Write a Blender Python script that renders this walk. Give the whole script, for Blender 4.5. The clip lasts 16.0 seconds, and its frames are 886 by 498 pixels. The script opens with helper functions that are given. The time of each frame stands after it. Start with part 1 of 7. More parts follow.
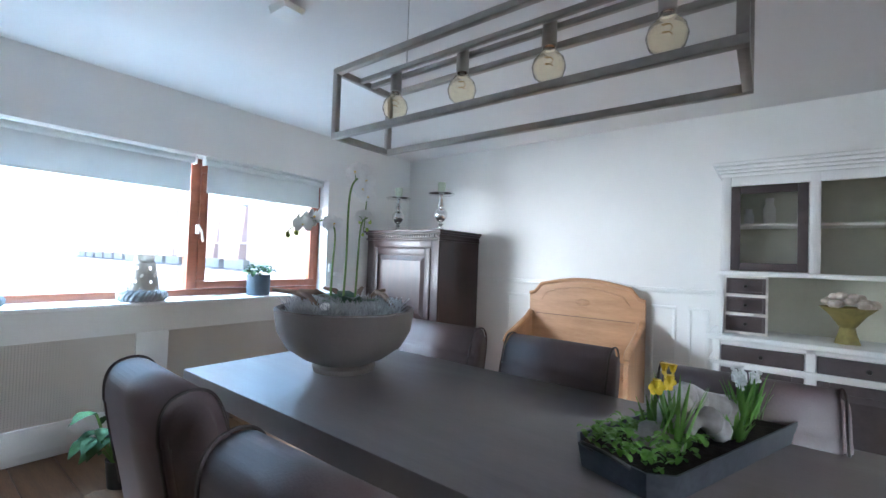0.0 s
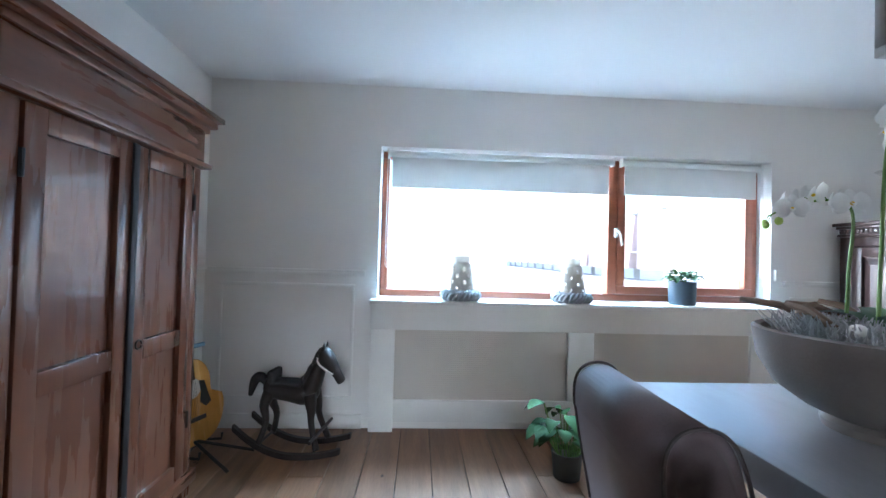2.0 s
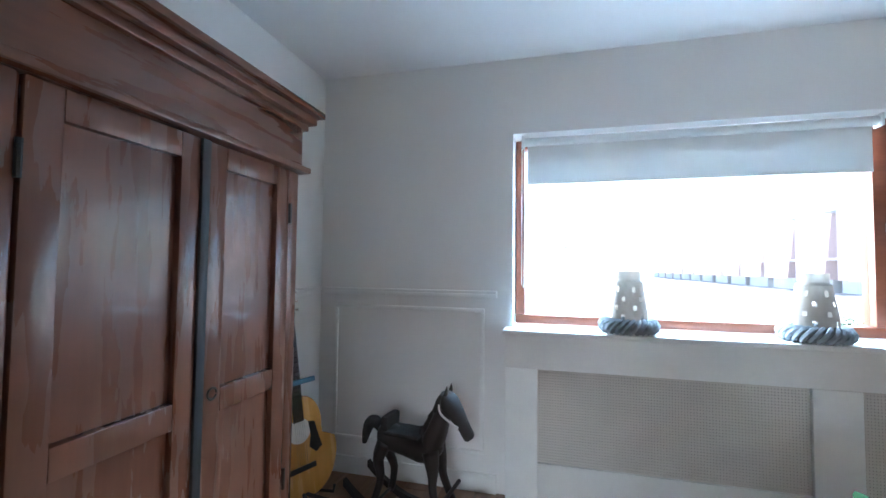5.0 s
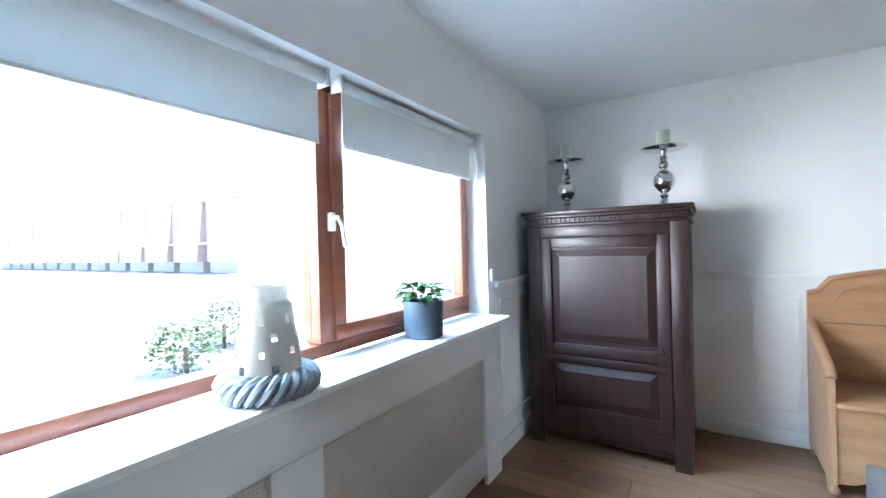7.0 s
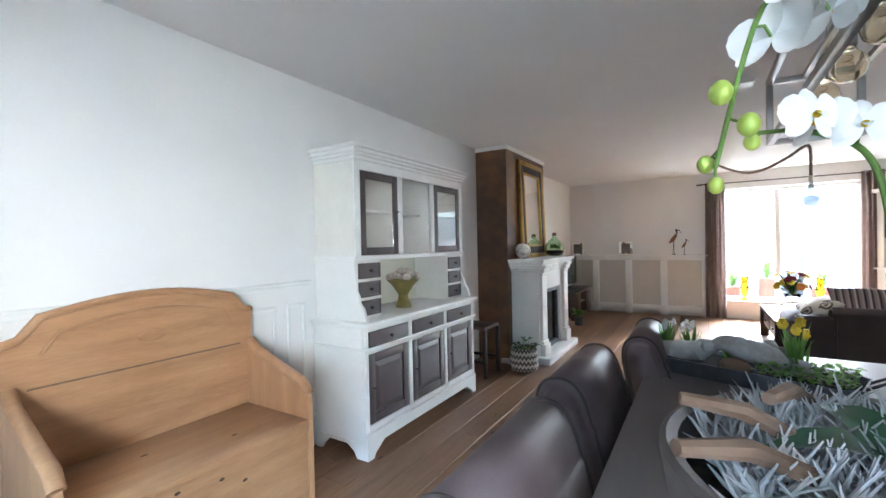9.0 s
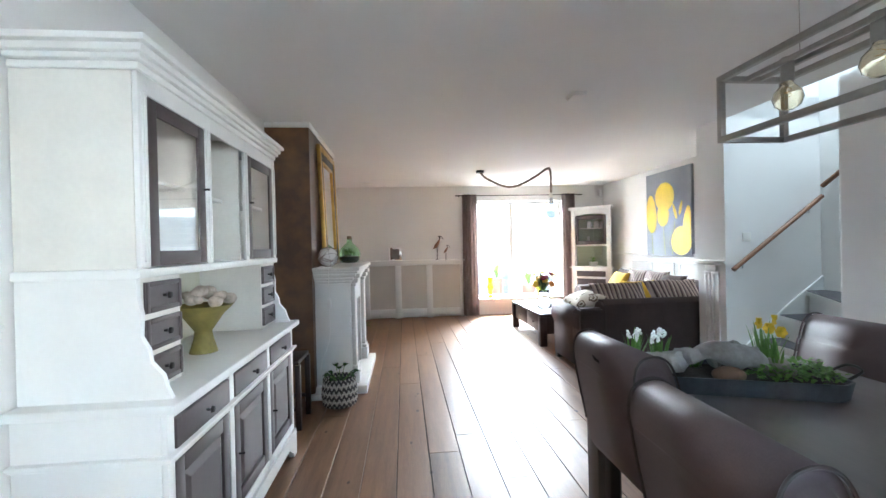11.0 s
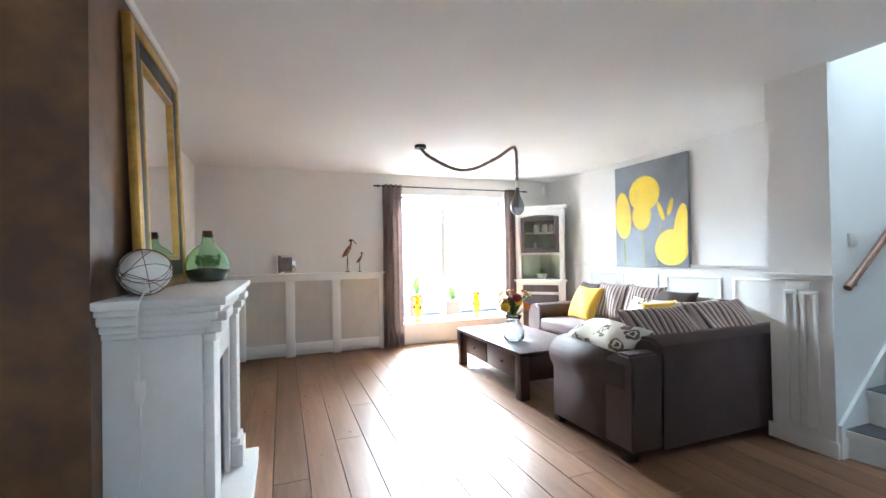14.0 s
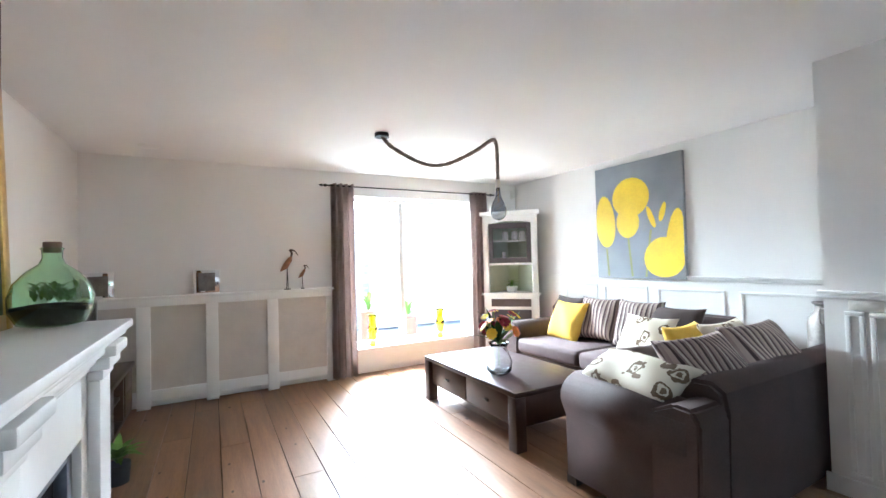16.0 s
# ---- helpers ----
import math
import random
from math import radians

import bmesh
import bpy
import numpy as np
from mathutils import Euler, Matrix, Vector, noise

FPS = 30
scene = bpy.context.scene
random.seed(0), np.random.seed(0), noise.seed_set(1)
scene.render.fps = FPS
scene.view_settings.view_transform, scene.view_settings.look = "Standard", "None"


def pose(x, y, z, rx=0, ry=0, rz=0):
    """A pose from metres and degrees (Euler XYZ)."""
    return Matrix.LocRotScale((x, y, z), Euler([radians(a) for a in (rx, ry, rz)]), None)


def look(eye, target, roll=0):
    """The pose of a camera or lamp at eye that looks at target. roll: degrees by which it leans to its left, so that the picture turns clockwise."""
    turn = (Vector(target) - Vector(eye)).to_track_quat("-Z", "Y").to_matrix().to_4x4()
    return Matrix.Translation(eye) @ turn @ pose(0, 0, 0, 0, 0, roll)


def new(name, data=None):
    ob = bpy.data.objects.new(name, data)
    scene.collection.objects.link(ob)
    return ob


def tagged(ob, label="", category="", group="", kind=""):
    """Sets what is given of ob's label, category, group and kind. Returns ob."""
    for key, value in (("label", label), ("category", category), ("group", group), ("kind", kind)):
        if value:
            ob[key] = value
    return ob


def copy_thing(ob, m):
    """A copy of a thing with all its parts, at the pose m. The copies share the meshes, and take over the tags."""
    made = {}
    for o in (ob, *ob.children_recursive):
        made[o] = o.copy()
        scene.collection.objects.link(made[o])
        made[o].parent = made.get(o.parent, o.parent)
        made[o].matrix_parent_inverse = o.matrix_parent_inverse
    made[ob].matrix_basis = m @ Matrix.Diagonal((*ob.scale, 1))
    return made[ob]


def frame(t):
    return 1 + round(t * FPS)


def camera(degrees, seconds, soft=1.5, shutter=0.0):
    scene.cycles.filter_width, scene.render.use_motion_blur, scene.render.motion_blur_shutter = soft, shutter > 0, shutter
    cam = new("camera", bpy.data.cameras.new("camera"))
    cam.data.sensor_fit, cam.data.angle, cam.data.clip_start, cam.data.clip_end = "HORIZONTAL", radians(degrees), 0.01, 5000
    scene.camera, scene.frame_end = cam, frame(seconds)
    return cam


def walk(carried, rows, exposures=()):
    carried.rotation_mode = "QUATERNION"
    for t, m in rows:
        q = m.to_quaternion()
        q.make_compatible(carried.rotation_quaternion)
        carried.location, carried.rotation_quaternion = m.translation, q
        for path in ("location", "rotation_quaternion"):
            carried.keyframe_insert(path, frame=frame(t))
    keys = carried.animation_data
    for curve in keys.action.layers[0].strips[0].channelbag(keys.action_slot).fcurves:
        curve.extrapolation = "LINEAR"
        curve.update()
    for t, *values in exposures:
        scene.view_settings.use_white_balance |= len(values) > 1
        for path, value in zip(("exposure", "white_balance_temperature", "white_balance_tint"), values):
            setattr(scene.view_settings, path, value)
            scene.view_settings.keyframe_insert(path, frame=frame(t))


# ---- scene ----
cam = camera(92.8, 16.0)
PATH = [
    (0, (0.298, 0.228, 1.259), (1.883, 1.447, 1.308), 2.0),
    (0.5, (0.253, 0.306, 1.258), (1.569, 1.812, 1.297), 2.0),
    (1, (0.236, 0.4, 1.237), (1.213, 2.145, 1.263), 1.9),
    (1.5, (0.229, 0.54, 1.239), (0.811, 2.453, 1.263), 1.7),
    (2, (0.246, 0.613, 1.212), (0.355, 2.61, 1.247), 1.6),
    (2.5, (0.161, 0.628, 1.19), (-0.207, 2.594, 1.226), 1.3),
    (3, (0.125, 0.611, 1.199), (-0.547, 2.494, 1.229), 1.1),
    (5.5, (0.195, 1.58, 1.233), (-0.151, 3.546, 1.347), 0.0),
    (6, (0.238, 1.957, 1.206), (0.601, 3.919, 1.35), -1.0),
    (6.5, (0.365, 2.289, 1.283), (1.514, 3.926, 1.313), -1.6),
    (7, (0.57, 2.491, 1.32), (2.267, 3.55, 1.308), -1.5),
    (7.5, (0.784, 2.592, 1.327), (2.779, 2.727, 1.314), -1.6),
    (8, (1.014, 2.552, 1.321), (2.877, 1.824, 1.306), -1.6),
    (8.5, (1.424, 2.523, 1.319), (2.855, 1.127, 1.304), -1.5),
    (9, (1.778, 2.42, 1.314), (2.825, 0.717, 1.293), -1.2),
    (9.5, (2.12, 2.322, 1.305), (2.848, 0.459, 1.291), -1.1),
    (10, (2.447, 2.24, 1.305), (2.792, 0.27, 1.298), -1.0),
    (10.2, (2.538, 2.182, 1.293), (2.749, 0.193, 1.284), -1.1),
    (12.5, (3.048, 0.887, 1.313), (2.48, -1.03, 1.312), -0.8),
    (13, (3.06, 0.516, 1.292), (2.407, -1.374, 1.302), -0.7),
    (13.5, (3.015, 0.159, 1.285), (2.334, -1.721, 1.3), -1.0),
    (14, (3.009, -0.185, 1.274), (2.298, -2.054, 1.298), -1.0),
    (14.5, (2.966, -0.512, 1.277), (2.166, -2.345, 1.306), -1.2),
    (15, (2.922, -0.803, 1.297), (2.082, -2.618, 1.333), -1.3),
    (15.5, (2.912, -0.977, 1.316), (2.035, -2.773, 1.366), -1.5),
    (16, (2.918, -1.025, 1.337), (1.958, -2.779, 1.387), -1.5),
]
EXPOSURES = [(0, 2.3, 5500, 6), (2.5, 2.35, 5500, 6), (5.5, 2.3, 5500, 6), (7.5, 2.15, 5500, 6), (9.5, 2.4, 5750, 4), (12.5, 2.6, 5650, 3), (16, 2.65, 5450, 2)]
walk(cam, [(t, look(eye, target, roll)) for t, eye, target, roll in PATH], EXPOSURES)

# ---- world, sun, large lights ----
world = bpy.data.worlds.new("sky")
scene.world = world
world.use_nodes = True
_n = world.node_tree.nodes
_sky = _n.new("ShaderNodeTexSky")
_sky.sky_type = "NISHITA"
_sky.sun_disc = False
_sky.sun_elevation = radians(56)
_sky.sun_rotation = radians(168)
_n["Background"].inputs[1].default_value = 0.15
world.node_tree.links.new(_sky.outputs[0], _n["Background"].inputs[0])


def lamp(name, kind, energy, color, m, size=1.0, size_y=1.0):
    d = bpy.data.lights.new(name, kind)
    d.energy, d.color = energy, color
    if kind == "AREA":
        d.shape, d.size, d.size_y = "RECTANGLE", size, size_y
    else:
        d.angle = radians(0.6)
    o = new(name, d)
    o.matrix_world = m
    return o


lamp("sun", "SUN", 4.0, (1.0, 0.95, 0.86), look((0.5, -9, 14), (0, -6, 9.1)))
lamp("sky_light_north", "AREA", 400, (0.55, 0.78, 1.0), look((0.9, 5.6, 3.5), (1.5, 2.4, 0.7)), 4.5, 1.8)
# Unseen lamp added low outside, standing in for bounce off the sunlit street.
lamp("street_bounce_fill", "AREA", 215, (1.0, 0.96, 0.92), look((-2.9, 6.8, 1.7), (3.9, 2.0, 1.45)), 2.6, 2.4)
lamp("sky_light_south", "AREA", 680, (0.97, 0.98, 1.0), look((0.6, -9.2, 3.3), (1.2, -2.5, 0.8)), 3.6, 1.8)
# Added lamp under the closed stairwell ceiling, brightening the shaft from above.
lamp("stairwell_fill", "AREA", 12, (0.8, 0.9, 1.0), look((-0.6, -0.75, 4.75), (-0.6, -0.9, 0)), 0.7, 1.4)


# ---- materials ----
def mat(name, c, rough=0.5, metal=0.0, var=0.12, scale=6.0, bump=0.05, fine=60.0, stretch=(1, 1, 1), c2=None, coat=0.0, rnd=0.0, trans=0.0, sheen=0.0):
    m = bpy.data.materials.new(name)
    m.use_nodes = True
    nt = m.node_tree
    N, L = nt.nodes, nt.links
    b = N["Principled BSDF"]
    tc = N.new("ShaderNodeTexCoord")
    mp = N.new("ShaderNodeMapping")
    mp.inputs["Scale"].default_value = stretch
    L.new(tc.outputs["Object"], mp.inputs[0])
    n1 = N.new("ShaderNodeTexNoise")
    n1.inputs["Scale"].default_value, n1.inputs["Detail"].default_value = scale, 6
    n2 = N.new("ShaderNodeTexNoise")
    n2.inputs["Scale"].default_value, n2.inputs["Detail"].default_value = fine, 4
    if rnd:
        oi = N.new("ShaderNodeObjectInfo")
        sh = N.new("ShaderNodeVectorMath")
        sh.operation = "MULTIPLY_ADD"
        L.new(oi.outputs["Random"], sh.inputs[0])
        sh.inputs[1].default_value = (37, 53, 19)
        L.new(mp.outputs[0], sh.inputs[2])
        src = sh.outputs[0]
    else:
        src = mp.outputs[0]
    L.new(src, n1.inputs["Vector"])
    L.new(src, n2.inputs["Vector"])
    r = N.new("ShaderNodeValToRGB")
    d = c2 or tuple(x * (1 - var * 2) for x in c)
    r.color_ramp.elements[0].color, r.color_ramp.elements[0].position = (*d, 1), 0.3
    r.color_ramp.elements[1].color, r.color_ramp.elements[1].position = (*(min(1, x * (1 + var * 0.5)) for x in c), 1), 0.7
    mx = N.new("ShaderNodeMix")
    mx.inputs[0].default_value = 0.3
    L.new(n1.outputs[0], mx.inputs[2])
    L.new(n2.outputs[0], mx.inputs[3])
    L.new(mx.outputs[0], r.inputs[0])
    col = r.outputs[0]
    if rnd:
        hs = N.new("ShaderNodeHueSaturation")
        mr = N.new("ShaderNodeMapRange")
        mr.inputs[3].default_value, mr.inputs[4].default_value = 1 - rnd, 1 + rnd
        L.new(oi.outputs["Random"], mr.inputs[0])
        L.new(mr.outputs[0], hs.inputs["Value"])
        L.new(col, hs.inputs["Color"])
        col = hs.outputs[0]
    L.new(col, b.inputs["Base Color"])
    rr = N.new("ShaderNodeMapRange")
    rr.inputs[3].default_value, rr.inputs[4].default_value = max(0, rough - 0.08), min(1, rough + 0.1)
    L.new(n1.outputs[0], rr.inputs[0])
    L.new(rr.outputs[0], b.inputs["Roughness"])
    b.inputs["Metallic"].default_value = metal
    b.inputs["Coat Weight"].default_value = coat
    b.inputs["Transmission Weight"].default_value = trans
    b.inputs["Sheen Weight"].default_value = sheen
    if bump:
        bp = N.new("ShaderNodeBump")
        bp.inputs["Strength"].default_value, bp.inputs["Distance"].default_value = bump, 0.01
        L.new(mx.outputs[0], bp.inputs["Height"])
        L.new(bp.outputs[0], b.inputs["Normal"])
    return m


def banded(name, colours, period, axis=0, rough=0.9, warp=0.0):
    """Woven stripes across one object axis."""
    m = mat(name, colours[0], rough, bump=0.15, fine=300)
    N, L = m.node_tree.nodes, m.node_tree.links
    tc = N.new("ShaderNodeTexCoord")
    sp = N.new("ShaderNodeSeparateXYZ")
    L.new(tc.outputs["Object"], sp.inputs[0])
    v = sp.outputs[axis]
    if warp:
        tri = N.new("ShaderNodeMath")
        tri.operation = "PINGPONG"
        at = N.new("ShaderNodeMath")
        at.operation = "ARCTAN2"
        L.new(sp.outputs[1], at.inputs[0])
        L.new(sp.outputs[0], at.inputs[1])
        L.new(at.outputs[0], tri.inputs[0])
        tri.inputs[1].default_value = 0.14
        ad = N.new("ShaderNodeMath")
        ad.operation = "MULTIPLY_ADD"
        L.new(tri.outputs[0], ad.inputs[0])
        ad.inputs[1].default_value = warp
        L.new(v, ad.inputs[2])
        v = ad.outputs[0]
    dv = N.new("ShaderNodeMath")
    dv.operation = "DIVIDE"
    L.new(v, dv.inputs[0])
    dv.inputs[1].default_value = period
    fr = N.new("ShaderNodeMath")
    fr.operation = "FRACT"
    L.new(dv.outputs[0], fr.inputs[0])
    r = N.new("ShaderNodeValToRGB")
    r.color_ramp.interpolation = "CONSTANT"
    e = r.color_ramp.elements
    e[0].color = (*colours[0], 1)
    e[1].position, e[1].color = 1 / len(colours), (*colours[1], 1)
    for i in range(2, len(colours)):
        x = e.new(i / len(colours))
        x.color = (*colours[i], 1)
    L.new(fr.outputs[0], r.inputs[0])
    L.new(r.outputs[0], N["Principled BSDF"].inputs["Base Color"])
    return m


def blotched(name, c, c2, scale):
    """Printed blossoms on cloth."""
    m = mat(name, c, 0.9, bump=0.1, fine=250)
    N, L = m.node_tree.nodes, m.node_tree.links
    tc = N.new("ShaderNodeTexCoord")
    ns = N.new("ShaderNodeTexNoise")
    ns.inputs["Scale"].default_value = scale * 2.5
    L.new(tc.outputs["Object"], ns.inputs["Vector"])
    vm = N.new("ShaderNodeMix")
    vm.data_type = "RGBA"
    vm.inputs[0].default_value = 0.06
    L.new(tc.outputs["Object"], vm.inputs[6])
    L.new(ns.outputs[1], vm.inputs[7])
    vo = N.new("ShaderNodeTexVoronoi")
    vo.inputs["Scale"].default_value = scale
    L.new(vm.outputs[2], vo.inputs["Vector"])
    wv = N.new("ShaderNodeMath")
    wv.operation = "SINE"
    ml = N.new("ShaderNodeMath")
    ml.operation = "MULTIPLY"
    ml.inputs[1].default_value = 26
    L.new(vo.outputs[0], ml.inputs[0])
    L.new(ml.outputs[0], wv.inputs[0])
    lt = N.new("ShaderNodeMath")
    lt.operation = "LESS_THAN"
    lt.inputs[1].default_value = 0.42
    L.new(vo.outputs[0], lt.inputs[0])
    gt = N.new("ShaderNodeMath")
    gt.operation = "GREATER_THAN"
    gt.inputs[1].default_value = -0.35
    L.new(wv.outputs[0], gt.inputs[0])
    mu = N.new("ShaderNodeMath")
    mu.operation = "MULTIPLY"
    L.new(lt.outputs[0], mu.inputs[0])
    L.new(gt.outputs[0], mu.inputs[1])
    mx = N.new("ShaderNodeMix")
    mx.data_type = "RGBA"
    mx.inputs[6].default_value, mx.inputs[7].default_value = (*c, 1), (*c2, 1)
    L.new(mu.outputs[0], mx.inputs[0])
    L.new(mx.outputs[2], N["Principled BSDF"].inputs["Base Color"])
    return m


def glassy(name, c=(1, 1, 1), rough=0.0):
    m = bpy.data.materials.new(name)
    m.use_nodes = True
    b = m.node_tree.nodes["Principled BSDF"]
    b.inputs["Base Color"].default_value = (*c, 1)
    b.inputs["Roughness"].default_value = rough
    b.inputs["Transmission Weight"].default_value = 1.0
    b.inputs["IOR"].default_value = 1.45
    return m


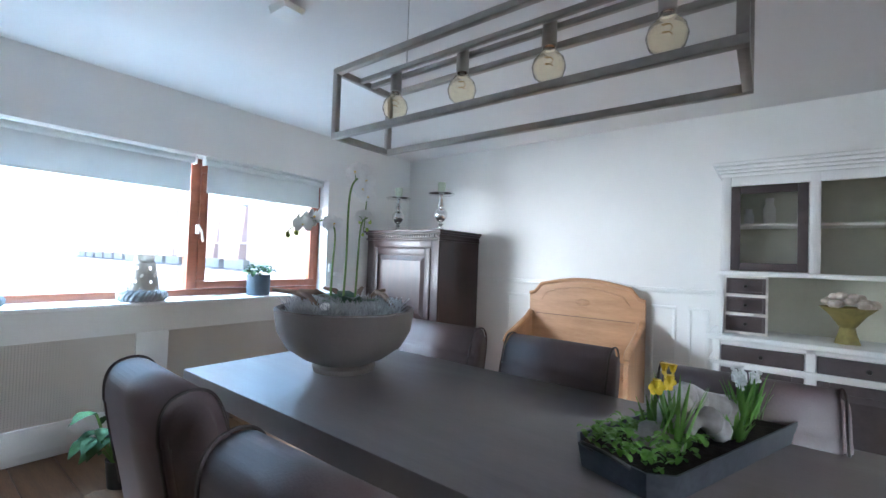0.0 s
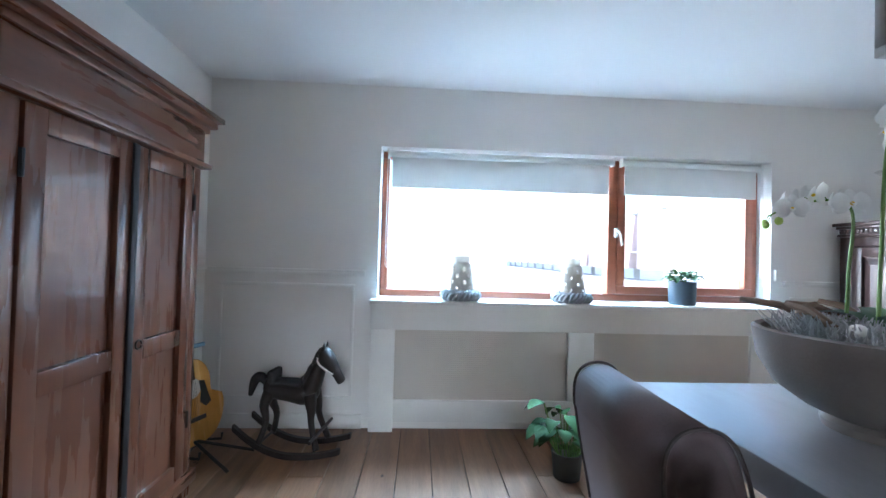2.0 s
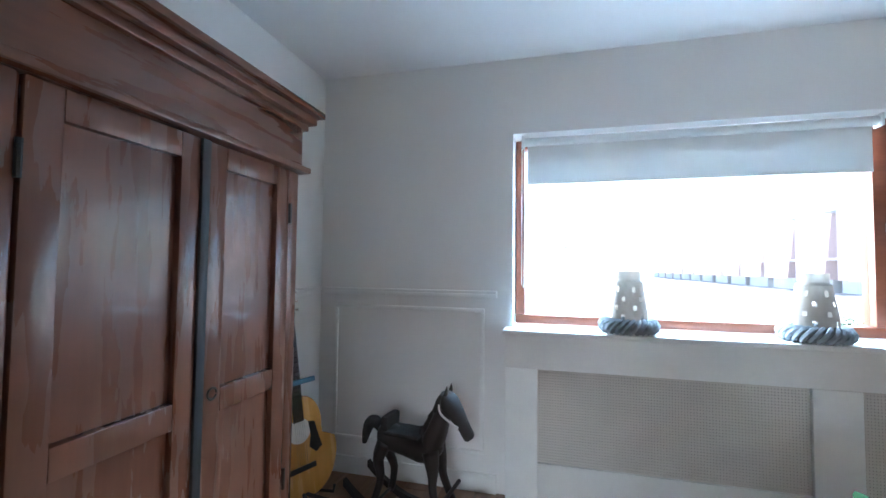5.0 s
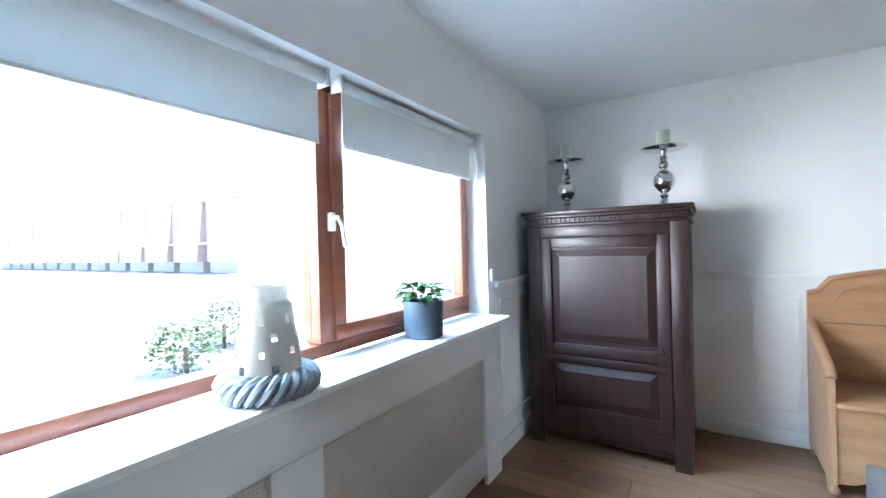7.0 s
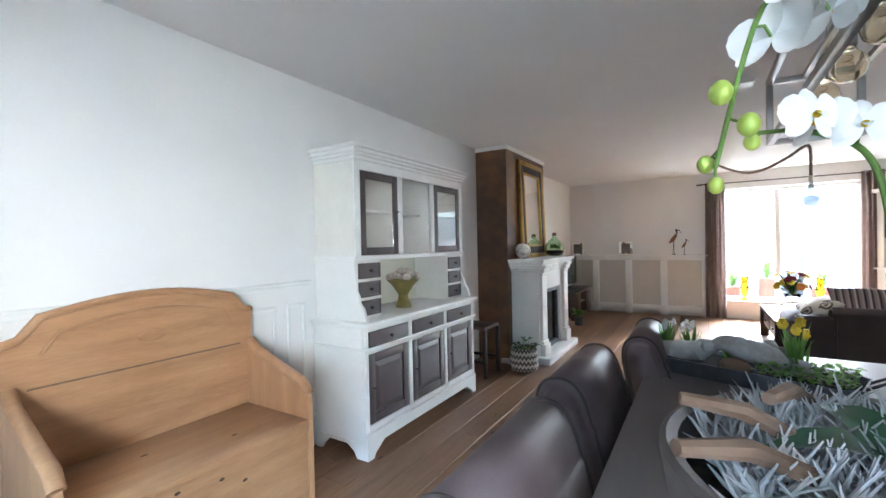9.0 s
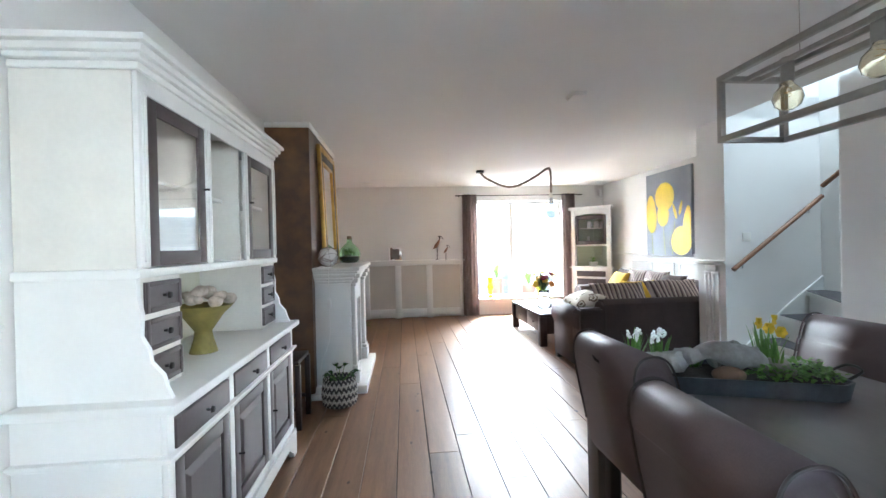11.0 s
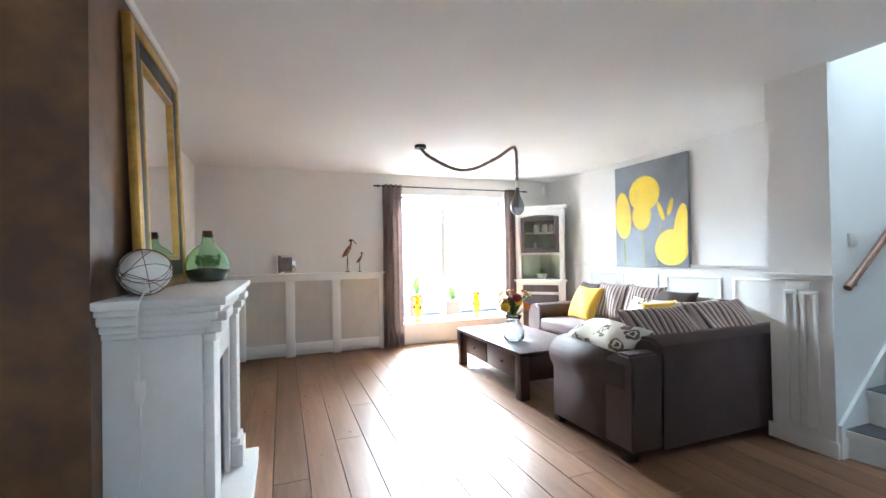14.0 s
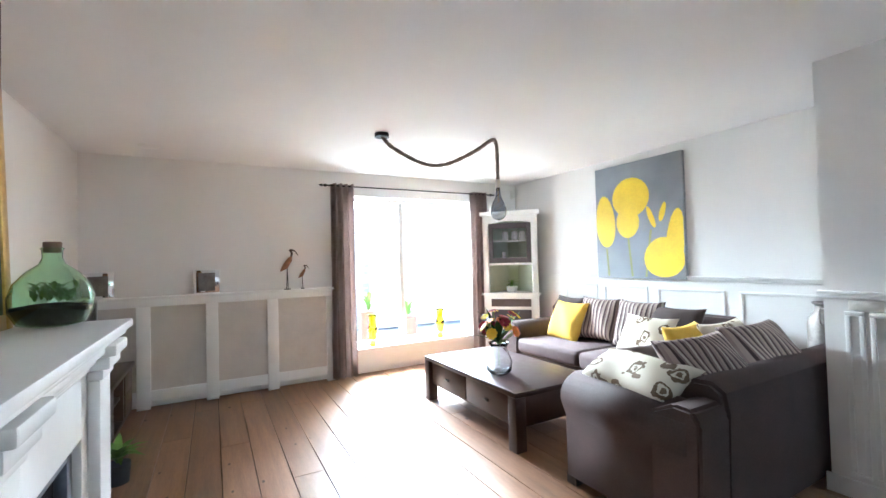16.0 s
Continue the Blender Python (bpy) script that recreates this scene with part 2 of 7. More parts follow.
M = dict(
    wall=mat("white_wall_paint", (0.80, 0.79, 0.765), 0.85, var=0.02, scale=2.0, bump=0.04, fine=120),
    ceil=mat("ceiling_paint", (0.80, 0.795, 0.785), 0.9, var=0.015, scale=2, bump=0.03, fine=90),
    trim=mat("white_satin_paint", (0.80, 0.80, 0.775), 0.35, var=0.03, scale=5, bump=0.02),
    cream=mat("ivory_paint", (0.78, 0.76, 0.70), 0.38, var=0.05, scale=7, bump=0.03),
    mauve=mat("greybrown_paint", (0.085, 0.068, 0.068), 0.4, var=0.12, scale=14, bump=0.05),
    plank=mat("oiled_floor_wood", (0.28, 0.155, 0.086), 0.40, c2=(0.15, 0.075, 0.039), scale=2.5, fine=22, stretch=(9, 0.7, 1), bump=0.06, rnd=0.16),
    knot=mat("dark_knot_wood", (0.07, 0.035, 0.02), 0.45, var=0.2, scale=60),
    sub=mat("dark_subfloor", (0.03, 0.018, 0.012), 0.8),
    redwood=mat("red_stained_frame", (0.29, 0.085, 0.04), 0.35, c2=(0.20, 0.055, 0.026), scale=4, stretch=(1, 1, 4), fine=30),
    ward=mat("wardrobe_wood", (0.165, 0.062, 0.032), 0.27, c2=(0.118, 0.043, 0.023), scale=2.6, fine=12, stretch=(7, 7, 0.8), bump=0.08, coat=0.25),
    ward_h=mat("wardrobe_wood_rails", (0.165, 0.062, 0.032), 0.27, c2=(0.118, 0.043, 0.023), scale=2.6, fine=12, stretch=(7, 0.8, 7), bump=0.08, coat=0.25),
    dark=mat("dark_oak", (0.036, 0.013, 0.010), 0.4, c2=(0.013, 0.0055, 0.005), scale=3.5, fine=30, stretch=(6, 6, 0.9), bump=0.08, coat=0.04),
    pine=mat("waxed_pine", (0.47, 0.27, 0.14), 0.4, c2=(0.33, 0.17, 0.08), scale=2.2, fine=18, stretch=(8, 1.0, 8), bump=0.06),
    pine_v=mat("waxed_pine_upright", (0.47, 0.27, 0.14), 0.4, c2=(0.33, 0.17, 0.08), scale=2.2, fine=18, stretch=(8, 8, 1.0), bump=0.06),
    chimney=mat("rust_brown_plaster", (0.28, 0.135, 0.045), 0.42, c2=(0.082, 0.046, 0.031), scale=1.3, fine=9, bump=0.1),
    leather=mat("brown_leather", (0.125, 0.088, 0.088), 0.5, var=0.16, scale=7, fine=220, bump=0.12),
    stitch=mat("dark_piping", (0.05, 0.036, 0.035), 0.6),
    table=mat("grey_brown_tabletop", (0.15, 0.128, 0.122), 0.32, var=0.12, scale=3, fine=25, stretch=(6, 0.8, 1), bump=0.02),
    bowl=mat("taupe_stoneware", (0.16, 0.135, 0.12), 0.6, var=0.1, scale=6, fine=140, bump=0.1),
    steel=mat("brushed_steel", (0.42, 0.40, 0.37), 0.34, 1.0, var=0.08, scale=20, stretch=(1, 1, 1)),
    chrome=mat("polished_silver", (0.75, 0.75, 0.74), 0.08, 1.0, var=0.02, bump=0),
    iron=mat("dark_metal", (0.05, 0.048, 0.046), 0.4, 0.8, var=0.1),
    zinc=mat("grey_zinc", (0.13, 0.14, 0.16), 0.42, 0.7, var=0.2, scale=12),
    milk=mat("aged_zinc", (0.28, 0.26, 0.24), 0.5, 0.8, c2=(0.12, 0.10, 0.085), scale=9),
    gold=mat("old_gold_leaf", (0.62, 0.40, 0.11), 0.32, 0.85, c2=(0.34, 0.2, 0.05), scale=14, bump=0.1),
    black=mat("black_lacquer", (0.012, 0.011, 0.011), 0.5, var=0.1),
    horse=mat("black_brown_wood", (0.022, 0.015, 0.013), 0.45, var=0.2, scale=12, bump=0.15),
    horsehair=mat("grey_wool", (0.045, 0.04, 0.038), 0.95, var=0.25, scale=30, bump=0.4, fine=200),
    white=mat("white_glaze", (0.80, 0.79, 0.76), 0.3, var=0.03),
    ceramic=mat("beige_ceramic", (0.40, 0.35, 0.30), 0.35, var=0.08, scale=9),
    wicker=mat("grey_rope", (0.26, 0.27, 0.285), 0.85, var=0.25, scale=30, fine=150, bump=0.4),
    pot=mat("slate_pot", (0.055, 0.075, 0.095), 0.55, var=0.12, scale=9),
    leaf=mat("green_leaf", (0.032, 0.075, 0.02), 0.8, c2=(0.022, 0.06, 0.015), scale=12, rnd=0.2, bump=0.02),
    leaf2=mat("fresh_green_leaf", (0.16, 0.32, 0.05), 0.5, c2=(0.08, 0.18, 0.03), scale=14),
    orchleaf=mat("orchid_leaf", (0.05, 0.14, 0.07), 0.35, c2=(0.028, 0.085, 0.04), scale=5),
    petal=mat("white_petal", (0.82, 0.82, 0.80), 0.55, var=0.03, scale=30),
    bud=mat("green_bud", (0.42, 0.55, 0.10), 0.5, var=0.1),
    stem=mat("green_stem", (0.14, 0.25, 0.05), 0.5, var=0.1),
    yellow=mat("yellow_petal", (0.78, 0.52, 0.02), 0.55, var=0.06),
    orange=mat("orange_petal", (0.75, 0.22, 0.02), 0.55, var=0.08),
    crimson=mat("crimson_petal", (0.28, 0.015, 0.03), 0.55, var=0.1),
    lichen=mat("grey_reindeer_moss", (0.46, 0.47, 0.48), 0.95, var=0.2, scale=20, bump=0.3),
    drift=mat("grey_driftwood", (0.42, 0.40, 0.38), 0.8, c2=(0.2, 0.18, 0.165), scale=9, fine=50, bump=0.5),
    twig=mat("brown_twig", (0.19, 0.12, 0.08), 0.8, var=0.2, scale=12),
    soil=mat("potting_soil", (0.022, 0.015, 0.011), 0.95, var=0.3, scale=30, bump=0.8),
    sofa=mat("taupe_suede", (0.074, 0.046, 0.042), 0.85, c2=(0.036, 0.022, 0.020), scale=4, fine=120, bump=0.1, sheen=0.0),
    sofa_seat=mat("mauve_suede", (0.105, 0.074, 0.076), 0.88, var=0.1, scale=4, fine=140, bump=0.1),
    mustard=mat("mustard_cotton", (0.62, 0.40, 0.045), 0.9, var=0.08, scale=6, fine=220, bump=0.15),
    brown_cloth=mat("brown_cloth", (0.055, 0.038, 0.034), 0.9, var=0.15, scale=8, fine=200, bump=0.15),
    taupe_cloth=mat("taupe_cloth", (0.17, 0.13, 0.115), 0.9, var=0.12, scale=8, fine=200, bump=0.15),
    stripe=banded("striped_cloth", [(0.34, 0.27, 0.23), (0.045, 0.03, 0.03), (0.2, 0.14, 0.125), (0.42, 0.36, 0.31), (0.075, 0.045, 0.045), (0.26, 0.2, 0.18)], 0.085),
    floral=blotched("floral_cloth", (0.60, 0.55, 0.45), (0.13, 0.09, 0.055), 8.5),
    curtain=mat("taupe_curtain", (0.330, 0.262, 0.240), 0.9, var=0.1, scale=10, fine=250, bump=0.12),
    blind=mat("blind_cloth", (0.76, 0.77, 0.75), 0.9, var=0.03, scale=10, fine=250, bump=0.06, trans=0.12),
    tread=mat("grey_stair_carpet", (0.085, 0.083, 0.085), 0.95, var=0.15, scale=20, fine=200, bump=0.3),
    rail=mat("oak_handrail", (0.27, 0.125, 0.062), 0.35, var=0.2, scale=4, stretch=(2, 8, 8)),
    glass=glassy("window_glass"),
    amber=glassy("amber_glass", (1.0, 0.95, 0.82)),
    clear=glassy("clear_glass", (0.95, 0.98, 1.0)),
    green_glass=glassy("green_glass", (0.72, 0.93, 0.72)),
    yellow_glass=glassy("yellow_glass", (0.80, 0.72, 0.06), 0.05),
    mirror=mat("mirror_silver", (0.9, 0.9, 0.9), 0.01, 1.0, var=0.0, bump=0),
    rope=mat("jute_rope", (0.30, 0.24, 0.19), 0.9, var=0.25, scale=40, fine=200, bump=0.5),
    basket=banded("chevron_basket", [(0.55, 0.5, 0.44), (0.06, 0.055, 0.055)], 0.062, 2, 0.9, 0.22),
    guitar=mat("spruce_top", (0.62, 0.33, 0.09), 0.25, c2=(0.5, 0.24, 0.06), scale=2, stretch=(1, 14, 1), coat=0.4, bump=0.01),
    blue=mat("blue_plastic", (0.10, 0.20, 0.30), 0.4),
    bark=mat("bark", (0.10, 0.065, 0.04), 0.9, var=0.3, scale=20, bump=0.6),
    terracotta=mat("red_pot", (0.34, 0.075, 0.05), 0.6, var=0.12, scale=9),
    canvas=mat("grey_painted_canvas", (0.34, 0.37, 0.40), 0.6, c2=(0.17, 0.19, 0.21), scale=1.6, fine=200, bump=0.05),
    tulip=mat("yellow_oil_paint", (0.82, 0.62, 0.015), 0.55, c2=(0.66, 0.45, 0.01), scale=3.5, fine=60),
    stalk=mat("olive_oil_paint", (0.33, 0.34, 0.14), 0.6, var=0.1),
    tvblack=mat("screen_black", (0.01, 0.01, 0.012), 0.12, var=0.0, bump=0),
    tvwood=mat("brown_cabinet_wood", (0.085, 0.05, 0.035), 0.4, var=0.2, scale=4, stretch=(6, 1, 6)),
    pave=mat("grey_paving", (0.46, 0.45, 0.43), 0.85, var=0.12, scale=2, fine=18, bump=0.2),
    # Asphalt with its grey raised well past its own tone to read as sunlit.
    asphalt=mat("lightened_asphalt", (0.34, 0.335, 0.33), 0.9, var=0.15, scale=8, fine=120, bump=0.2),
    brick=mat("pale_brick", (0.60, 0.46, 0.42), 0.85, var=0.12, scale=8, fine=60, bump=0.2),
    stucco=mat("white_cladding", (0.80, 0.80, 0.79), 0.7, var=0.05, scale=3),
    slate=mat("blue_grey_boards", (0.46, 0.49, 0.52), 0.7, var=0.2, scale=3, stretch=(0.6, 4, 9), bump=0.2),
    hedge=mat("hedge_green", (0.06, 0.11, 0.03), 0.8, var=0.3, scale=14, bump=0.5),
    cane=mat("beige_grille_paint", (0.66, 0.62, 0.56), 0.6, var=0.06, scale=6),
    # Shade behind the grille holes, put in as a brown-grey colour.
    grille_shade=mat("grille_shade_tone", (0.36, 0.32, 0.28), 0.9, var=0.1, scale=5),
    smoke=glassy("smoked_glass", (0.62, 0.66, 0.72)),
    curd=mat("shelf_back_paint", (0.66, 0.66, 0.55), 0.5, var=0.04),
    sage=mat("sage_paint", (0.44, 0.49, 0.37), 0.5, var=0.05),
    kraft=mat("green_paper", (0.24, 0.20, 0.055), 0.7, var=0.2, scale=14, bump=0.3),
    blossom=mat("dried_blossom", (0.58, 0.50, 0.42), 0.9, var=0.2, scale=40, bump=0.3),
)


M["leaf"].node_tree.nodes["Principled BSDF"].inputs["Specular IOR Level"].default_value = 0.2
_ramp = next(n for n in M["chimney"].node_tree.nodes if n.type == "VALTORGB").color_ramp
_ramp.elements[0].position, _ramp.elements[1].position = 0.42, 0.74


# ---- mesh helpers ----
def box(bm, a, b, bev=0.0, seg=2):
    a, b = Vector(a), Vector(b)
    r = bmesh.ops.create_cube(bm, size=1.0, matrix=Matrix.Translation((a + b) / 2) @ Matrix.Diagonal((*(abs(v) for v in (b - a)), 1)))
    if bev:
        es = list({e for v in r["verts"] for e in v.link_edges})
        bmesh.ops.bevel(bm, geom=es, offset=bev, segments=seg, affect="EDGES", profile=0.5)
    return bm


def tube(bm, pts, r, n=8, caps=True):
    """A round bar along points; r is one radius or one a point."""
    pts = [Vector(p) for p in pts]
    rs = r if isinstance(r, (list, tuple)) else [r] * len(pts)
    rings = []
    up = None
    for i, p in enumerate(pts):
        d = (pts[min(i + 1, len(pts) - 1)] - pts[max(i - 1, 0)]).normalized()
        if up is None:
            up = d.orthogonal().normalized()
        up = (up - d * up.dot(d)).normalized()
        s = d.cross(up)
        rings.append([bm.verts.new(p + rs[i] * (math.cos(2 * math.pi * k / n) * up + math.sin(2 * math.pi * k / n) * s)) for k in range(n)])
    for a, b in zip(rings, rings[1:]):
        for k in range(n):
            bm.faces.new((a[k], a[(k + 1) % n], b[(k + 1) % n], b[k]))
    if caps:
        bm.faces.new(rings[0][::-1])
        bm.faces.new(rings[-1])
    return bm


def lathe(bm, prof, at=(0, 0, 0), n=28, caps=True):
    """Turns (radius, height) pairs about the vertical."""
    x, y, z = at
    rings = [[bm.verts.new((x + r * math.cos(2 * math.pi * k / n), y + r * math.sin(2 * math.pi * k / n), z + h)) for k in range(n)] for r, h in prof]
    for a, b in zip(rings, rings[1:]):
        for k in range(n):
            bm.faces.new((a[k], a[(k + 1) % n], b[(k + 1) % n], b[k]))
    if caps:
        bm.faces.new(rings[0][::-1])
        bm.faces.new(rings[-1])
    return bm


def prism(bm, outline, axis, lo, hi):
    """An outline (two coordinates, in x y z order without the axis) pushed along the axis from lo to hi."""
    def put(p, v):
        q = list(p)
        q.insert(axis, v)
        return bm.verts.new(q)
    a, b = [put(p, lo) for p in outline], [put(p, hi) for p in outline]
    k = len(a)
    bm.faces.new(a)
    bm.faces.new(b[::-1])
    for i in range(k):
        bm.faces.new((a[i], b[i], b[(i + 1) % k], a[(i + 1) % k]))
    bmesh.ops.recalc_face_normals(bm, faces=bm.faces)
    return bm


def ball(bm, at, r, s=(1, 1, 1), u=14, v=10):
    bmesh.ops.create_uvsphere(bm, u_segments=u, v_segments=v, radius=r, matrix=Matrix.Translation(at) @ Matrix.Diagonal((*s, 1)))
    return bm


def blade(bm, p, q, w, bend=0.0, droop=0.0):
    """A leaf from p to q, widest in its middle, with a little thickness of curl."""
    p, q = Vector(p), Vector(q)
    d = q - p
    s = d.cross(Vector((0, 0, 1)))
    s = (s if s.length > 1e-5 else Vector((1, 0, 0))).normalized()
    u = s.cross(d).normalized()
    rows = []
    for i, f in enumerate((0, 0.25, 0.5, 0.75, 1)):
        c = p + d * f + u * bend * math.sin(math.pi * f) - Vector((0, 0, droop * f * f))
        ww = w * (0.35, 0.85, 1, 0.7, 0.06)[i] / 2
        rows.append([bm.verts.new(c - s * ww + u * ww * 0.3), bm.verts.new(c), bm.verts.new(c + s * ww + u * ww * 0.3)])
    for a, b in zip(rows, rows[1:]):
        bm.faces.new((a[0], a[1], b[1], b[0]))
        bm.faces.new((a[1], a[2], b[2], b[1]))
    return bm


def bloom(bm, at, r, way, petals=5, wide=0.9):
    """Petals round a centre that faces along way."""
    at, w = Vector(at), Vector(way).normalized()
    a = w.orthogonal().normalized()
    b = w.cross(a)
    for i in range(petals):
        t = 2 * math.pi * i / petals + 0.3
        o = a * math.cos(t) + b * math.sin(t)
        s = w.cross(o)
        pts = []
        for f, g, h in ((0.04, 0.08, 0), (0.25, wide * 0.3, 0.06), (0.5, wide * 0.47, 0.1), (0.75, wide * 0.5, 0.07), (0.92, wide * 0.36, 0.0), (1.0, 0.12, -0.06)):
            pts.append((at + o * r * f - s * r * g + w * r * h, at + o * r * f + w * r * (h - 0.08), at + o * r * f + s * r * g + w * r * h))
        vs = [[bm.verts.new(q) for q in row] for row in pts]
        for c, d in zip(vs, vs[1:]):
            bm.faces.new((c[0], c[1], d[1], d[0]))
            bm.faces.new((c[1], c[2], d[2], d[1]))
    return bm


def pillow_bm(w, h, t, n=14):
    bm = bmesh.new()
    grid = {}
    for side in (1, -1):
        for i in range(n + 1):
            for j in range(n + 1):
                u, v = 2 * i / n - 1, 2 * j / n - 1
                edge = abs(u) == 1 or abs(v) == 1
                if side == -1 and edge:
                    grid[side, i, j] = grid[1, i, j]
                    continue
                k = (max(0, 1 - u ** 4) * max(0, 1 - v ** 4)) ** 0.55
                pin = 1 - 0.09 * (1 - abs(u) ** 2) * abs(v) ** 3
                pin2 = 1 - 0.09 * (1 - abs(v) ** 2) * abs(u) ** 3
                wob = 0.012 * math.sin(5 * u + 3 * v) * k
                grid[side, i, j] = bm.verts.new((u * w / 2 * pin2, v * h / 2 * pin, side * t / 2 * k + wob))
    for side in (1, -1):
        for i in range(n):
            for j in range(n):
                f = [grid[side, i, j], grid[side, i + 1, j], grid[side, i + 1, j + 1], grid[side, i, j + 1]]
                bm.faces.new(f if side == 1 else f[::-1])
    return bm


def make(name, bm, m, smooth=None):
    me = bpy.data.meshes.new(name)
    for f in bm.faces:
        f.smooth = smooth is not False
    bm.to_mesh(me)
    bm.free()
    if smooth is None:
        me.set_sharp_from_angle(angle=radians(38))
    me.materials.append(M[m])
    return new(name, me)


def part(name, bm, m, parent, label="", smooth=None):
    o = make(name, bm, m, smooth)
    o.parent = parent
    return tagged(o, label)


def thing(name, at, label, category, group="", kind=""):
    o = new(name)
    o.matrix_basis = at if isinstance(at, Matrix) else pose(*at)
    o.empty_display_size = 0.1
    return tagged(o, label, category, group, kind)


def solid(name, bm, m, label, category, at=(0, 0, 0), group="", kind="", smooth=None):
    o = make(name, bm, m, smooth)
    o.matrix_basis = at if isinstance(at, Matrix) else pose(*at)
    return tagged(o, label, category, group, kind)


def shell(prof, t=0.0025):
    """An outline of (radius, height) pairs, bottom first, turned back inside itself as a thin glass wall."""
    return prof + [(max(0.001, r - t), h + (t if i == 0 else 0)) for i, (r, h) in enumerate(prof)][::-1]


def nb():
    return bmesh.new()


# ---- the house: walls, floor, ceiling ----
XE, XW, YN, YS, ZC = 3.99, -1.225, 3.60, -5.97, 2.405
XL, XS = -1.03, -1.05


def wall(name, boxes, m="wall", label="plain white painted plaster wall"):
    bm = nb()
    for a, b in boxes:
        box(bm, a, b)
    return solid(name, bm, m, label, "wall", kind="structure")


wall("wall_east", [((XE, YS - 0.3, 0), (XE + 0.25, YN + 0.3, ZC + 0.2))])
WX0, WX1, WZ0, WZ1 = -0.045, 2.84, 0.88, 1.978
wall("wall_north", [((XW - 0.25, YN, 0), (WX0, YN + 0.3, ZC + 0.2)), ((WX1, YN, 0), (XE, YN + 0.3, ZC + 0.2)),
                    ((WX0, YN, 0), (WX1, YN + 0.3, WZ0)), ((WX0, YN, WZ1), (WX1, YN + 0.3, ZC + 0.2))])
SX0, SX1, SZ0, SZ1 = -0.22, 1.50, 0.27, 2.13
wall("wall_south", [((XL - 0.2, YS - 0.3, 0), (SX0, YS, ZC + 0.2)), ((SX1, YS - 0.3, 0), (XE, YS, ZC + 0.2)),
                    ((SX0, YS - 0.3, 0), (SX1, YS, SZ0)), ((SX0, YS - 0.3, SZ1), (SX1, YS, ZC + 0.2))])
wall("wall_west_dining", [((XW - 0.25, 0.15, 0), (XW, YN, ZC + 0.2))])
wall("wall_west_living", [((XL - 0.25, YS, 0), (XL, -2.09, ZC + 0.2))])
wall("wall_stair_pier", [((XL - 0.25, -2.09, 0), (-0.095, -1.735, ZC + 0.2))])
wall("wall_stair_west", [((XS - 0.25, -1.735, 0), (XS, 0.15, 4.9))])
wall("wall_stair_south_upper", [((XS - 0.25, -1.935, ZC + 0.2), (0.1, -1.735, 4.9))])
wall("wall_stair_side", [((-0.3, -0.80, 0), (-0.2, 0.15, ZC))])
wall("wall_stair_north", [((XW, 0.15, 0), (-0.2, 0.25, ZC))])
wall("wall_stair_east_upper", [((-0.13, -1.735, ZC + 0.2), (0.1, 0.15, 4.9))])
wall("wall_stair_north_upper", [((XS - 0.25, 0.15, ZC + 0.2), (0.1, 0.35, 4.9))])
bm = nb()
box(bm, (-0.13, YS - 0.3, ZC), (XE + 0.25, YN + 0.3, ZC + 0.2))
box(bm, (XW - 0.25, 0.15, ZC), (-0.13, YN + 0.3, ZC + 0.2))
box(bm, (XL - 0.25, YS - 0.3, ZC), (-0.13, -1.735, ZC + 0.2))
solid("ceiling", bm, "ceil", "flat white painted ceiling", "ceiling", kind="structure")
solid("ceiling_stairwell", box(nb(), (XS - 0.25, -1.935, 4.9), (0.1, 0.35, 5.0)), "ceil", "white ceiling over the stairwell", "ceiling", kind="structure")
solid("floor", box(nb(), (XW - 0.25, YS - 0.3, -0.2), (XE + 0.25, YN + 0.3, -0.018)), "sub", "dark subfloor under wide wooden planks", "floor", kind="structure")
FLOOR = bpy.data.objects["floor"]


def panels(name, axis, face, sign, a, b, zs, xs, rail_z=1.10, base=True):
    """Painted panelling on a wall: dado rail, base board and raised frames between the stops xs."""
    t = thing(name, (0, 0, 0), "white painted wainscot panelling with a dado rail", "wainscot", kind="structure")

    def bx(bm, u0, u1, d, z0, z1, bev=0.003):
        lo, hi = sorted((face, face + sign * d))
        box(bm, (lo, u0, z0) if axis == 0 else (u0, lo, z0), (hi, u1, z1) if axis == 0 else (u1, hi, z1), bev)
    bm = nb()
    bx(bm, a, b, 0.034, rail_z - 0.016, rail_z)
    bx(bm, a, b, 0.022, rail_z - 0.04, rail_z - 0.0165)
    part("dado_rail", bm, "trim", t)
    if base:
        bm = nb()
        bx(bm, a, b, 0.016, 0, 0.1)
        part("baseboard", bm, "trim", t)
    for u0, u1 in xs:
        bm = nb()
        for z0, z1, v0, v1 in ((zs[0], zs[0] + 0.022, u0, u1), (zs[1] - 0.022, zs[1], u0, u1)):
            bx(bm, v0, v1, 0.014, z0, z1)
        for v in (u0, u1 - 0.022):
            bx(bm, v, v + 0.022, 0.012, zs[0] + 0.0225, zs[1] - 0.0225)
        part("panel_frame", bm, "trim", t)
    return t


panels("trim_east", 0, XE, -1, 0.52, 2.5, (0.2, 0.96), [(0.56, 0.70), (0.78, 0.96), (1.04, 1.28), (1.36, 1.6), (1.68, 1.92), (2.0, 2.24)])
panels("trim_north_west", 1, YN, -1, XW + 0.035, -0.13, (0.2, 1.0), [(-1.12, -0.2)])
panels("trim_north_east", 1, YN, -1, 2.93, XE - 0.04, (0.2, 0.98), [(2.99, 3.9)])
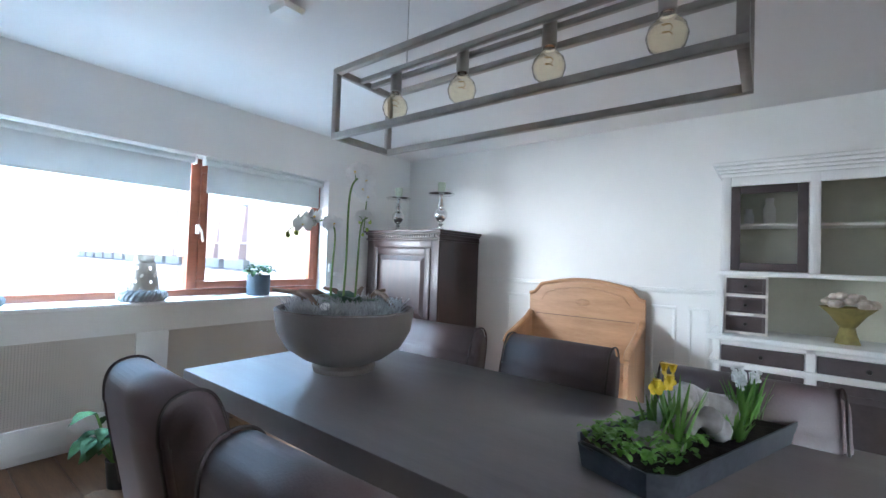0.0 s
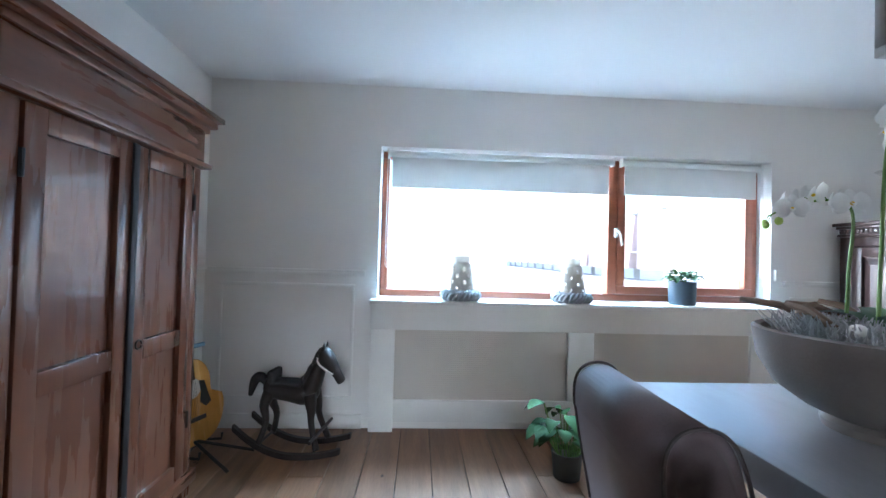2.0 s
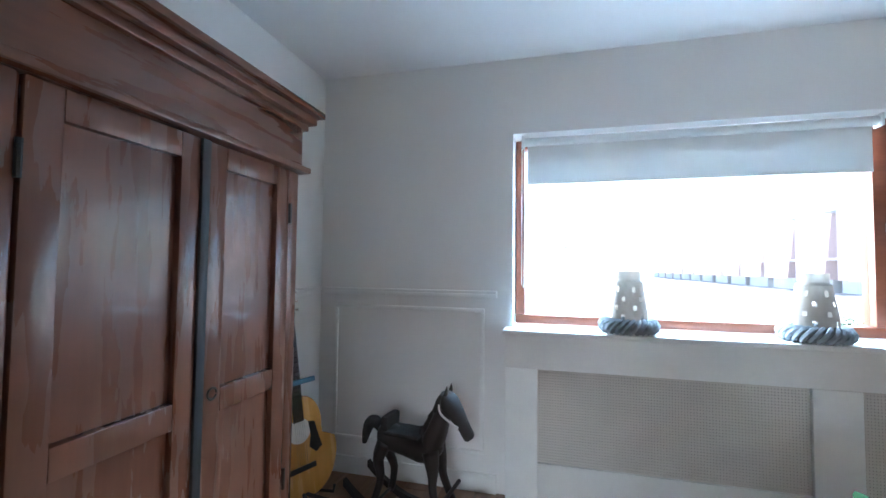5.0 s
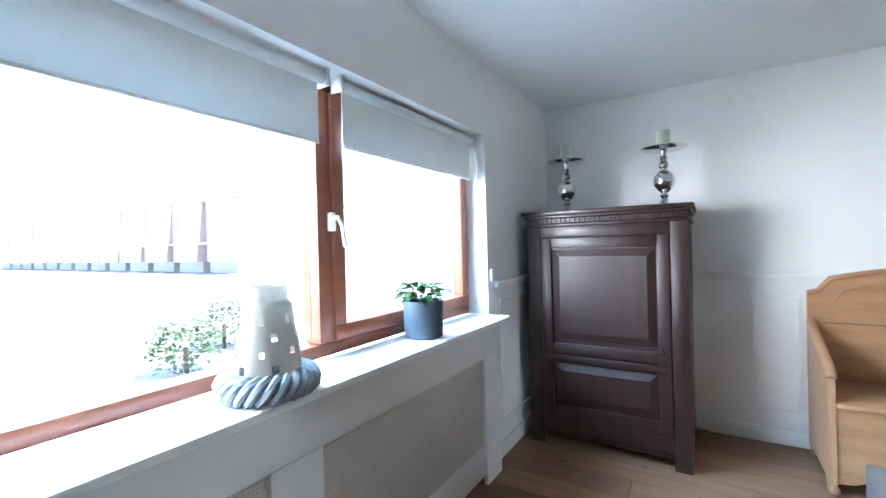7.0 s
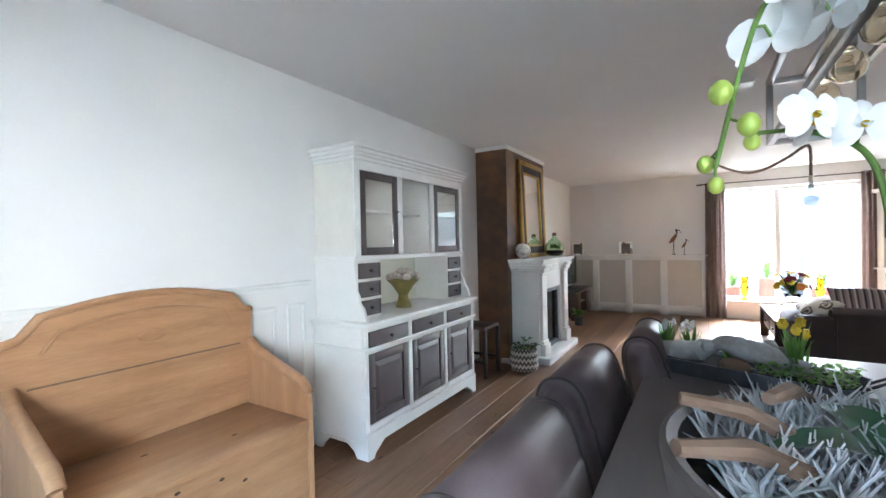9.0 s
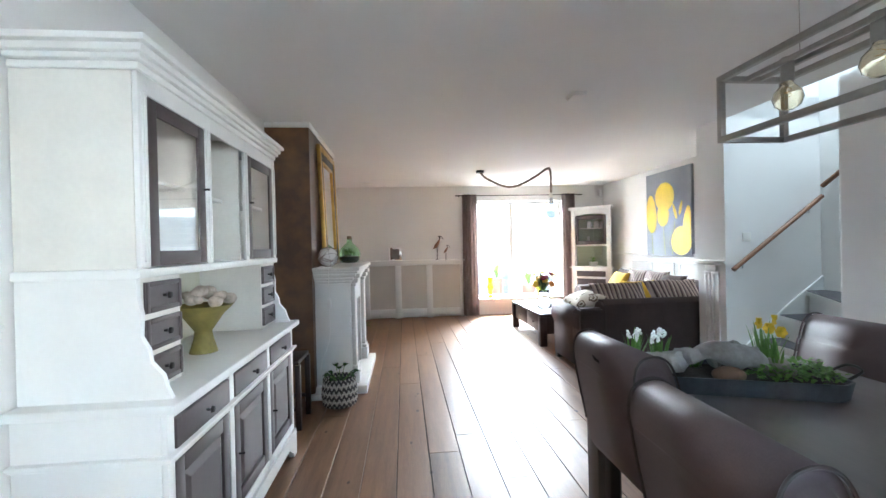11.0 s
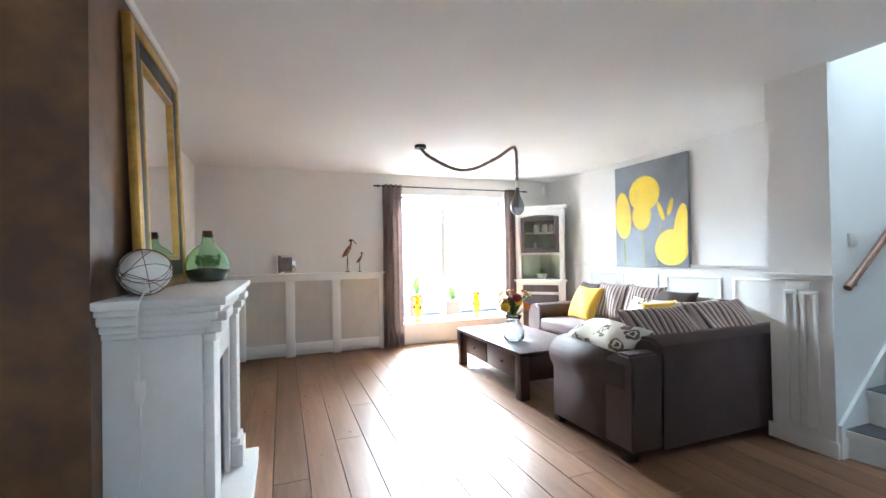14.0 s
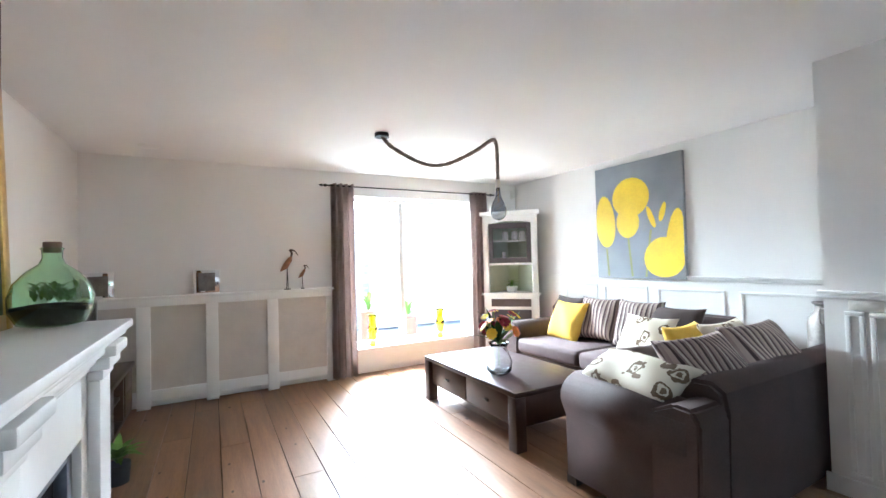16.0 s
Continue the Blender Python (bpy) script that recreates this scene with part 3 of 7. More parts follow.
panels("trim_west_dining", 0, XW, 1, 0.26, YN - 0.04, (0.2, 0.92), [(0.35, 0.6), (0.65, 0.9), (0.95, 1.2), (1.27, 1.5), (1.57, 1.8), (1.87, 2.1), (2.2, 2.6), (2.7, 3.1)])
panels("trim_west_living", 0, XL, 1, YS + 0.04, -2.13, (0.2, 1.0), [(-5.0, -4.5), (-4.4, -3.85), (-3.74, -3.1), (-2.98, -2.3)], rail_z=1.12)
panels("trim_pier", 0, -0.095, 1, -2.11, -1.72, (0.12, 1.0), [(-2.0, -1.92), (-1.9, -1.81)], rail_z=1.11)
solid("switch_plate", box(nb(), (-0.094, -1.98, 1.01), (-0.078, -1.84, 1.062), 0.004), "cream", "ivory wall switch plate on the pier panel", "switch")
solid("light_switch", box(nb(), (-0.34, -1.736, 1.28), (-0.26, -1.722, 1.36), 0.004), "cream", "square ivory light switch on the stair wall", "switch")
for p in ((XE - 0.012, 0.63, 0.36), ):
    solid("wall_socket", box(nb(), (p[0] - 0.006, p[1] - 0.08, p[2] - 0.04), (XE + 0.001, p[1] + 0.08, p[2] + 0.04), 0.004), "cream", "ivory double wall socket by the bench", "socket")
solid("thermostat", box(nb(), (2.865, YN - 0.018, 1.10), (2.90, YN + 0.001, 1.18), 0.005), "white", "small white sensor box beside the window", "sensor")
solid("alarm_sensor", box(nb(), (-1.0, YS - 0.001, 2.2), (-0.93, YS + 0.05, 2.32), 0.012), "white", "white motion sensor in the wall corner", "sensor")


# ---- north window ----
def frame_bars(bm, x0, x1, z0, z1, y0, y1, w, bev=0.006):
    box(bm, (x0, y0, z0), (x1, y1, z0 + w), bev)
    box(bm, (x0, y0, z1 - w), (x1, y1, z1), bev)
    box(bm, (x0, y0, z0 + w), (x0 + w, y1, z1 - w), bev)
    box(bm, (x1 - w, y0, z0 + w), (x1, y1, z1 - w), bev)


w1 = thing("window_1", (0, 0, 0), "wide red-brown wooden window with white roller blinds", "window", kind="structure")
bm = nb()
frame_bars(bm, WX0 + 0.005, WX1 - 0.005, 0.912, 1.972, 3.725, 3.81, 0.05)
box(bm, (1.655, 3.715, 0.965), (1.725, 3.81, 1.925), 0.006)
part("window_frame", bm, "redwood", w1)
bm = nb()
frame_bars(bm, 1.726, 2.784, 0.966, 1.924, 3.705, 3.77, 0.06)
sash = part("sash", bm, "redwood", w1)
part("pane", box(nb(), (1.78, 3.74, 1.02), (2.73, 3.746, 1.87)), "glass", w1).visible_shadow = False
part("pane", box(nb(), (0.008, 3.76, 0.964), (1.655, 3.766, 1.926)), "glass", w1).visible_shadow = False
bm = nb()
box(bm, (1.70, 3.69, 1.39), (1.725, 3.714, 1.46), 0.004)
tube(bm, [(1.712, 3.69, 1.44), (1.712, 3.665, 1.44), (1.727, 3.66, 1.41), (1.74, 3.66, 1.33)], 0.008)
part("window_handle", bm, "white", w1, "white lever handle")
for u0, u1, zb in ((0.01, 1.655, 1.715), (1.735, 2.80, 1.72)):
    b = thing("roller_blind", (0, 0, 0), "white roller blind half let down in the window", "blind", "roller blinds")
    part("cloth", box(nb(), (u0 + 0.02, 3.672, zb), (u1 - 0.02, 3.675, 1.93)), "blind", b)
    part("roll", tube(nb(), [(u0, 3.672, 1.945), (u1, 3.672, 1.945)], 0.024, 14), "blind", b)
    part("bottom_bar", box(nb(), (u0 + 0.02, 3.668, zb - 0.012), (u1 - 0.02, 3.679, zb), 0.003), "trim", b)
    for u in (u0 - 0.012, u1):
        part("bracket", box(nb(), (u, 3.64, 1.915), (u + 0.012, 3.70, 1.976), 0.002), "white", b)
for u in (0.0, 2.795):
    tube_pts = [(u, 3.645, 1.93), (u, 3.642, 1.5), (u, 3.64, 1.14), (u + 0.012, 3.64, 1.12), (u + 0.014, 3.642, 1.5), (u + 0.013, 3.645, 1.93)]
    solid("blind_chain", tube(nb(), tube_pts, 0.0025, 5), "white", "thin white bead chain of the roller blind", "chain", group="blind chains")
solid("window_sill", box(nb(), (-0.085, 3.465, 0.882), (2.86, 3.724, 0.907), 0.006), "trim", "long white painted window sill board", "sill", kind="structure")


def grid_bm(axis, face, u0, u1, z0, z1, nu, nz, t=0.004, w=0.5):
    """A punched sheet: crossing flat bars."""
    vs, fs = [], []

    def add(a, b):
        i = len(vs)
        for x in (a[0], b[0]):
            for y in (a[1], b[1]):
                for z in (a[2], b[2]):
                    vs.append((x, y, z))
        fs.extend([(i, i + 1, i + 3, i + 2), (i + 4, i + 6, i + 7, i + 5), (i, i + 4, i + 5, i + 1), (i + 2, i + 3, i + 7, i + 6), (i, i + 2, i + 6, i + 4), (i + 1, i + 5, i + 7, i + 3)])
    for k in range(nz):
        z = z0 + (z1 - z0) * k / nz
        h = (z1 - z0) / nz * w
        add((u0, face, z), (u1, face + t, z + h)) if axis == 1 else add((face, u0, z), (face + t, u1, z + h))
    for k in range(nu):
        u = u0 + (u1 - u0) * k / nu
        h = (u1 - u0) / nu * w
        add((u, face + 0.001, z0), (u + h, face + t - 0.001, z1)) if axis == 1 else add((face + 0.001, u, z0), (face + t - 0.001, u + h, z1))
    me = bpy.data.meshes.new("grille")
    me.from_pydata(vs, [], fs)
    return me


def grille(me, parent):
    me.materials.append(M["cane"])
    o = new("grille", me)
    o.parent = parent
    return tagged(o, "white punched metal grille", kind="stuff")


rc = thing("radiator_cover", (0, 0, 0), "white painted radiator cover with punched grilles under the window", "radiator cover", kind="structure")
CF = 3.53
bm = nb()
GX = [(0.09, 1.30), (1.49, 2.64)]
box(bm, (-0.075, CF, 0.70), (2.83, CF + 0.025, 0.88), 0.003)
box(bm, (-0.075, CF, 0.0), (0.09, CF + 0.025, 0.6995), 0.003)
box(bm, (1.30, CF, 0.22), (1.49, CF + 0.025, 0.6995), 0.003)
box(bm, (2.64, CF, 0.0), (2.83, CF + 0.025, 0.6995), 0.003)
box(bm, (0.0905, CF, 0.07), (2.6395, CF + 0.025, 0.2195), 0.003)
part("front_frame", bm, "trim", rc)
bm = nb()
box(bm, (-0.075, CF + 0.0255, 0), (-0.055, YN, 0.88))
box(bm, (2.81, CF + 0.0255, 0), (2.83, YN, 0.88))
part("side_panel", bm, "trim", rc)
for u0, u1 in GX:
    grille(grid_bm(1, CF + 0.018, u0, u1, 0.22, 0.70, 90, 34, w=0.62), rc)
    # Added sheet, toned like the shade inside the cover.
    part("backing", box(nb(), (u0, CF + 0.045, 0.22), (u1, CF + 0.05, 0.70)), "grille_shade", rc)

# ---- south radiator cover, window, curtains ----
rc2 = thing("radiator_cover", (0, 0, 0), "tall white radiator cover with punched panels and a shelf", "radiator cover", kind="structure")
CS = -5.88
part("shelf", box(nb(), (1.66, YS, 1.03), (XE, CS + 0.03, 1.055), 0.005), "trim", rc2)
posts = [1.68, 1.79, 2.30, 2.41, 2.87, 2.98, 3.44, 3.55, 3.99]
bm = nb()
box(bm, (1.68, CS - 0.022, 0.96), (XE, CS, 1.03), 0.002)
box(bm, (1.68, CS - 0.022, 0.07), (XE, CS, 0.17), 0.002)
part("front_frame", bm, "trim", rc2)
for i in range(0, 8, 2):
    part("post", box(nb(), (posts[i], CS - 0.019, 0), (posts[i + 1], CS + 0.008, 0.96), 0.004), "trim", rc2)
    grille(grid_bm(1, CS - 0.017, posts[i + 1], posts[i + 2], 0.17, 0.96, 36, 62, w=0.66), rc2)
    # Sheet added behind the holes, coloured as their shade.
    part("backing", box(nb(), (posts[i + 1], CS - 0.06, 0.17), (posts[i + 2], CS - 0.055, 0.96)), "grille_shade", rc2)

w2 = thing("window_2", (0, 0, 0), "large white-framed garden window with a low sill", "window", kind="structure")
bm = nb()
frame_bars(bm, SX0, SX1, SZ0 + 0.03, SZ1, YS - 0.2, YS - 0.13, 0.05)
box(bm, (0.72, YS - 0.2, SZ0 + 0.08), (0.79, YS - 0.13, SZ1 - 0.05), 0.005)
part("window_frame", bm, "white", w2)
for u0, u1 in ((SX0 + 0.05, 0.72), (0.79, SX1 - 0.05)):
    part("pane", box(nb(), (u0, YS - 0.17, SZ0 + 0.08), (u1, YS - 0.164, SZ1 - 0.05)), "glass", w2).visible_shadow = False
part("window_sill", box(nb(), (SX0 - 0.03, YS - 0.13, SZ0), (SX1 + 0.03, YS + 0.04, SZ0 + 0.03), 0.005), "trim", w2)

rod = thing("curtain_rod", (0, 0, 0), "thin black iron curtain rod with pointed ends", "curtain rod")
RY, RZ = -5.83, 2.215
part("bar", tube(nb(), [(-0.5, RY, RZ), (1.80, RY, RZ)], 0.008, 8), "iron", rod)
for u, s in ((-0.5, -1), (1.8, 1)):
    bm = nb()
    lathe(bm, [(0.004, -0.04), (0.02, -0.01), (0.006, 0.01), (0.015, 0.03), (0.002, 0.06)], n=10)
    bmesh.ops.transform(bm, matrix=pose(u, RY, RZ, 0, 90 * s, 0), verts=bm.verts)
    part("finial", bm, "iron", rod)
for u in (-0.42, 1.66):
    part("bracket", tube(nb(), [(u, RY, RZ), (u, YS + 0.001, RZ + 0.005)], 0.006, 6), "iron", rod)


def curtain(x0, x1, folds):
    bm = nb()
    rows = []
    nz, nx = 16, folds * 8
    for i in range(nz + 1):
        z = 0.015 + (2.24 - 0.015) * i / nz
        k = 0.8 + 0.2 * i / nz
        row = []
        for j in range(nx + 1):
            f = j / nx
            x = (x0 + x1) / 2 + (f - 0.5) * (x1 - x0) * (1.08 - 0.08 * i / nz)
            y = RY + 0.045 * k * math.sin(2 * math.pi * folds * f) + 0.008 * math.sin(9 * f + z * 4)
            row.append(bm.verts.new((x, y, z)))
        rows.append(row)
    for a, b in zip(rows, rows[1:]):
        for j in range(nx):
            bm.faces.new((a[j], a[j + 1], b[j + 1], b[j]))
    r = bmesh.ops.solidify(bm, geom=bm.faces[:], thickness=0.004)
    c = thing("curtain", (0, 0, 0), "taupe floor-length eyelet curtain drawn aside", "curtain", "curtains at the garden window")
    part("cloth", bm, "curtain", c, smooth=True)
    for k in range(folds):
        x = x0 + (x1 - x0) * (k + 0.5) / folds
        bm = nb()
        lathe(bm, [(0.016, -0.05), (0.024, -0.05), (0.024, -0.045), (0.016, -0.045)], n=14, caps=False)
        bmesh.ops.transform(bm, matrix=pose(x + 0.02, RY, RZ, 0, 90, 20), verts=bm.verts)
        part("eyelet", bm, "chrome", c)


curtain(1.46, 1.73, 4)
curtain(-0.40, -0.16, 4)

# ---- stairs ----
st = thing("staircase", (0, 0, 0), "white winder staircase with dark grey carpet on the treads", "staircase", kind="structure")
PIV = Vector((-0.31, -0.84))
lefts = [(-0.14, -1.735), (-0.36, -1.735), (-0.60, -1.735), (-0.88, -1.735), (-1.05, -1.50), (-1.05, -1.18), (-1.05, -0.86)]
for k in range(6):
    z = 0.172 + 0.213 * k
    a, b = Vector(lefts[k]), Vector(lefts[k + 1])
    corner = [Vector((-1.05, -1.735))] if k == 3 else []
    pa = PIV + Vector((0.05, 0)) * (1 if k == 0 else 0)
    mid = (b - a).normalized() * 0.03
    out = [a, pa, PIV + Vector((-0.02, 0.02)), b + mid] + ([corner[0]] if corner else [])
    if k == 3:
        out = [a, pa, PIV + Vector((-0.02, 0.02)), b, corner[0]]
    out = [tuple(v) for v in out]
    part("tread", prism(nb(), out, 2, z - 0.04, z), "trim", st)
    inset = [tuple(Vector(v) + (Vector((-0.75, -1.3)) - Vector(v)).normalized() * 0.012) for v in out]
    part("carpet", prism(nb(), inset, 2, z, z + 0.006), "tread", st, "dark grey tread carpet")
    d = (PIV - a).normalized()
    nrm = Vector((d.y, -d.x))
    if nrm.dot(b - a) < 0:
        nrm = -nrm
    r0, r1 = a + nrm * 0.025, PIV + nrm * 0.025
    z0 = 0 if k == 0 else z - 0.213
    part("riser", prism(nb(), [tuple(r0), tuple(r1), tuple(r1 + nrm * 0.015), tuple(r0 + nrm * 0.015)], 2, z0, z - 0.04), "trim", st)
for k in range(4):
    y, z = -0.84 + 0.235 * k, 0.172 + 0.213 * (k + 6)
    part("tread", box(nb(), (-1.05, y, z - 0.04), (-0.3, y + 0.26, z), 0.004), "trim", st)
    part("carpet", box(nb(), (-1.03, y + 0.01, z), (-0.32, y + 0.25, z + 0.006)), "tread", st, "dark grey tread carpet")
    part("riser", box(nb(), (-1.05, y + 0.025, z - 0.213), (-0.3, y + 0.04, z - 0.041)), "trim", st)
bm = nb()
prism(bm, [(-0.11, 0), (-0.11, 0.20), (-0.70, 0.70), (-1.05, 0.95), (-1.05, 0)], 1, -1.7345, -1.715)
part("stringer", bm, "trim", st)
part("newel", box(nb(), (-0.33, -0.86, 0), (-0.25, -0.78, 2.4), 0.006), "trim", st)
for p, q, ax in (((-0.12, -1.675, 1.03), (-1.0, -1.675, 1.68), 1), ((-0.99, -1.66, 1.77), (-0.99, -0.3, 2.65), 0)):
    h = thing("handrail", (0, 0, 0), "round oak wall handrail on metal brackets", "handrail", "stair handrails")
    part("bar", tube(nb(), [p, q], 0.021, 14), "rail", h)
    for f in (0.1, 0.85) if ax else (0.12, 0.5):
        c = Vector(p).lerp(Vector(q), f)
        e = Vector((c.x, -1.734, c.z - 0.05)) if ax else Vector((-1.049, c.y, c.z - 0.05))
        part("bracket", tube(nb(), [c - Vector((0, 0, 0.015)), (c.x, c.y, c.z - 0.05), e], 0.007, 8), "chrome", h)


# ---- dining room: table, chairs ----
tb = thing("dining_table", (1.525, 1.025, 0), "long grey-brown wooden dining table with a thick top", "table")
part("tabletop", box(nb(), (-0.465, -1.145, 0.675), (0.465, 1.145, 0.76), 0.006), "table", tb)
for sx in (-1, 1):
    for sy in (-1, 1):
        part("leg", box(nb(), (sx * 0.44, sy * 1.11, 0), (sx * 0.33, sy * 1.0, 0.675), 0.005), "table", tb)


def chair():
    """Local: the sitter looks along +y."""
    c = thing("dining_chair", (0, 0, 0), "brown leather dining chair with a padded back and piped seams", "chair", "chairs round the dining table")
    part("seat", box(nb(), (-0.235, -0.2, 0.36), (0.235, 0.26, 0.48), 0.035, 4), "leather", c)
    bm = nb()
    prof = [(-0.12, 0.40), (-0.155, 0.60), (-0.195, 0.78), (-0.222, 0.885), (-0.252, 0.93), (-0.30, 0.943), (-0.35, 0.925), (-0.37, 0.87), (-0.355, 0.74), (-0.315, 0.55), (-0.285, 0.37)]
    for _ in range(2):
        prof = [tuple(p[i] * (1 - f) + q[i] * f for i in (0, 1)) for p, q in zip(prof, prof[1:] + prof[:1]) for f in (0.25, 0.75)]
    prism(bm, prof, 0, -0.252, 0.252)
    es = [e for e in bm.edges if len({round(v.co.x, 3) for v in e.verts}) == 1]
    bmesh.ops.bevel(bm, geom=es, offset=0.024, segments=3, affect="EDGES")
    for v in bm.verts:
        v.co.y += 0.012 * (1 - (v.co.x / 0.24) ** 2)
        if v.co.z > 0.8:
            v.co.z -= 0.03 * abs(v.co.x / 0.24) ** 4
    part("backrest", bm, "leather", c, smooth=True)
    for s in (-1, 1):
        pts = [(s * 0.2395, y + 0.002, z - (0.022 if z > 0.8 else 0.0)) for y, z in prof if z > 0.5]
        part("piping", tube(nb(), pts, 0.0042, 6), "stitch", c, "dark piped seam")
    for sx in (-1, 1):
        for y0, y1 in ((-0.24, -0.2), (0.19, 0.23)):
            part("leg", box(nb(), (sx * 0.215, y0, 0), (sx * 0.17, y1 + 0.005, 0.37), 0.004), "black", c)
    return c


ch = chair()
ch.matrix_basis = pose(1.71, 0.28, 0, 0, 0, 91)
for x, y, a in ((1.84, 0.97, 89), (1.83, 1.62, 90), (1.06, 1.57, -92), (1.02, 0.81, -88), (1.03, 0.12, -90)):
    copy_thing(ch, pose(x, y, 0, 0, 0, a))

# ---- planter bowl with orchid ----
BX, BY, BZ = 1.535, 1.71, 0.761
bo = thing("planter_bowl", pose(BX, BY, BZ) @ Matrix.Diagonal((1.06, 1.06, 0.98, 1)), "large round taupe stoneware bowl planted with moss and orchid", "bowl")
part("bowl", lathe(nb(), [(0.11, 0.0), (0.125, 0.0), (0.13, 0.022), (0.115, 0.035), (0.17, 0.06), (0.235, 0.11), (0.272, 0.18), (0.282, 0.25), (0.285, 0.272), (0.276, 0.278), (0.262, 0.272), (0.255, 0.2)], n=48), "bowl", bo)
part("soil", lathe(nb(), [(0.254, 0.23), (0.15, 0.25), (0.02, 0.26)], n=24), "soil", bo)
random.seed(5)
bm = nb()
for i in range(460):
    a, r = random.uniform(0, 6.28), 0.222 * math.sqrt(random.uniform(0.08, 1))
    p = Vector((r * math.cos(a), r * math.sin(a), 0.25))
    for j in range(4):
        q = p + Vector((random.uniform(-0.045, 0.045), random.uniform(-0.045, 0.045), random.uniform(0.02, 0.075)))
        tube(bm, [p, p.lerp(q, 0.5) + Vector((random.uniform(-0.01, 0.01), random.uniform(-0.01, 0.01), 0)), q], [0.0036, 0.0028, 0.001], 4, False)
tagged(part("moss", bm, "lichen", bo, "pale grey reindeer moss"), kind="stuff")
for i, (a, r, l, t) in enumerate(((0.6, 0.16, 0.16, 0.7), (1.9, 0.14, 0.2, 2.2), (5.2, 0.2, 0.18, 1.2), (0.1, 0.12, 0.14, 0.2), (2.5, 0.19, 0.13, 0.4), (1.2, 0.17, 0.17, 3.0), (0.9, 0.21, 0.12, 1.9), (3.2, 0.15, 0.15, 1.5))):
    p = Vector((r * math.cos(a), r * math.sin(a), 0.29))
    part("twig", tube(nb(), [p, p + Vector((l * 0.5 * math.cos(t), l * 0.5 * math.sin(t), 0.04)), p + Vector((l * math.cos(t), l * math.sin(t), 0.05))], [0.011, 0.013, 0.009], 8), "twig", bo)
for a, r in ((3.6, 0.19), (1.3, 0.2)):
    part("pebble", ball(nb(), (r * math.cos(a), r * math.sin(a), 0.295), 0.022, (1, 0.9, 0.9)), "white", bo)

orc = thing("orchid", (1.535, 1.735, BZ + 0.23), "white moth orchid with two arching flower sprays", "orchid")


def curve_pts(p, n=24):
    """A smooth run through a few points."""
    p = [Vector(q) for q in p]
    out = []
    for i in range(len(p) - 1):
        a, b, c, d = p[max(i - 1, 0)], p[i], p[i + 1], p[min(i + 2, len(p) - 1)]
        k = max(2, n // (len(p) - 1))
        for j in range(k):
            t = j / k
            out.append(0.5 * (2 * b + (c - a) * t + (2 * a - 5 * b + 4 * c - d) * t * t + (3 * b - a - 3 * c + d) * t ** 3))
    return out + [p[-1]]


def moth_bloom(parent, at, way, r):
    """One moth orchid flower: three narrow sepals behind two broad wing petals, a lip and a throat."""
    at, w = Vector(at), Vector(way).normalized()
    up = Vector((0, 0, 1)) - w * w.z
    up = up.normalized() if up.length > 0.05 else w.orthogonal().normalized()
    side = w.cross(up)
    bm = nb()

    def petal(ang, length, width, cup, back):
        o = up * math.cos(ang) + side * math.sin(ang)
        s_ = w.cross(o)
        rows = []
        for f, g in ((0.02, 0.16), (0.2, 0.62), (0.42, 0.95), (0.65, 1.0), (0.85, 0.74), (1.0, 0.2)):
            c = at + o * length * f + w * (cup * math.sin(math.pi * f) - back * f * f)
            k = width * g / 2
            rows.append([bm.verts.new(c - s_ * k - w * k * 0.22), bm.verts.new(c - s_ * k * 0.5), bm.verts.new(c + w * k * 0.05), bm.verts.new(c + s_ * k * 0.5), bm.verts.new(c + s_ * k - w * k * 0.22)])
        for p, q in zip(rows, rows[1:]):
            for j in range(4):
                bm.faces.new((p[j], p[j + 1], q[j + 1], q[j]))
    for ang in (0, 2.25, -2.25):
        petal(ang, r, r * 0.62, 0.0, r * 0.25)
    for ang in (1.35, -1.35):
        petal(ang, r * 1.08, r * 1.22, r * 0.12, r * random.uniform(0.1, 0.3))
    f = part("blossom", bm, "petal", parent, "white orchid blossom", smooth=True)
    lip = nb()
    blade(lip, at, at + w * r * 0.42 - up * r * 0.3, r * 0.36, r * 0.08)
    part("lip", lip, "petal", f, smooth=True)
    part("throat", ball(nb(), at + w * r * 0.12 - up * r * 0.06, r * 0.13, (1, 1, 1), 8, 6), "yellow", f, "yellow throat")


def spray(points, flowers, buds):
    s_ = curve_pts(points, 40)
    part("stem", tube(nb(), s_, [0.0055 - 0.003 * i / len(s_) for i in range(len(s_))], 8), "stem", orc)
    for f, way, off, r in flowers:
        p = s_[min(len(s_) - 1, int(f * (len(s_) - 1)))]
        at = p + Vector(off)
        part("pedicel", tube(nb(), [p, p.lerp(at, 0.55) + Vector((0, 0, 0.008)), at - Vector(way).normalized() * r * 0.08], 0.002, 5), "stem", orc)
        moth_bloom(orc, at, way, r)
    for f, off, r in buds:
        p = s_[min(len(s_) - 1, int(f * (len(s_) - 1)))]
        part("bud", ball(nb(), p + Vector(off), r, (1, 1, 1.15), 12, 9), "bud", orc, "green bud")
        part("pedicel", tube(nb(), [p, p + Vector(off)], 0.0016, 5), "stem", orc)


random.seed(11)
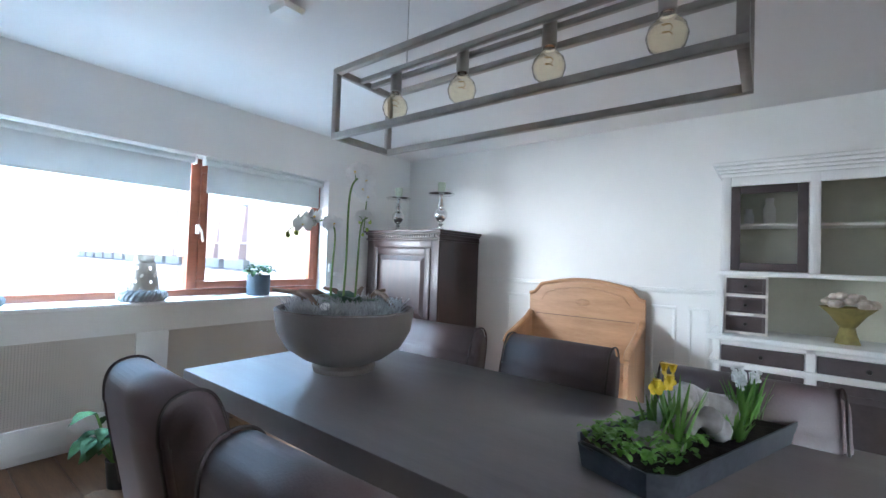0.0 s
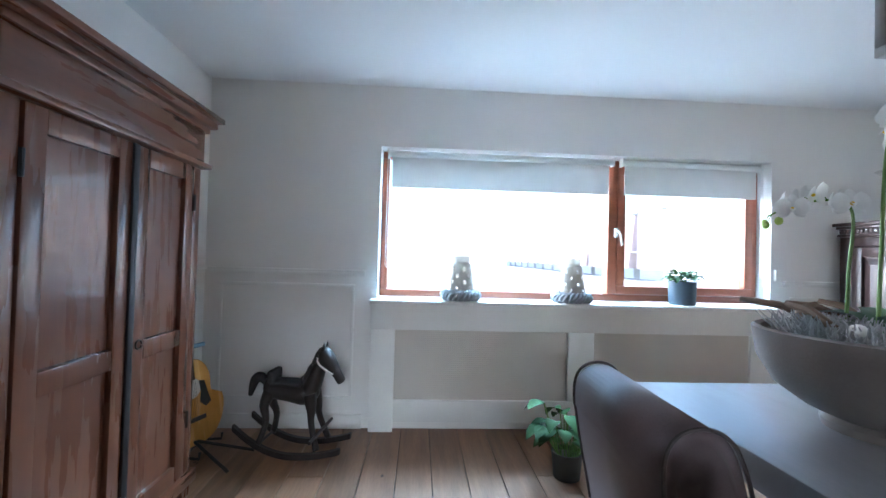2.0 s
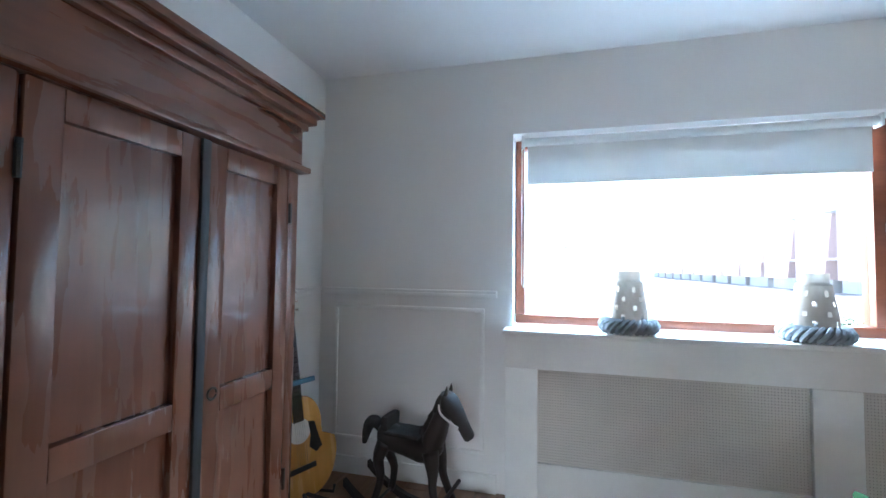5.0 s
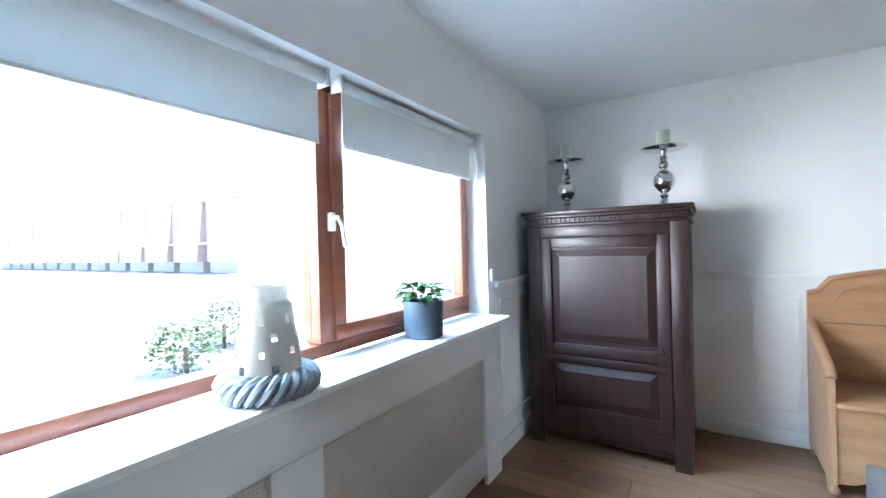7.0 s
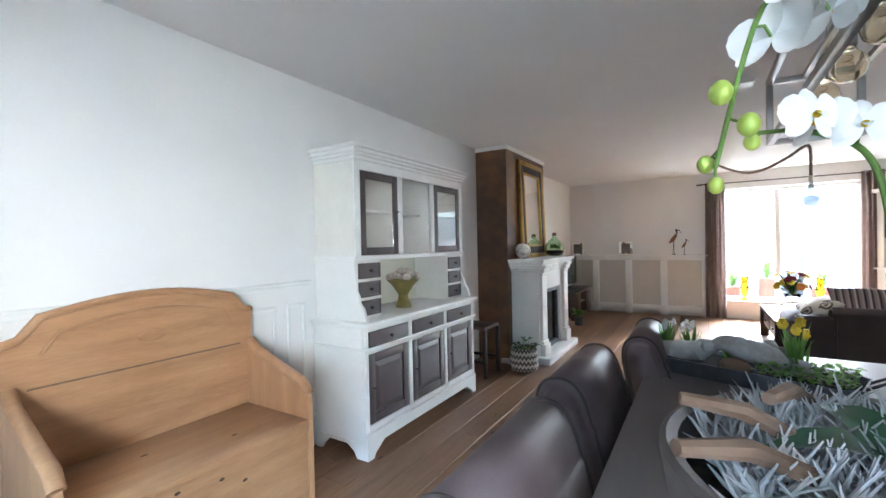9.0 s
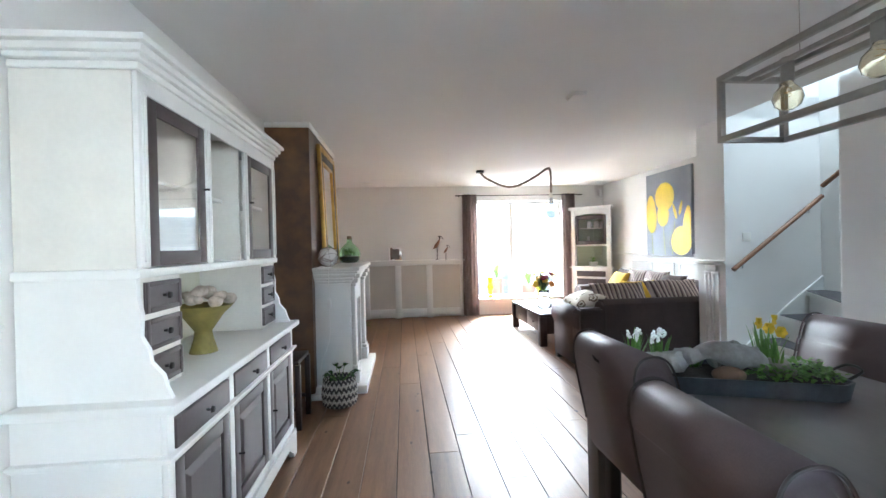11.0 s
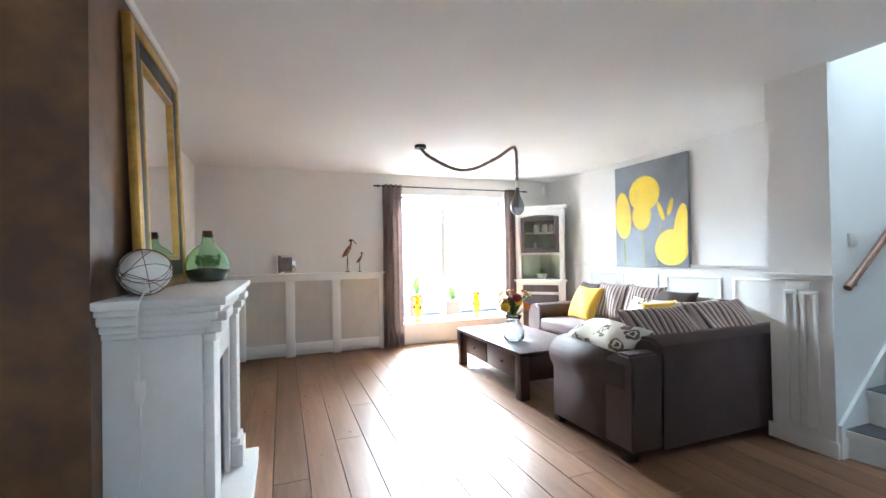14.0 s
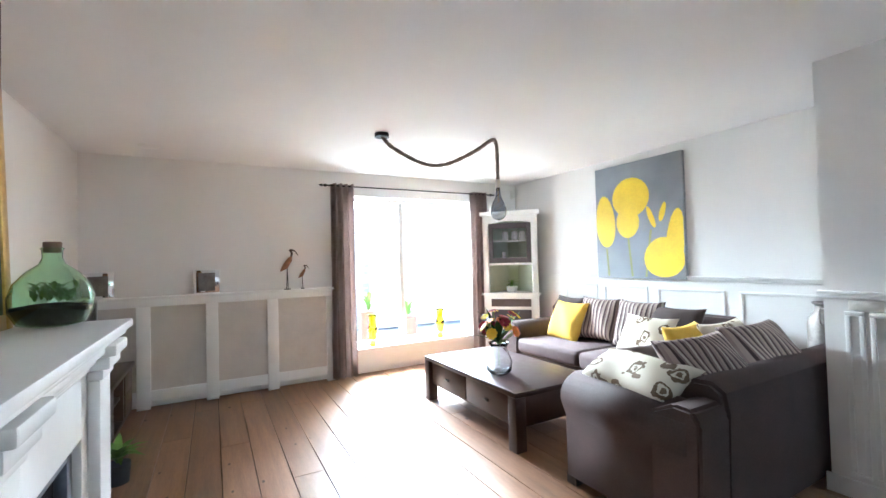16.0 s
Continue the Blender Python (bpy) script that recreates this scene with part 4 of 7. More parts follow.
spray([(-0.02, -0.02, -0.01), (-0.00, -0.01, 0.26), (-0.01, -0.03, 0.54), (0.06, -0.00, 0.63), (0.12, 0.03, 0.62), (0.18, 0.07, 0.59), (0.23, 0.14, 0.40)],
      [(0.46, (-0.6, -0.4, 0.2), (-0.03, -0.03, 0.03), 0.041), (0.52, (-0.6, -0.75, 0.1), (-0.02, -0.03, 0.03), 0.045), (0.58, (-0.7, 0.5, 0.3), (-0.025, 0.02, 0.04), 0.043),
       (0.64, (-0.5, -0.8, 0.1), (-0.01, -0.035, 0.0), 0.045), (0.70, (-0.5, 0.8, 0.1), (-0.02, 0.035, 0.02), 0.043), (0.74, (-0.75, -0.6, 0.0), (-0.03, -0.02, -0.03), 0.045),
       (0.79, (-0.3, 0.95, 0.0), (-0.015, 0.04, 0.0), 0.043), (0.83, (-0.8, -0.3, 0.0), (-0.035, -0.02, -0.005), 0.041), (0.88, (-0.5, -0.8, -0.1), (-0.02, -0.03, -0.005), 0.042)],
      [(0.92, (0.015, 0.02, -0.01), 0.012), (0.95, (-0.018, 0.012, -0.012), 0.011), (0.98, (0.014, -0.008, -0.016), 0.009), (1.0, (0.0, 0.006, -0.02), 0.008)])
spray([(-0.02, 0.07, -0.01), (-0.02, 0.06, 0.21), (-0.03, 0.05, 0.40), (-0.10, 0.13, 0.42), (-0.17, 0.18, 0.38)],
      [(0.50, (-0.4, 0.85, 0.1), (-0.02, 0.03, 0.015), 0.042), (0.58, (-0.4, -0.9, 0.1), (0.01, -0.03, -0.01), 0.044), (0.64, (-0.8, 0.2, 0.2), (-0.04, 0.0, 0.015), 0.042),
       (0.70, (-0.1, 0.98, 0.1), (0.0, 0.04, 0.012), 0.044), (0.78, (-0.7, 0.6, 0.0), (-0.03, 0.03, 0.0), 0.042), (0.84, (-0.6, -0.75, -0.1), (-0.02, -0.03, -0.01), 0.042)],
      [(0.9, (0.012, 0.012, -0.03), 0.012), (0.95, (-0.012, 0.01, -0.035), 0.011), (1.0, (0.0, 0.012, -0.02), 0.009)])
spray([(0.03, -0.04, -0.02), (0.035, -0.045, 0.2), (0.06, -0.03, 0.40), (0.12, 0.0, 0.45), (0.19, 0.05, 0.45)],
      [(0.6, (0.0, 0.95, 0.2), (0.0, 0.03, 0.02), 0.034), (0.72, (0.6, 0.7, 0.2), (0.02, 0.03, 0.015), 0.034), (0.84, (-0.5, 0.8, 0.1), (-0.01, 0.035, 0.01), 0.034)],
      [(0.97, (0.01, 0.01, -0.012), 0.009)])
for a, l, z, w_ in ((0.3, 0.17, 0.05, 0.08), (1.2, 0.15, 0.09, 0.085), (2.0, 0.18, 0.07, 0.09), (2.9, 0.17, 0.04, 0.08), (4.1, 0.17, 0.08, 0.085), (5.2, 0.18, 0.05, 0.08)):
    part("leaf", blade(nb(), (0.02, -0.02, 0.0), (0.02 + l * math.cos(a), -0.02 + l * math.sin(a), z + 0.03), w_, 0.035, 0.02), "orchleaf", orc, smooth=True)

# ---- zinc tray with spring bulbs ----
tr = thing("planter_tray", pose(1.67, 0.38, 0.761, 0, 0, 160) @ Matrix.Diagonal((0.92, 1, 1, 1)), "long grey zinc tray planted with spring bulbs and driftwood", "tray")
out = [(-0.41, -0.09), (-0.36, -0.13), (0.36, -0.13), (0.41, -0.09), (0.41, 0.09), (0.36, 0.13), (-0.36, 0.13), (-0.41, 0.09)]
bm = nb()
v0 = [bm.verts.new((x * 0.97, y * 0.94, 0)) for x, y in out]
v1 = [bm.verts.new((x, y, 0.06)) for x, y in out]
v2 = [bm.verts.new((x * 0.985, y * 0.96, 0.06)) for x, y in out]
v3 = [bm.verts.new((x * 0.96, y * 0.92, 0.02)) for x, y in out]
bm.faces.new(v0[::-1])
for a, b in ((v0, v1), (v1, v2), (v2, v3)):
    for i in range(8):
        bm.faces.new((a[i], a[(i + 1) % 8], b[(i + 1) % 8], b[i]))
bm.faces.new(v3)
part("tray", bm, "zinc", tr)
for s in (-1, 1):
    part("handle", tube(nb(), curve_pts([(s * 0.40, -0.05, 0.05), (s * 0.46, -0.04, 0.085), (s * 0.46, 0.04, 0.085), (s * 0.40, 0.05, 0.05)]), 0.005, 8), "iron", tr)
bm = prism(nb(), [(x * 0.96, y * 0.92) for x, y in out], 2, 0.021, 0.045)
part("soil", bm, "soil", tr)
random.seed(21)
bm = nb()
prev = curve_pts([(-0.33, -0.02, 0.06), (-0.16, 0.0, 0.08), (-0.04, -0.03, 0.13), (0.1, -0.02, 0.11), (0.2, 0.03, 0.06)], 28)
tube(bm, [p + Vector((0, random.uniform(-0.008, 0.008), random.uniform(-0.006, 0.008))) for p in prev], [0.02 + 0.022 * abs(math.sin(0.23 * i + 0.3)) + random.uniform(0, 0.006) for i in range(len(prev))], 10)
part("driftwood", bm, "drift", tr, "grey weathered driftwood")
part("driftwood", tube(nb(), curve_pts([(0.0, 0.06, 0.07), (0.1, 0.08, 0.12), (0.17, 0.03, 0.1), (0.26, -0.03, 0.06)]), [0.024 + 0.01 * math.sin(i) for i in range(25)], 10), "drift", tr, "grey weathered driftwood")
part("stone", ball(nb(), (0.02, -0.07, 0.06), 0.05, (1.2, 0.6, 0.6)), "twig", tr)
for cx, cy, n, h, flower in ((-0.30, 0.03, 26, 0.15, "petal"), (-0.20, 0.04, 26, 0.14, "petal"), (0.19, 0.04, 18, 0.19, "yellow"), (0.22, 0.0, 10, 0.17, "yellow"), (-0.05, 0.08, 30, 0.07, "")):
    bm = nb()
    for i in range(n):
        a = random.uniform(0, 6.28)
        r = random.uniform(0.0, 0.025)
        p = Vector((cx + r * math.cos(a), cy + r * math.sin(a), 0.04))
        lean = 0.5 if not flower else 0.28
        q = p + Vector((math.cos(a) * h * lean * random.uniform(0.3, 1.3), math.sin(a) * h * lean * random.uniform(0.3, 1.3), h * random.uniform(0.65, 1.05)))
        blade(bm, p, q, 0.011, 0.004)
    pl = part("bulb_plant", bm, "leaf2", tr, "green upright bulb leaves", smooth=True)
    for i in range(6 if flower == "petal" else 2 if flower else 0):
        p = Vector((cx + random.uniform(-0.03, 0.03), cy + random.uniform(-0.03, 0.03), 0.05 + h * random.uniform(0.8, 1.12)))
        if flower == "yellow":
            bm = bloom(nb(), p, 0.021, (random.uniform(-1, 1), random.uniform(-1, 1), 0.1), 6, 0.8)
            lathe(bm, [(0.005, 0), (0.009, 0.012), (0.011, 0.02)], p, 8)
        else:
            bm = nb()
            for k in range(7):
                ball(bm, p + Vector((random.uniform(-0.007, 0.007), random.uniform(-0.007, 0.007), -0.004 * k)), 0.006, (1, 1, 1), 6, 5)
        part("flower", bm, flower, pl, "yellow daffodil" if flower == "yellow" else "white grape hyacinth")
bm = nb()
for i in range(330):
    x, y = random.uniform(0.1, 0.38), random.uniform(-0.115, 0.1)
    p = Vector((x, y, 0.05 + random.uniform(0, 0.04)))
    a = random.uniform(0, 6.28)
    blade(bm, p, p + Vector((0.022 * math.cos(a), 0.022 * math.sin(a), random.uniform(0.0, 0.014))), 0.017, 0.003)
tagged(part("ground_cover", bm, "leaf2", tr, "low bright green ground cover", smooth=True), kind="stuff")

# ---- hanging lamp over the table ----
lx0, lx1, ly0, ly1, lz0, lz1 = -0.135, 0.135, -0.605, 0.62, 1.697, 1.937
hl = thing("pendant_lamp", (1.405, 0.875, 0), "long rectangular brushed steel frame lamp with four amber bulbs", "lamp")
b = 0.011
for z in (lz0, lz1):
    for x in (lx0, lx1):
        part("bar", box(nb(), (x - b, ly0 - b, z - b), (x + b, ly1 + b, z + b), 0.002), "steel", hl)
    for y in (ly0, ly1):
        part("bar", box(nb(), (lx0 + b, y - b, z - b), (lx1 - b, y + b, z + b), 0.002), "steel", hl)
for x in (lx0, lx1):
    for y in (ly0, ly1):
        part("upright", box(nb(), (x - b, y - b, lz0 + b), (x + b, y + b, lz1 - b), 0.002), "steel", hl)
for x in (-0.028, 0.028):
    part("inner_bar", box(nb(), (x - 0.008, ly0 + b, lz1 - 0.009), (x + 0.008, ly1 - b, lz1 + 0.009), 0.002), "steel", hl)
for k in range(4):
    y = -0.45 + 0.3 * k
    part("socket", lathe(nb(), [(0.006, 0.03), (0.02, 0.03), (0.021, -0.055), (0.018, -0.058)][::-1], (0, y, lz1 - 0.01), 16), "steel", hl)
    bu = part("bulb", lathe(nb(), shell([(0.016, 0.0), (0.022, -0.015), (0.042, -0.038), (0.048, -0.062), (0.04, -0.088), (0.02, -0.103), (0.003, -0.106)][::-1]), (0, y, lz1 - 0.065), 20, False), "amber", hl, "round amber glass bulb", smooth=True)
    bu.visible_shadow = False
    part("filament", tube(nb(), [(0.012 * math.cos(j), y + 0.012 * math.sin(j), lz1 - 0.09 - 0.003 * j) for j in range(12)], 0.0012, 4), "gold", bu)
for y in (-0.4, 0.4):
    part("wire", tube(nb(), [(0, y, lz1), (0, y, ZC)], 0.0015, 5), "steel", hl)
part("canopy", box(nb(), (-0.06, -0.09, ZC - 0.025), (0.06, 0.09, ZC), 0.003), "white", hl)
for p in ((1.51, -1.19), (1.37, 2.02)):
    bm = nb()
    prism(bm, [(p[0] - 0.06, ZC), (p[0] - 0.045, ZC - 0.03), (p[0] + 0.045, ZC - 0.03), (p[0] + 0.06, ZC)], 1, p[1] - 0.06, p[1] + 0.06)
    solid("ceiling_box", bm, "white", "small white ceiling junction box", "ceiling box", group="ceiling boxes")
for p in ((3.4, -5.5), (0.35, -5.3)):
    solid("ceiling_vent", lathe(nb(), [(0.07, -0.012), (0.085, -0.004), (0.085, 0.0)], (p[0], p[1], ZC), 24), "white", "round white ceiling vent", "vent", group="ceiling vents")


# ---- casework helpers ----
def moulding(bm, x0, x1, y0, y1, steps, fx=-1, ends=(1, 1)):
    """Stacked cornice boards over a cabinet whose front looks along fx: steps of (z0, z1, overhang)."""
    for z0, z1, o in steps:
        a = (x0 - o, y0 - o * ends[0], z0) if fx < 0 else (x0, y0 - o * ends[0], z0)
        c = (x1, y1 + o * ends[1], z1) if fx < 0 else (x1 + o, y1 + o * ends[1], z1)
        box(bm, a, c, min(0.006, (z1 - z0) * 0.3))


def raised(bm, f, s, y0, y1, z0, z1, d=0.012, m=0.04):
    """A raised field on a face at x = f that looks along s."""
    o = [(y0, z0), (y1, z0), (y1, z1), (y0, z1)]
    i = [(y0 + m, z0 + m), (y1 - m, z0 + m), (y1 - m, z1 - m), (y0 + m, z1 - m)]
    a, b = [bm.verts.new((f, *p)) for p in o], [bm.verts.new((f + s * d, *p)) for p in i]
    for k in range(4):
        bm.faces.new((a[k], a[(k + 1) % 4], b[(k + 1) % 4], b[k]))
    bm.faces.new(b)
    bm.faces.new(a[::-1])
    bmesh.ops.recalc_face_normals(bm, faces=bm.faces)
    return bm


def door_frame(bm, x0, x1, y0, y1, z0, z1, w, mids=()):
    box(bm, (x0, y0, z0), (x1, y0 + w, z1), 0.004)
    box(bm, (x0, y1 - w, z0), (x1, y1, z1), 0.004)
    for a, b in ((z0, z0 + w), (z1 - w, z1), *((m - w / 2, m + w / 2) for m in mids)):
        box(bm, (x0, y0 + w, a), (x1, y1 - w, b), 0.004)
    return bm


# ---- dark oak armoire in the corner ----
ar = thing("armoire", (0, 0, 0), "dark carved oak armoire with one panelled door", "armoire")
ax0, ax1, ay0, ay1 = 3.29, 3.95, 2.575, 3.515
bm = nb()
box(bm, (ax0 + 0.03, ay0, 0.1), (ax1, ay1, 1.43), 0.006)
part("body", bm, "dark", ar)
for y in (ay0, ay1 - 0.09):
    part("stile", box(nb(), (ax0, y, 0.1), (ax0 + 0.0295, y + 0.09, 1.43), 0.004), "dark", ar)
for z0, z1 in ((1.36, 1.43), (0.1, 0.2)):
    part("rail", box(nb(), (ax0, ay0 + 0.0905, z0), (ax0 + 0.0295, ay1 - 0.0905, z1), 0.004), "dark", ar)
bm = nb()
moulding(bm, ax0, ax1, ay0, ay1, [(1.43, 1.45, 0.012), (1.4505, 1.485, 0.004), (1.4855, 1.505, 0.018), (1.5055, 1.53, 0.032)])
part("cornice", bm, "dark", ar)
for k in range(30):
    y = ay0 + 0.02 + k * (ay1 - ay0 - 0.04) / 30
    part("dentil", box(nb(), (ax0 - 0.012, y, 1.458), (ax0 - 0.0042, y + 0.016, 1.48)), "dark", ar)
dm = nb()
door_frame(dm, ax0 - 0.008, ax0 + 0.02, ay0 + 0.095, ay1 - 0.095, 0.205, 1.355, 0.065, (0.64,))
dr = part("door", dm, "dark", ar)
part("panel", raised(box(nb(), (ax0 + 0.012, ay0 + 0.16, 0.672), (ax0 + 0.016, ay1 - 0.16, 1.29)), ax0 + 0.0115, -1, ay0 + 0.168, ay1 - 0.168, 0.70, 1.28, 0.016, 0.045), "dark", dr, smooth=False)
part("panel", raised(box(nb(), (ax0 + 0.012, ay0 + 0.16, 0.27), (ax0 + 0.016, ay1 - 0.16, 0.607)), ax0 + 0.0115, -1, ay0 + 0.168, ay1 - 0.168, 0.28, 0.54, 0.016, 0.045), "dark", dr, smooth=False)
part("rail_moulding", box(nb(), (ax0 - 0.02, ay0 + 0.11, 0.56), (ax0 - 0.0085, ay1 - 0.11, 0.6), 0.005), "dark", dr)
part("knob", lathe(nb(), [(0.006, 0), (0.006, 0.012), (0.014, 0.018), (0.012, 0.028), (0.003, 0.032)]), "iron", ar).matrix_basis = pose(ax0 - 0.008, ay0 + 0.14, 0.68, 0, -90, 0)
for y in (ay0, ay1 - 0.09):
    for x in (ax0, ax1 - 0.09):
        part("foot", prism(nb(), [(x, 0), (x + 0.07, 0), (x + 0.09, 0.1), (x, 0.1)], 1, y, y + 0.09), "dark", ar)
part("plinth_rail", box(nb(), (ax0 + 0.02, ay0 + 0.095, 0.06), (ax0 + 0.045, ay1 - 0.095, 0.0995), 0.003), "dark", ar)


def candlestick(x, y):
    c = thing("candlestick", pose(x, y, 1.53) @ Matrix.Scale(1.17, 4), "silver ball candlestick with a wide plate and grey-green candle", "candlestick", "candlesticks on the armoire")
    part("stem", lathe(nb(), [(0.055, 0), (0.057, 0.006), (0.03, 0.02), (0.014, 0.04), (0.022, 0.055), (0.014, 0.068), (0.03, 0.082), (0.05, 0.108), (0.054, 0.13), (0.05, 0.152), (0.03, 0.178), (0.013, 0.19), (0.024, 0.2), (0.027, 0.215), (0.014, 0.235), (0.02, 0.245), (0.012, 0.26), (0.02, 0.285)]), "chrome", c)
    part("plate", lathe(nb(), [(0.02, 0.285), (0.1, 0.292), (0.112, 0.3), (0.108, 0.304), (0.03, 0.297)]), "chrome", c)
    part("candle", lathe(nb(), [(0.032, 0.297), (0.032, 0.39), (0.026, 0.394), (0.006, 0.388)]), "sage", c, "grey-green pillar candle")


candlestick(3.50, 3.30)
candlestick(3.46, 2.70)

# ---- pine hall bench ----
be = thing("hall_bench", (0, 0, 0), "waxed pine box bench with arms and an arched back", "bench")
bx0, bx1, by0, by1 = 3.44, 3.97, 0.985, 1.975
yc = (by0 + by1) / 2
arch = [(by0, 0.05), (by0, 0.985), (by0 + 0.05, 1.0), (by0 + 0.075, 1.03), (by0 + 0.11, 1.075)] + [(by0 + 0.11 + (by1 - by0 - 0.22) * k / 12, 1.075 + 0.055 * math.sin(math.pi * k / 12)) for k in range(1, 12)] + [(by1 - 0.11, 1.075), (by1 - 0.075, 1.03), (by1 - 0.05, 1.0), (by1, 0.985), (by1, 0.05)]
back = part("back_panel", prism(nb(), arch, 0, 3.925, 3.955), "pine", be)
inner = [(yc + (y - yc) * 1.0, z) for y, z in arch[1:-1]]
bm = nb()
tube(bm, [(3.925, y, z - 0.006) for y, z in inner], 0.016, 8)
part("top_moulding", bm, "pine", back)
tube_in = [(3.924, yc + (y - yc) * 0.86, z - 0.075) for y, z in inner[1:-1]]
part("panel_moulding", tube(nb(), tube_in, 0.007, 6), "pine", back)
part("panel_joint", box(nb(), (3.920, by0 + 0.07, 0.80), (3.9248, by1 - 0.07, 0.806)), "twig", back)
med = nb()
ball(med, (3.926, yc, 0.93), 0.035, (0.3, 1.8, 0.8), 18, 10)
part("medallion", med, "pine", back, "small carved oval medallion")
for y in (by0, by1 - 0.03):
    side = [(bx0, 0.0), (bx0 + 0.06, 0.0), (bx0 + 0.10, 0.06), (bx1 - 0.12, 0.06), (bx1 - 0.06, 0.0), (bx1 - 0.05, 0.0), (bx1 - 0.046, 0.82), (bx1 - 0.07, 0.8), (bx1 - 0.12, 0.76), (bx1 - 0.2, 0.73), (bx0 + 0.16, 0.67), (bx0 + 0.06, 0.64), (bx0 + 0.02, 0.60), (bx0, 0.56)]
    part("side_panel", prism(nb(), side, 1, y, y + 0.03), "pine_v", be)
    part("armrest", tube(nb(), [(bx1 - 0.06, y + 0.015, 0.81), (bx1 - 0.12, y + 0.015, 0.765), (bx1 - 0.2, y + 0.015, 0.735), (bx0 + 0.16, y + 0.015, 0.675), (bx0 + 0.05, y + 0.015, 0.64), (bx0 + 0.01, y + 0.015, 0.59)], 0.026, 10), "pine", be)
part("seat", box(nb(), (bx0 - 0.012, by0 + 0.031, 0.445), (3.9245, by1 - 0.031, 0.47), 0.006), "pine", be)
skirt = [(by0 + 0.031, 0.05), (by0 + 0.1, 0.06), (by0 + 0.2, 0.11), (yc, 0.135), (by1 - 0.2, 0.11), (by1 - 0.1, 0.06), (by1 - 0.031, 0.05), (by1 - 0.031, 0.4445), (by0 + 0.031, 0.4445)]
part("front_panel", prism(nb(), skirt, 0, bx0 + 0.01, bx0 + 0.032), "pine", be)
for y in (by0 + 0.015, by1 - 0.015):
    part("ball_foot", ball(nb(), (bx0 - 0.008, y, 0.024), 0.024, (1, 1, 1), 14, 10), "pine", be)
for y, z, x in ((1.45, 0.38, bx0 + 0.009), (1.62, 0.41, bx0 + 0.009), (1.35, 0.33, bx0 + 0.009)):
    part("knot", ball(nb(), (x, y, z), 0.007, (0.12, 1.6, 1), 10, 6), "knot", be)
for x, y in ((3.6, 1.3), (3.75, 1.6)):
    part("knot", ball(nb(), (x, y, 0.47), 0.008, (1, 1.8, 0.1), 10, 6), "knot", be)

# ---- white dresser ----
ds = thing("dresser", (0, 0, 0), "white dresser hutch with grey-brown doors and small drawers", "dresser")
dx0, dx1, dy0, dy1 = 3.535, 3.975, -0.93, 0.50
bm = nb()
box(bm, (dx0 + 0.02, dy0, 0.1), (dx1, dy1, 0.815), 0.004)
lo = nb()
for y0, y1 in ((dy0, dy0 + 0.04), (dy1 - 0.04, dy1), (-0.475, -0.43), (0.0, 0.045)):
    box(lo, (dx0, y0, 0.16), (dx0 + 0.0195, y1, 0.815), 0.003)
box(lo, (dx0, dy0 + 0.0405, 0.16), (dx0 + 0.0195, dy1 - 0.0405, 0.2), 0.003)
box(lo, (dx0, dy0 + 0.0405, 0.645), (dx0 + 0.0195, dy1 - 0.0405, 0.675), 0.003)
box(lo, (dx0, dy0 + 0.0405, 0.785), (dx0 + 0.0195, dy1 - 0.0405, 0.815), 0.003)
body = part("base_body", bm, "trim", ds)
part("front_frame", lo, "trim", body)
bm = nb()
moulding(bm, dx0, dx1, dy0, dy1, [(0.66, 0.672, 0.012), (0.6725, 0.684, 0.022)])
part("waist_moulding", bm, "trim", ds)
part("worktop", box(nb(), (dx0 - 0.04, dy0 - 0.03, 0.8155), (dx1, dy1 + 0.03, 0.846), 0.006), "trim", ds)
sk = [(dy0, 0), (dy0 + 0.06, 0), (dy0 + 0.075, 0.03), (dy0 + 0.12, 0.055), (dy0 + 0.16, 0.085), (dy1 - 0.16, 0.085), (dy1 - 0.12, 0.055), (dy1 - 0.075, 0.03), (dy1 - 0.06, 0), (dy1, 0), (dy1, 0.159), (dy0, 0.159)]
part("plinth", prism(nb(), sk, 0, dx0 - 0.012, dx0 + 0.0195), "trim", ds)
for y in (dy0, dy1 - 0.02):
    sp = [(dx0 + 0.02, 0), (dx0 + 0.08, 0), (dx0 + 0.1, 0.04), (dx0 + 0.16, 0.08), (dx1 - 0.12, 0.08), (dx1 - 0.07, 0.03), (dx1 - 0.05, 0), (dx1, 0), (dx1, 0.0995), (dx0 + 0.02, 0.0995)]
    part("side_plinth", prism(nb(), sp, 1, y, y + 0.02), "trim", ds)
cells = [(-0.89, -0.475), (-0.43, 0.0), (0.045, 0.46)]
for y0, y1 in cells:
    d = part("door", door_frame(nb(), dx0 + 0.001, dx0 + 0.017, y0 + 0.006, y1 - 0.006, 0.206, 0.64, 0.055), "mauve", ds)
    part("panel", raised(nb(), dx0 + 0.013, -1, y0 + 0.06, y1 - 0.06, 0.262, 0.584, 0.012, 0.035), "mauve", d, smooth=False)
    part("key", tube(nb(), [(dx0, y1 - 0.035, 0.43), (dx0 - 0.025, y1 - 0.035, 0.43)], 0.004, 6), "iron", d)
    w = part("drawer", box(nb(), (dx0 - 0.004, y0 + 0.006, 0.681), (dx0 + 0.015, y1 - 0.006, 0.779), 0.005), "mauve", ds)
    part("knob", lathe(nb(), [(0.005, 0), (0.005, 0.012), (0.013, 0.018), (0.01, 0.027), (0.002, 0.029)], n=14), "iron", w).matrix_basis = pose(dx0 - 0.004, (y0 + y1) / 2, 0.73, 0, -90, 0)
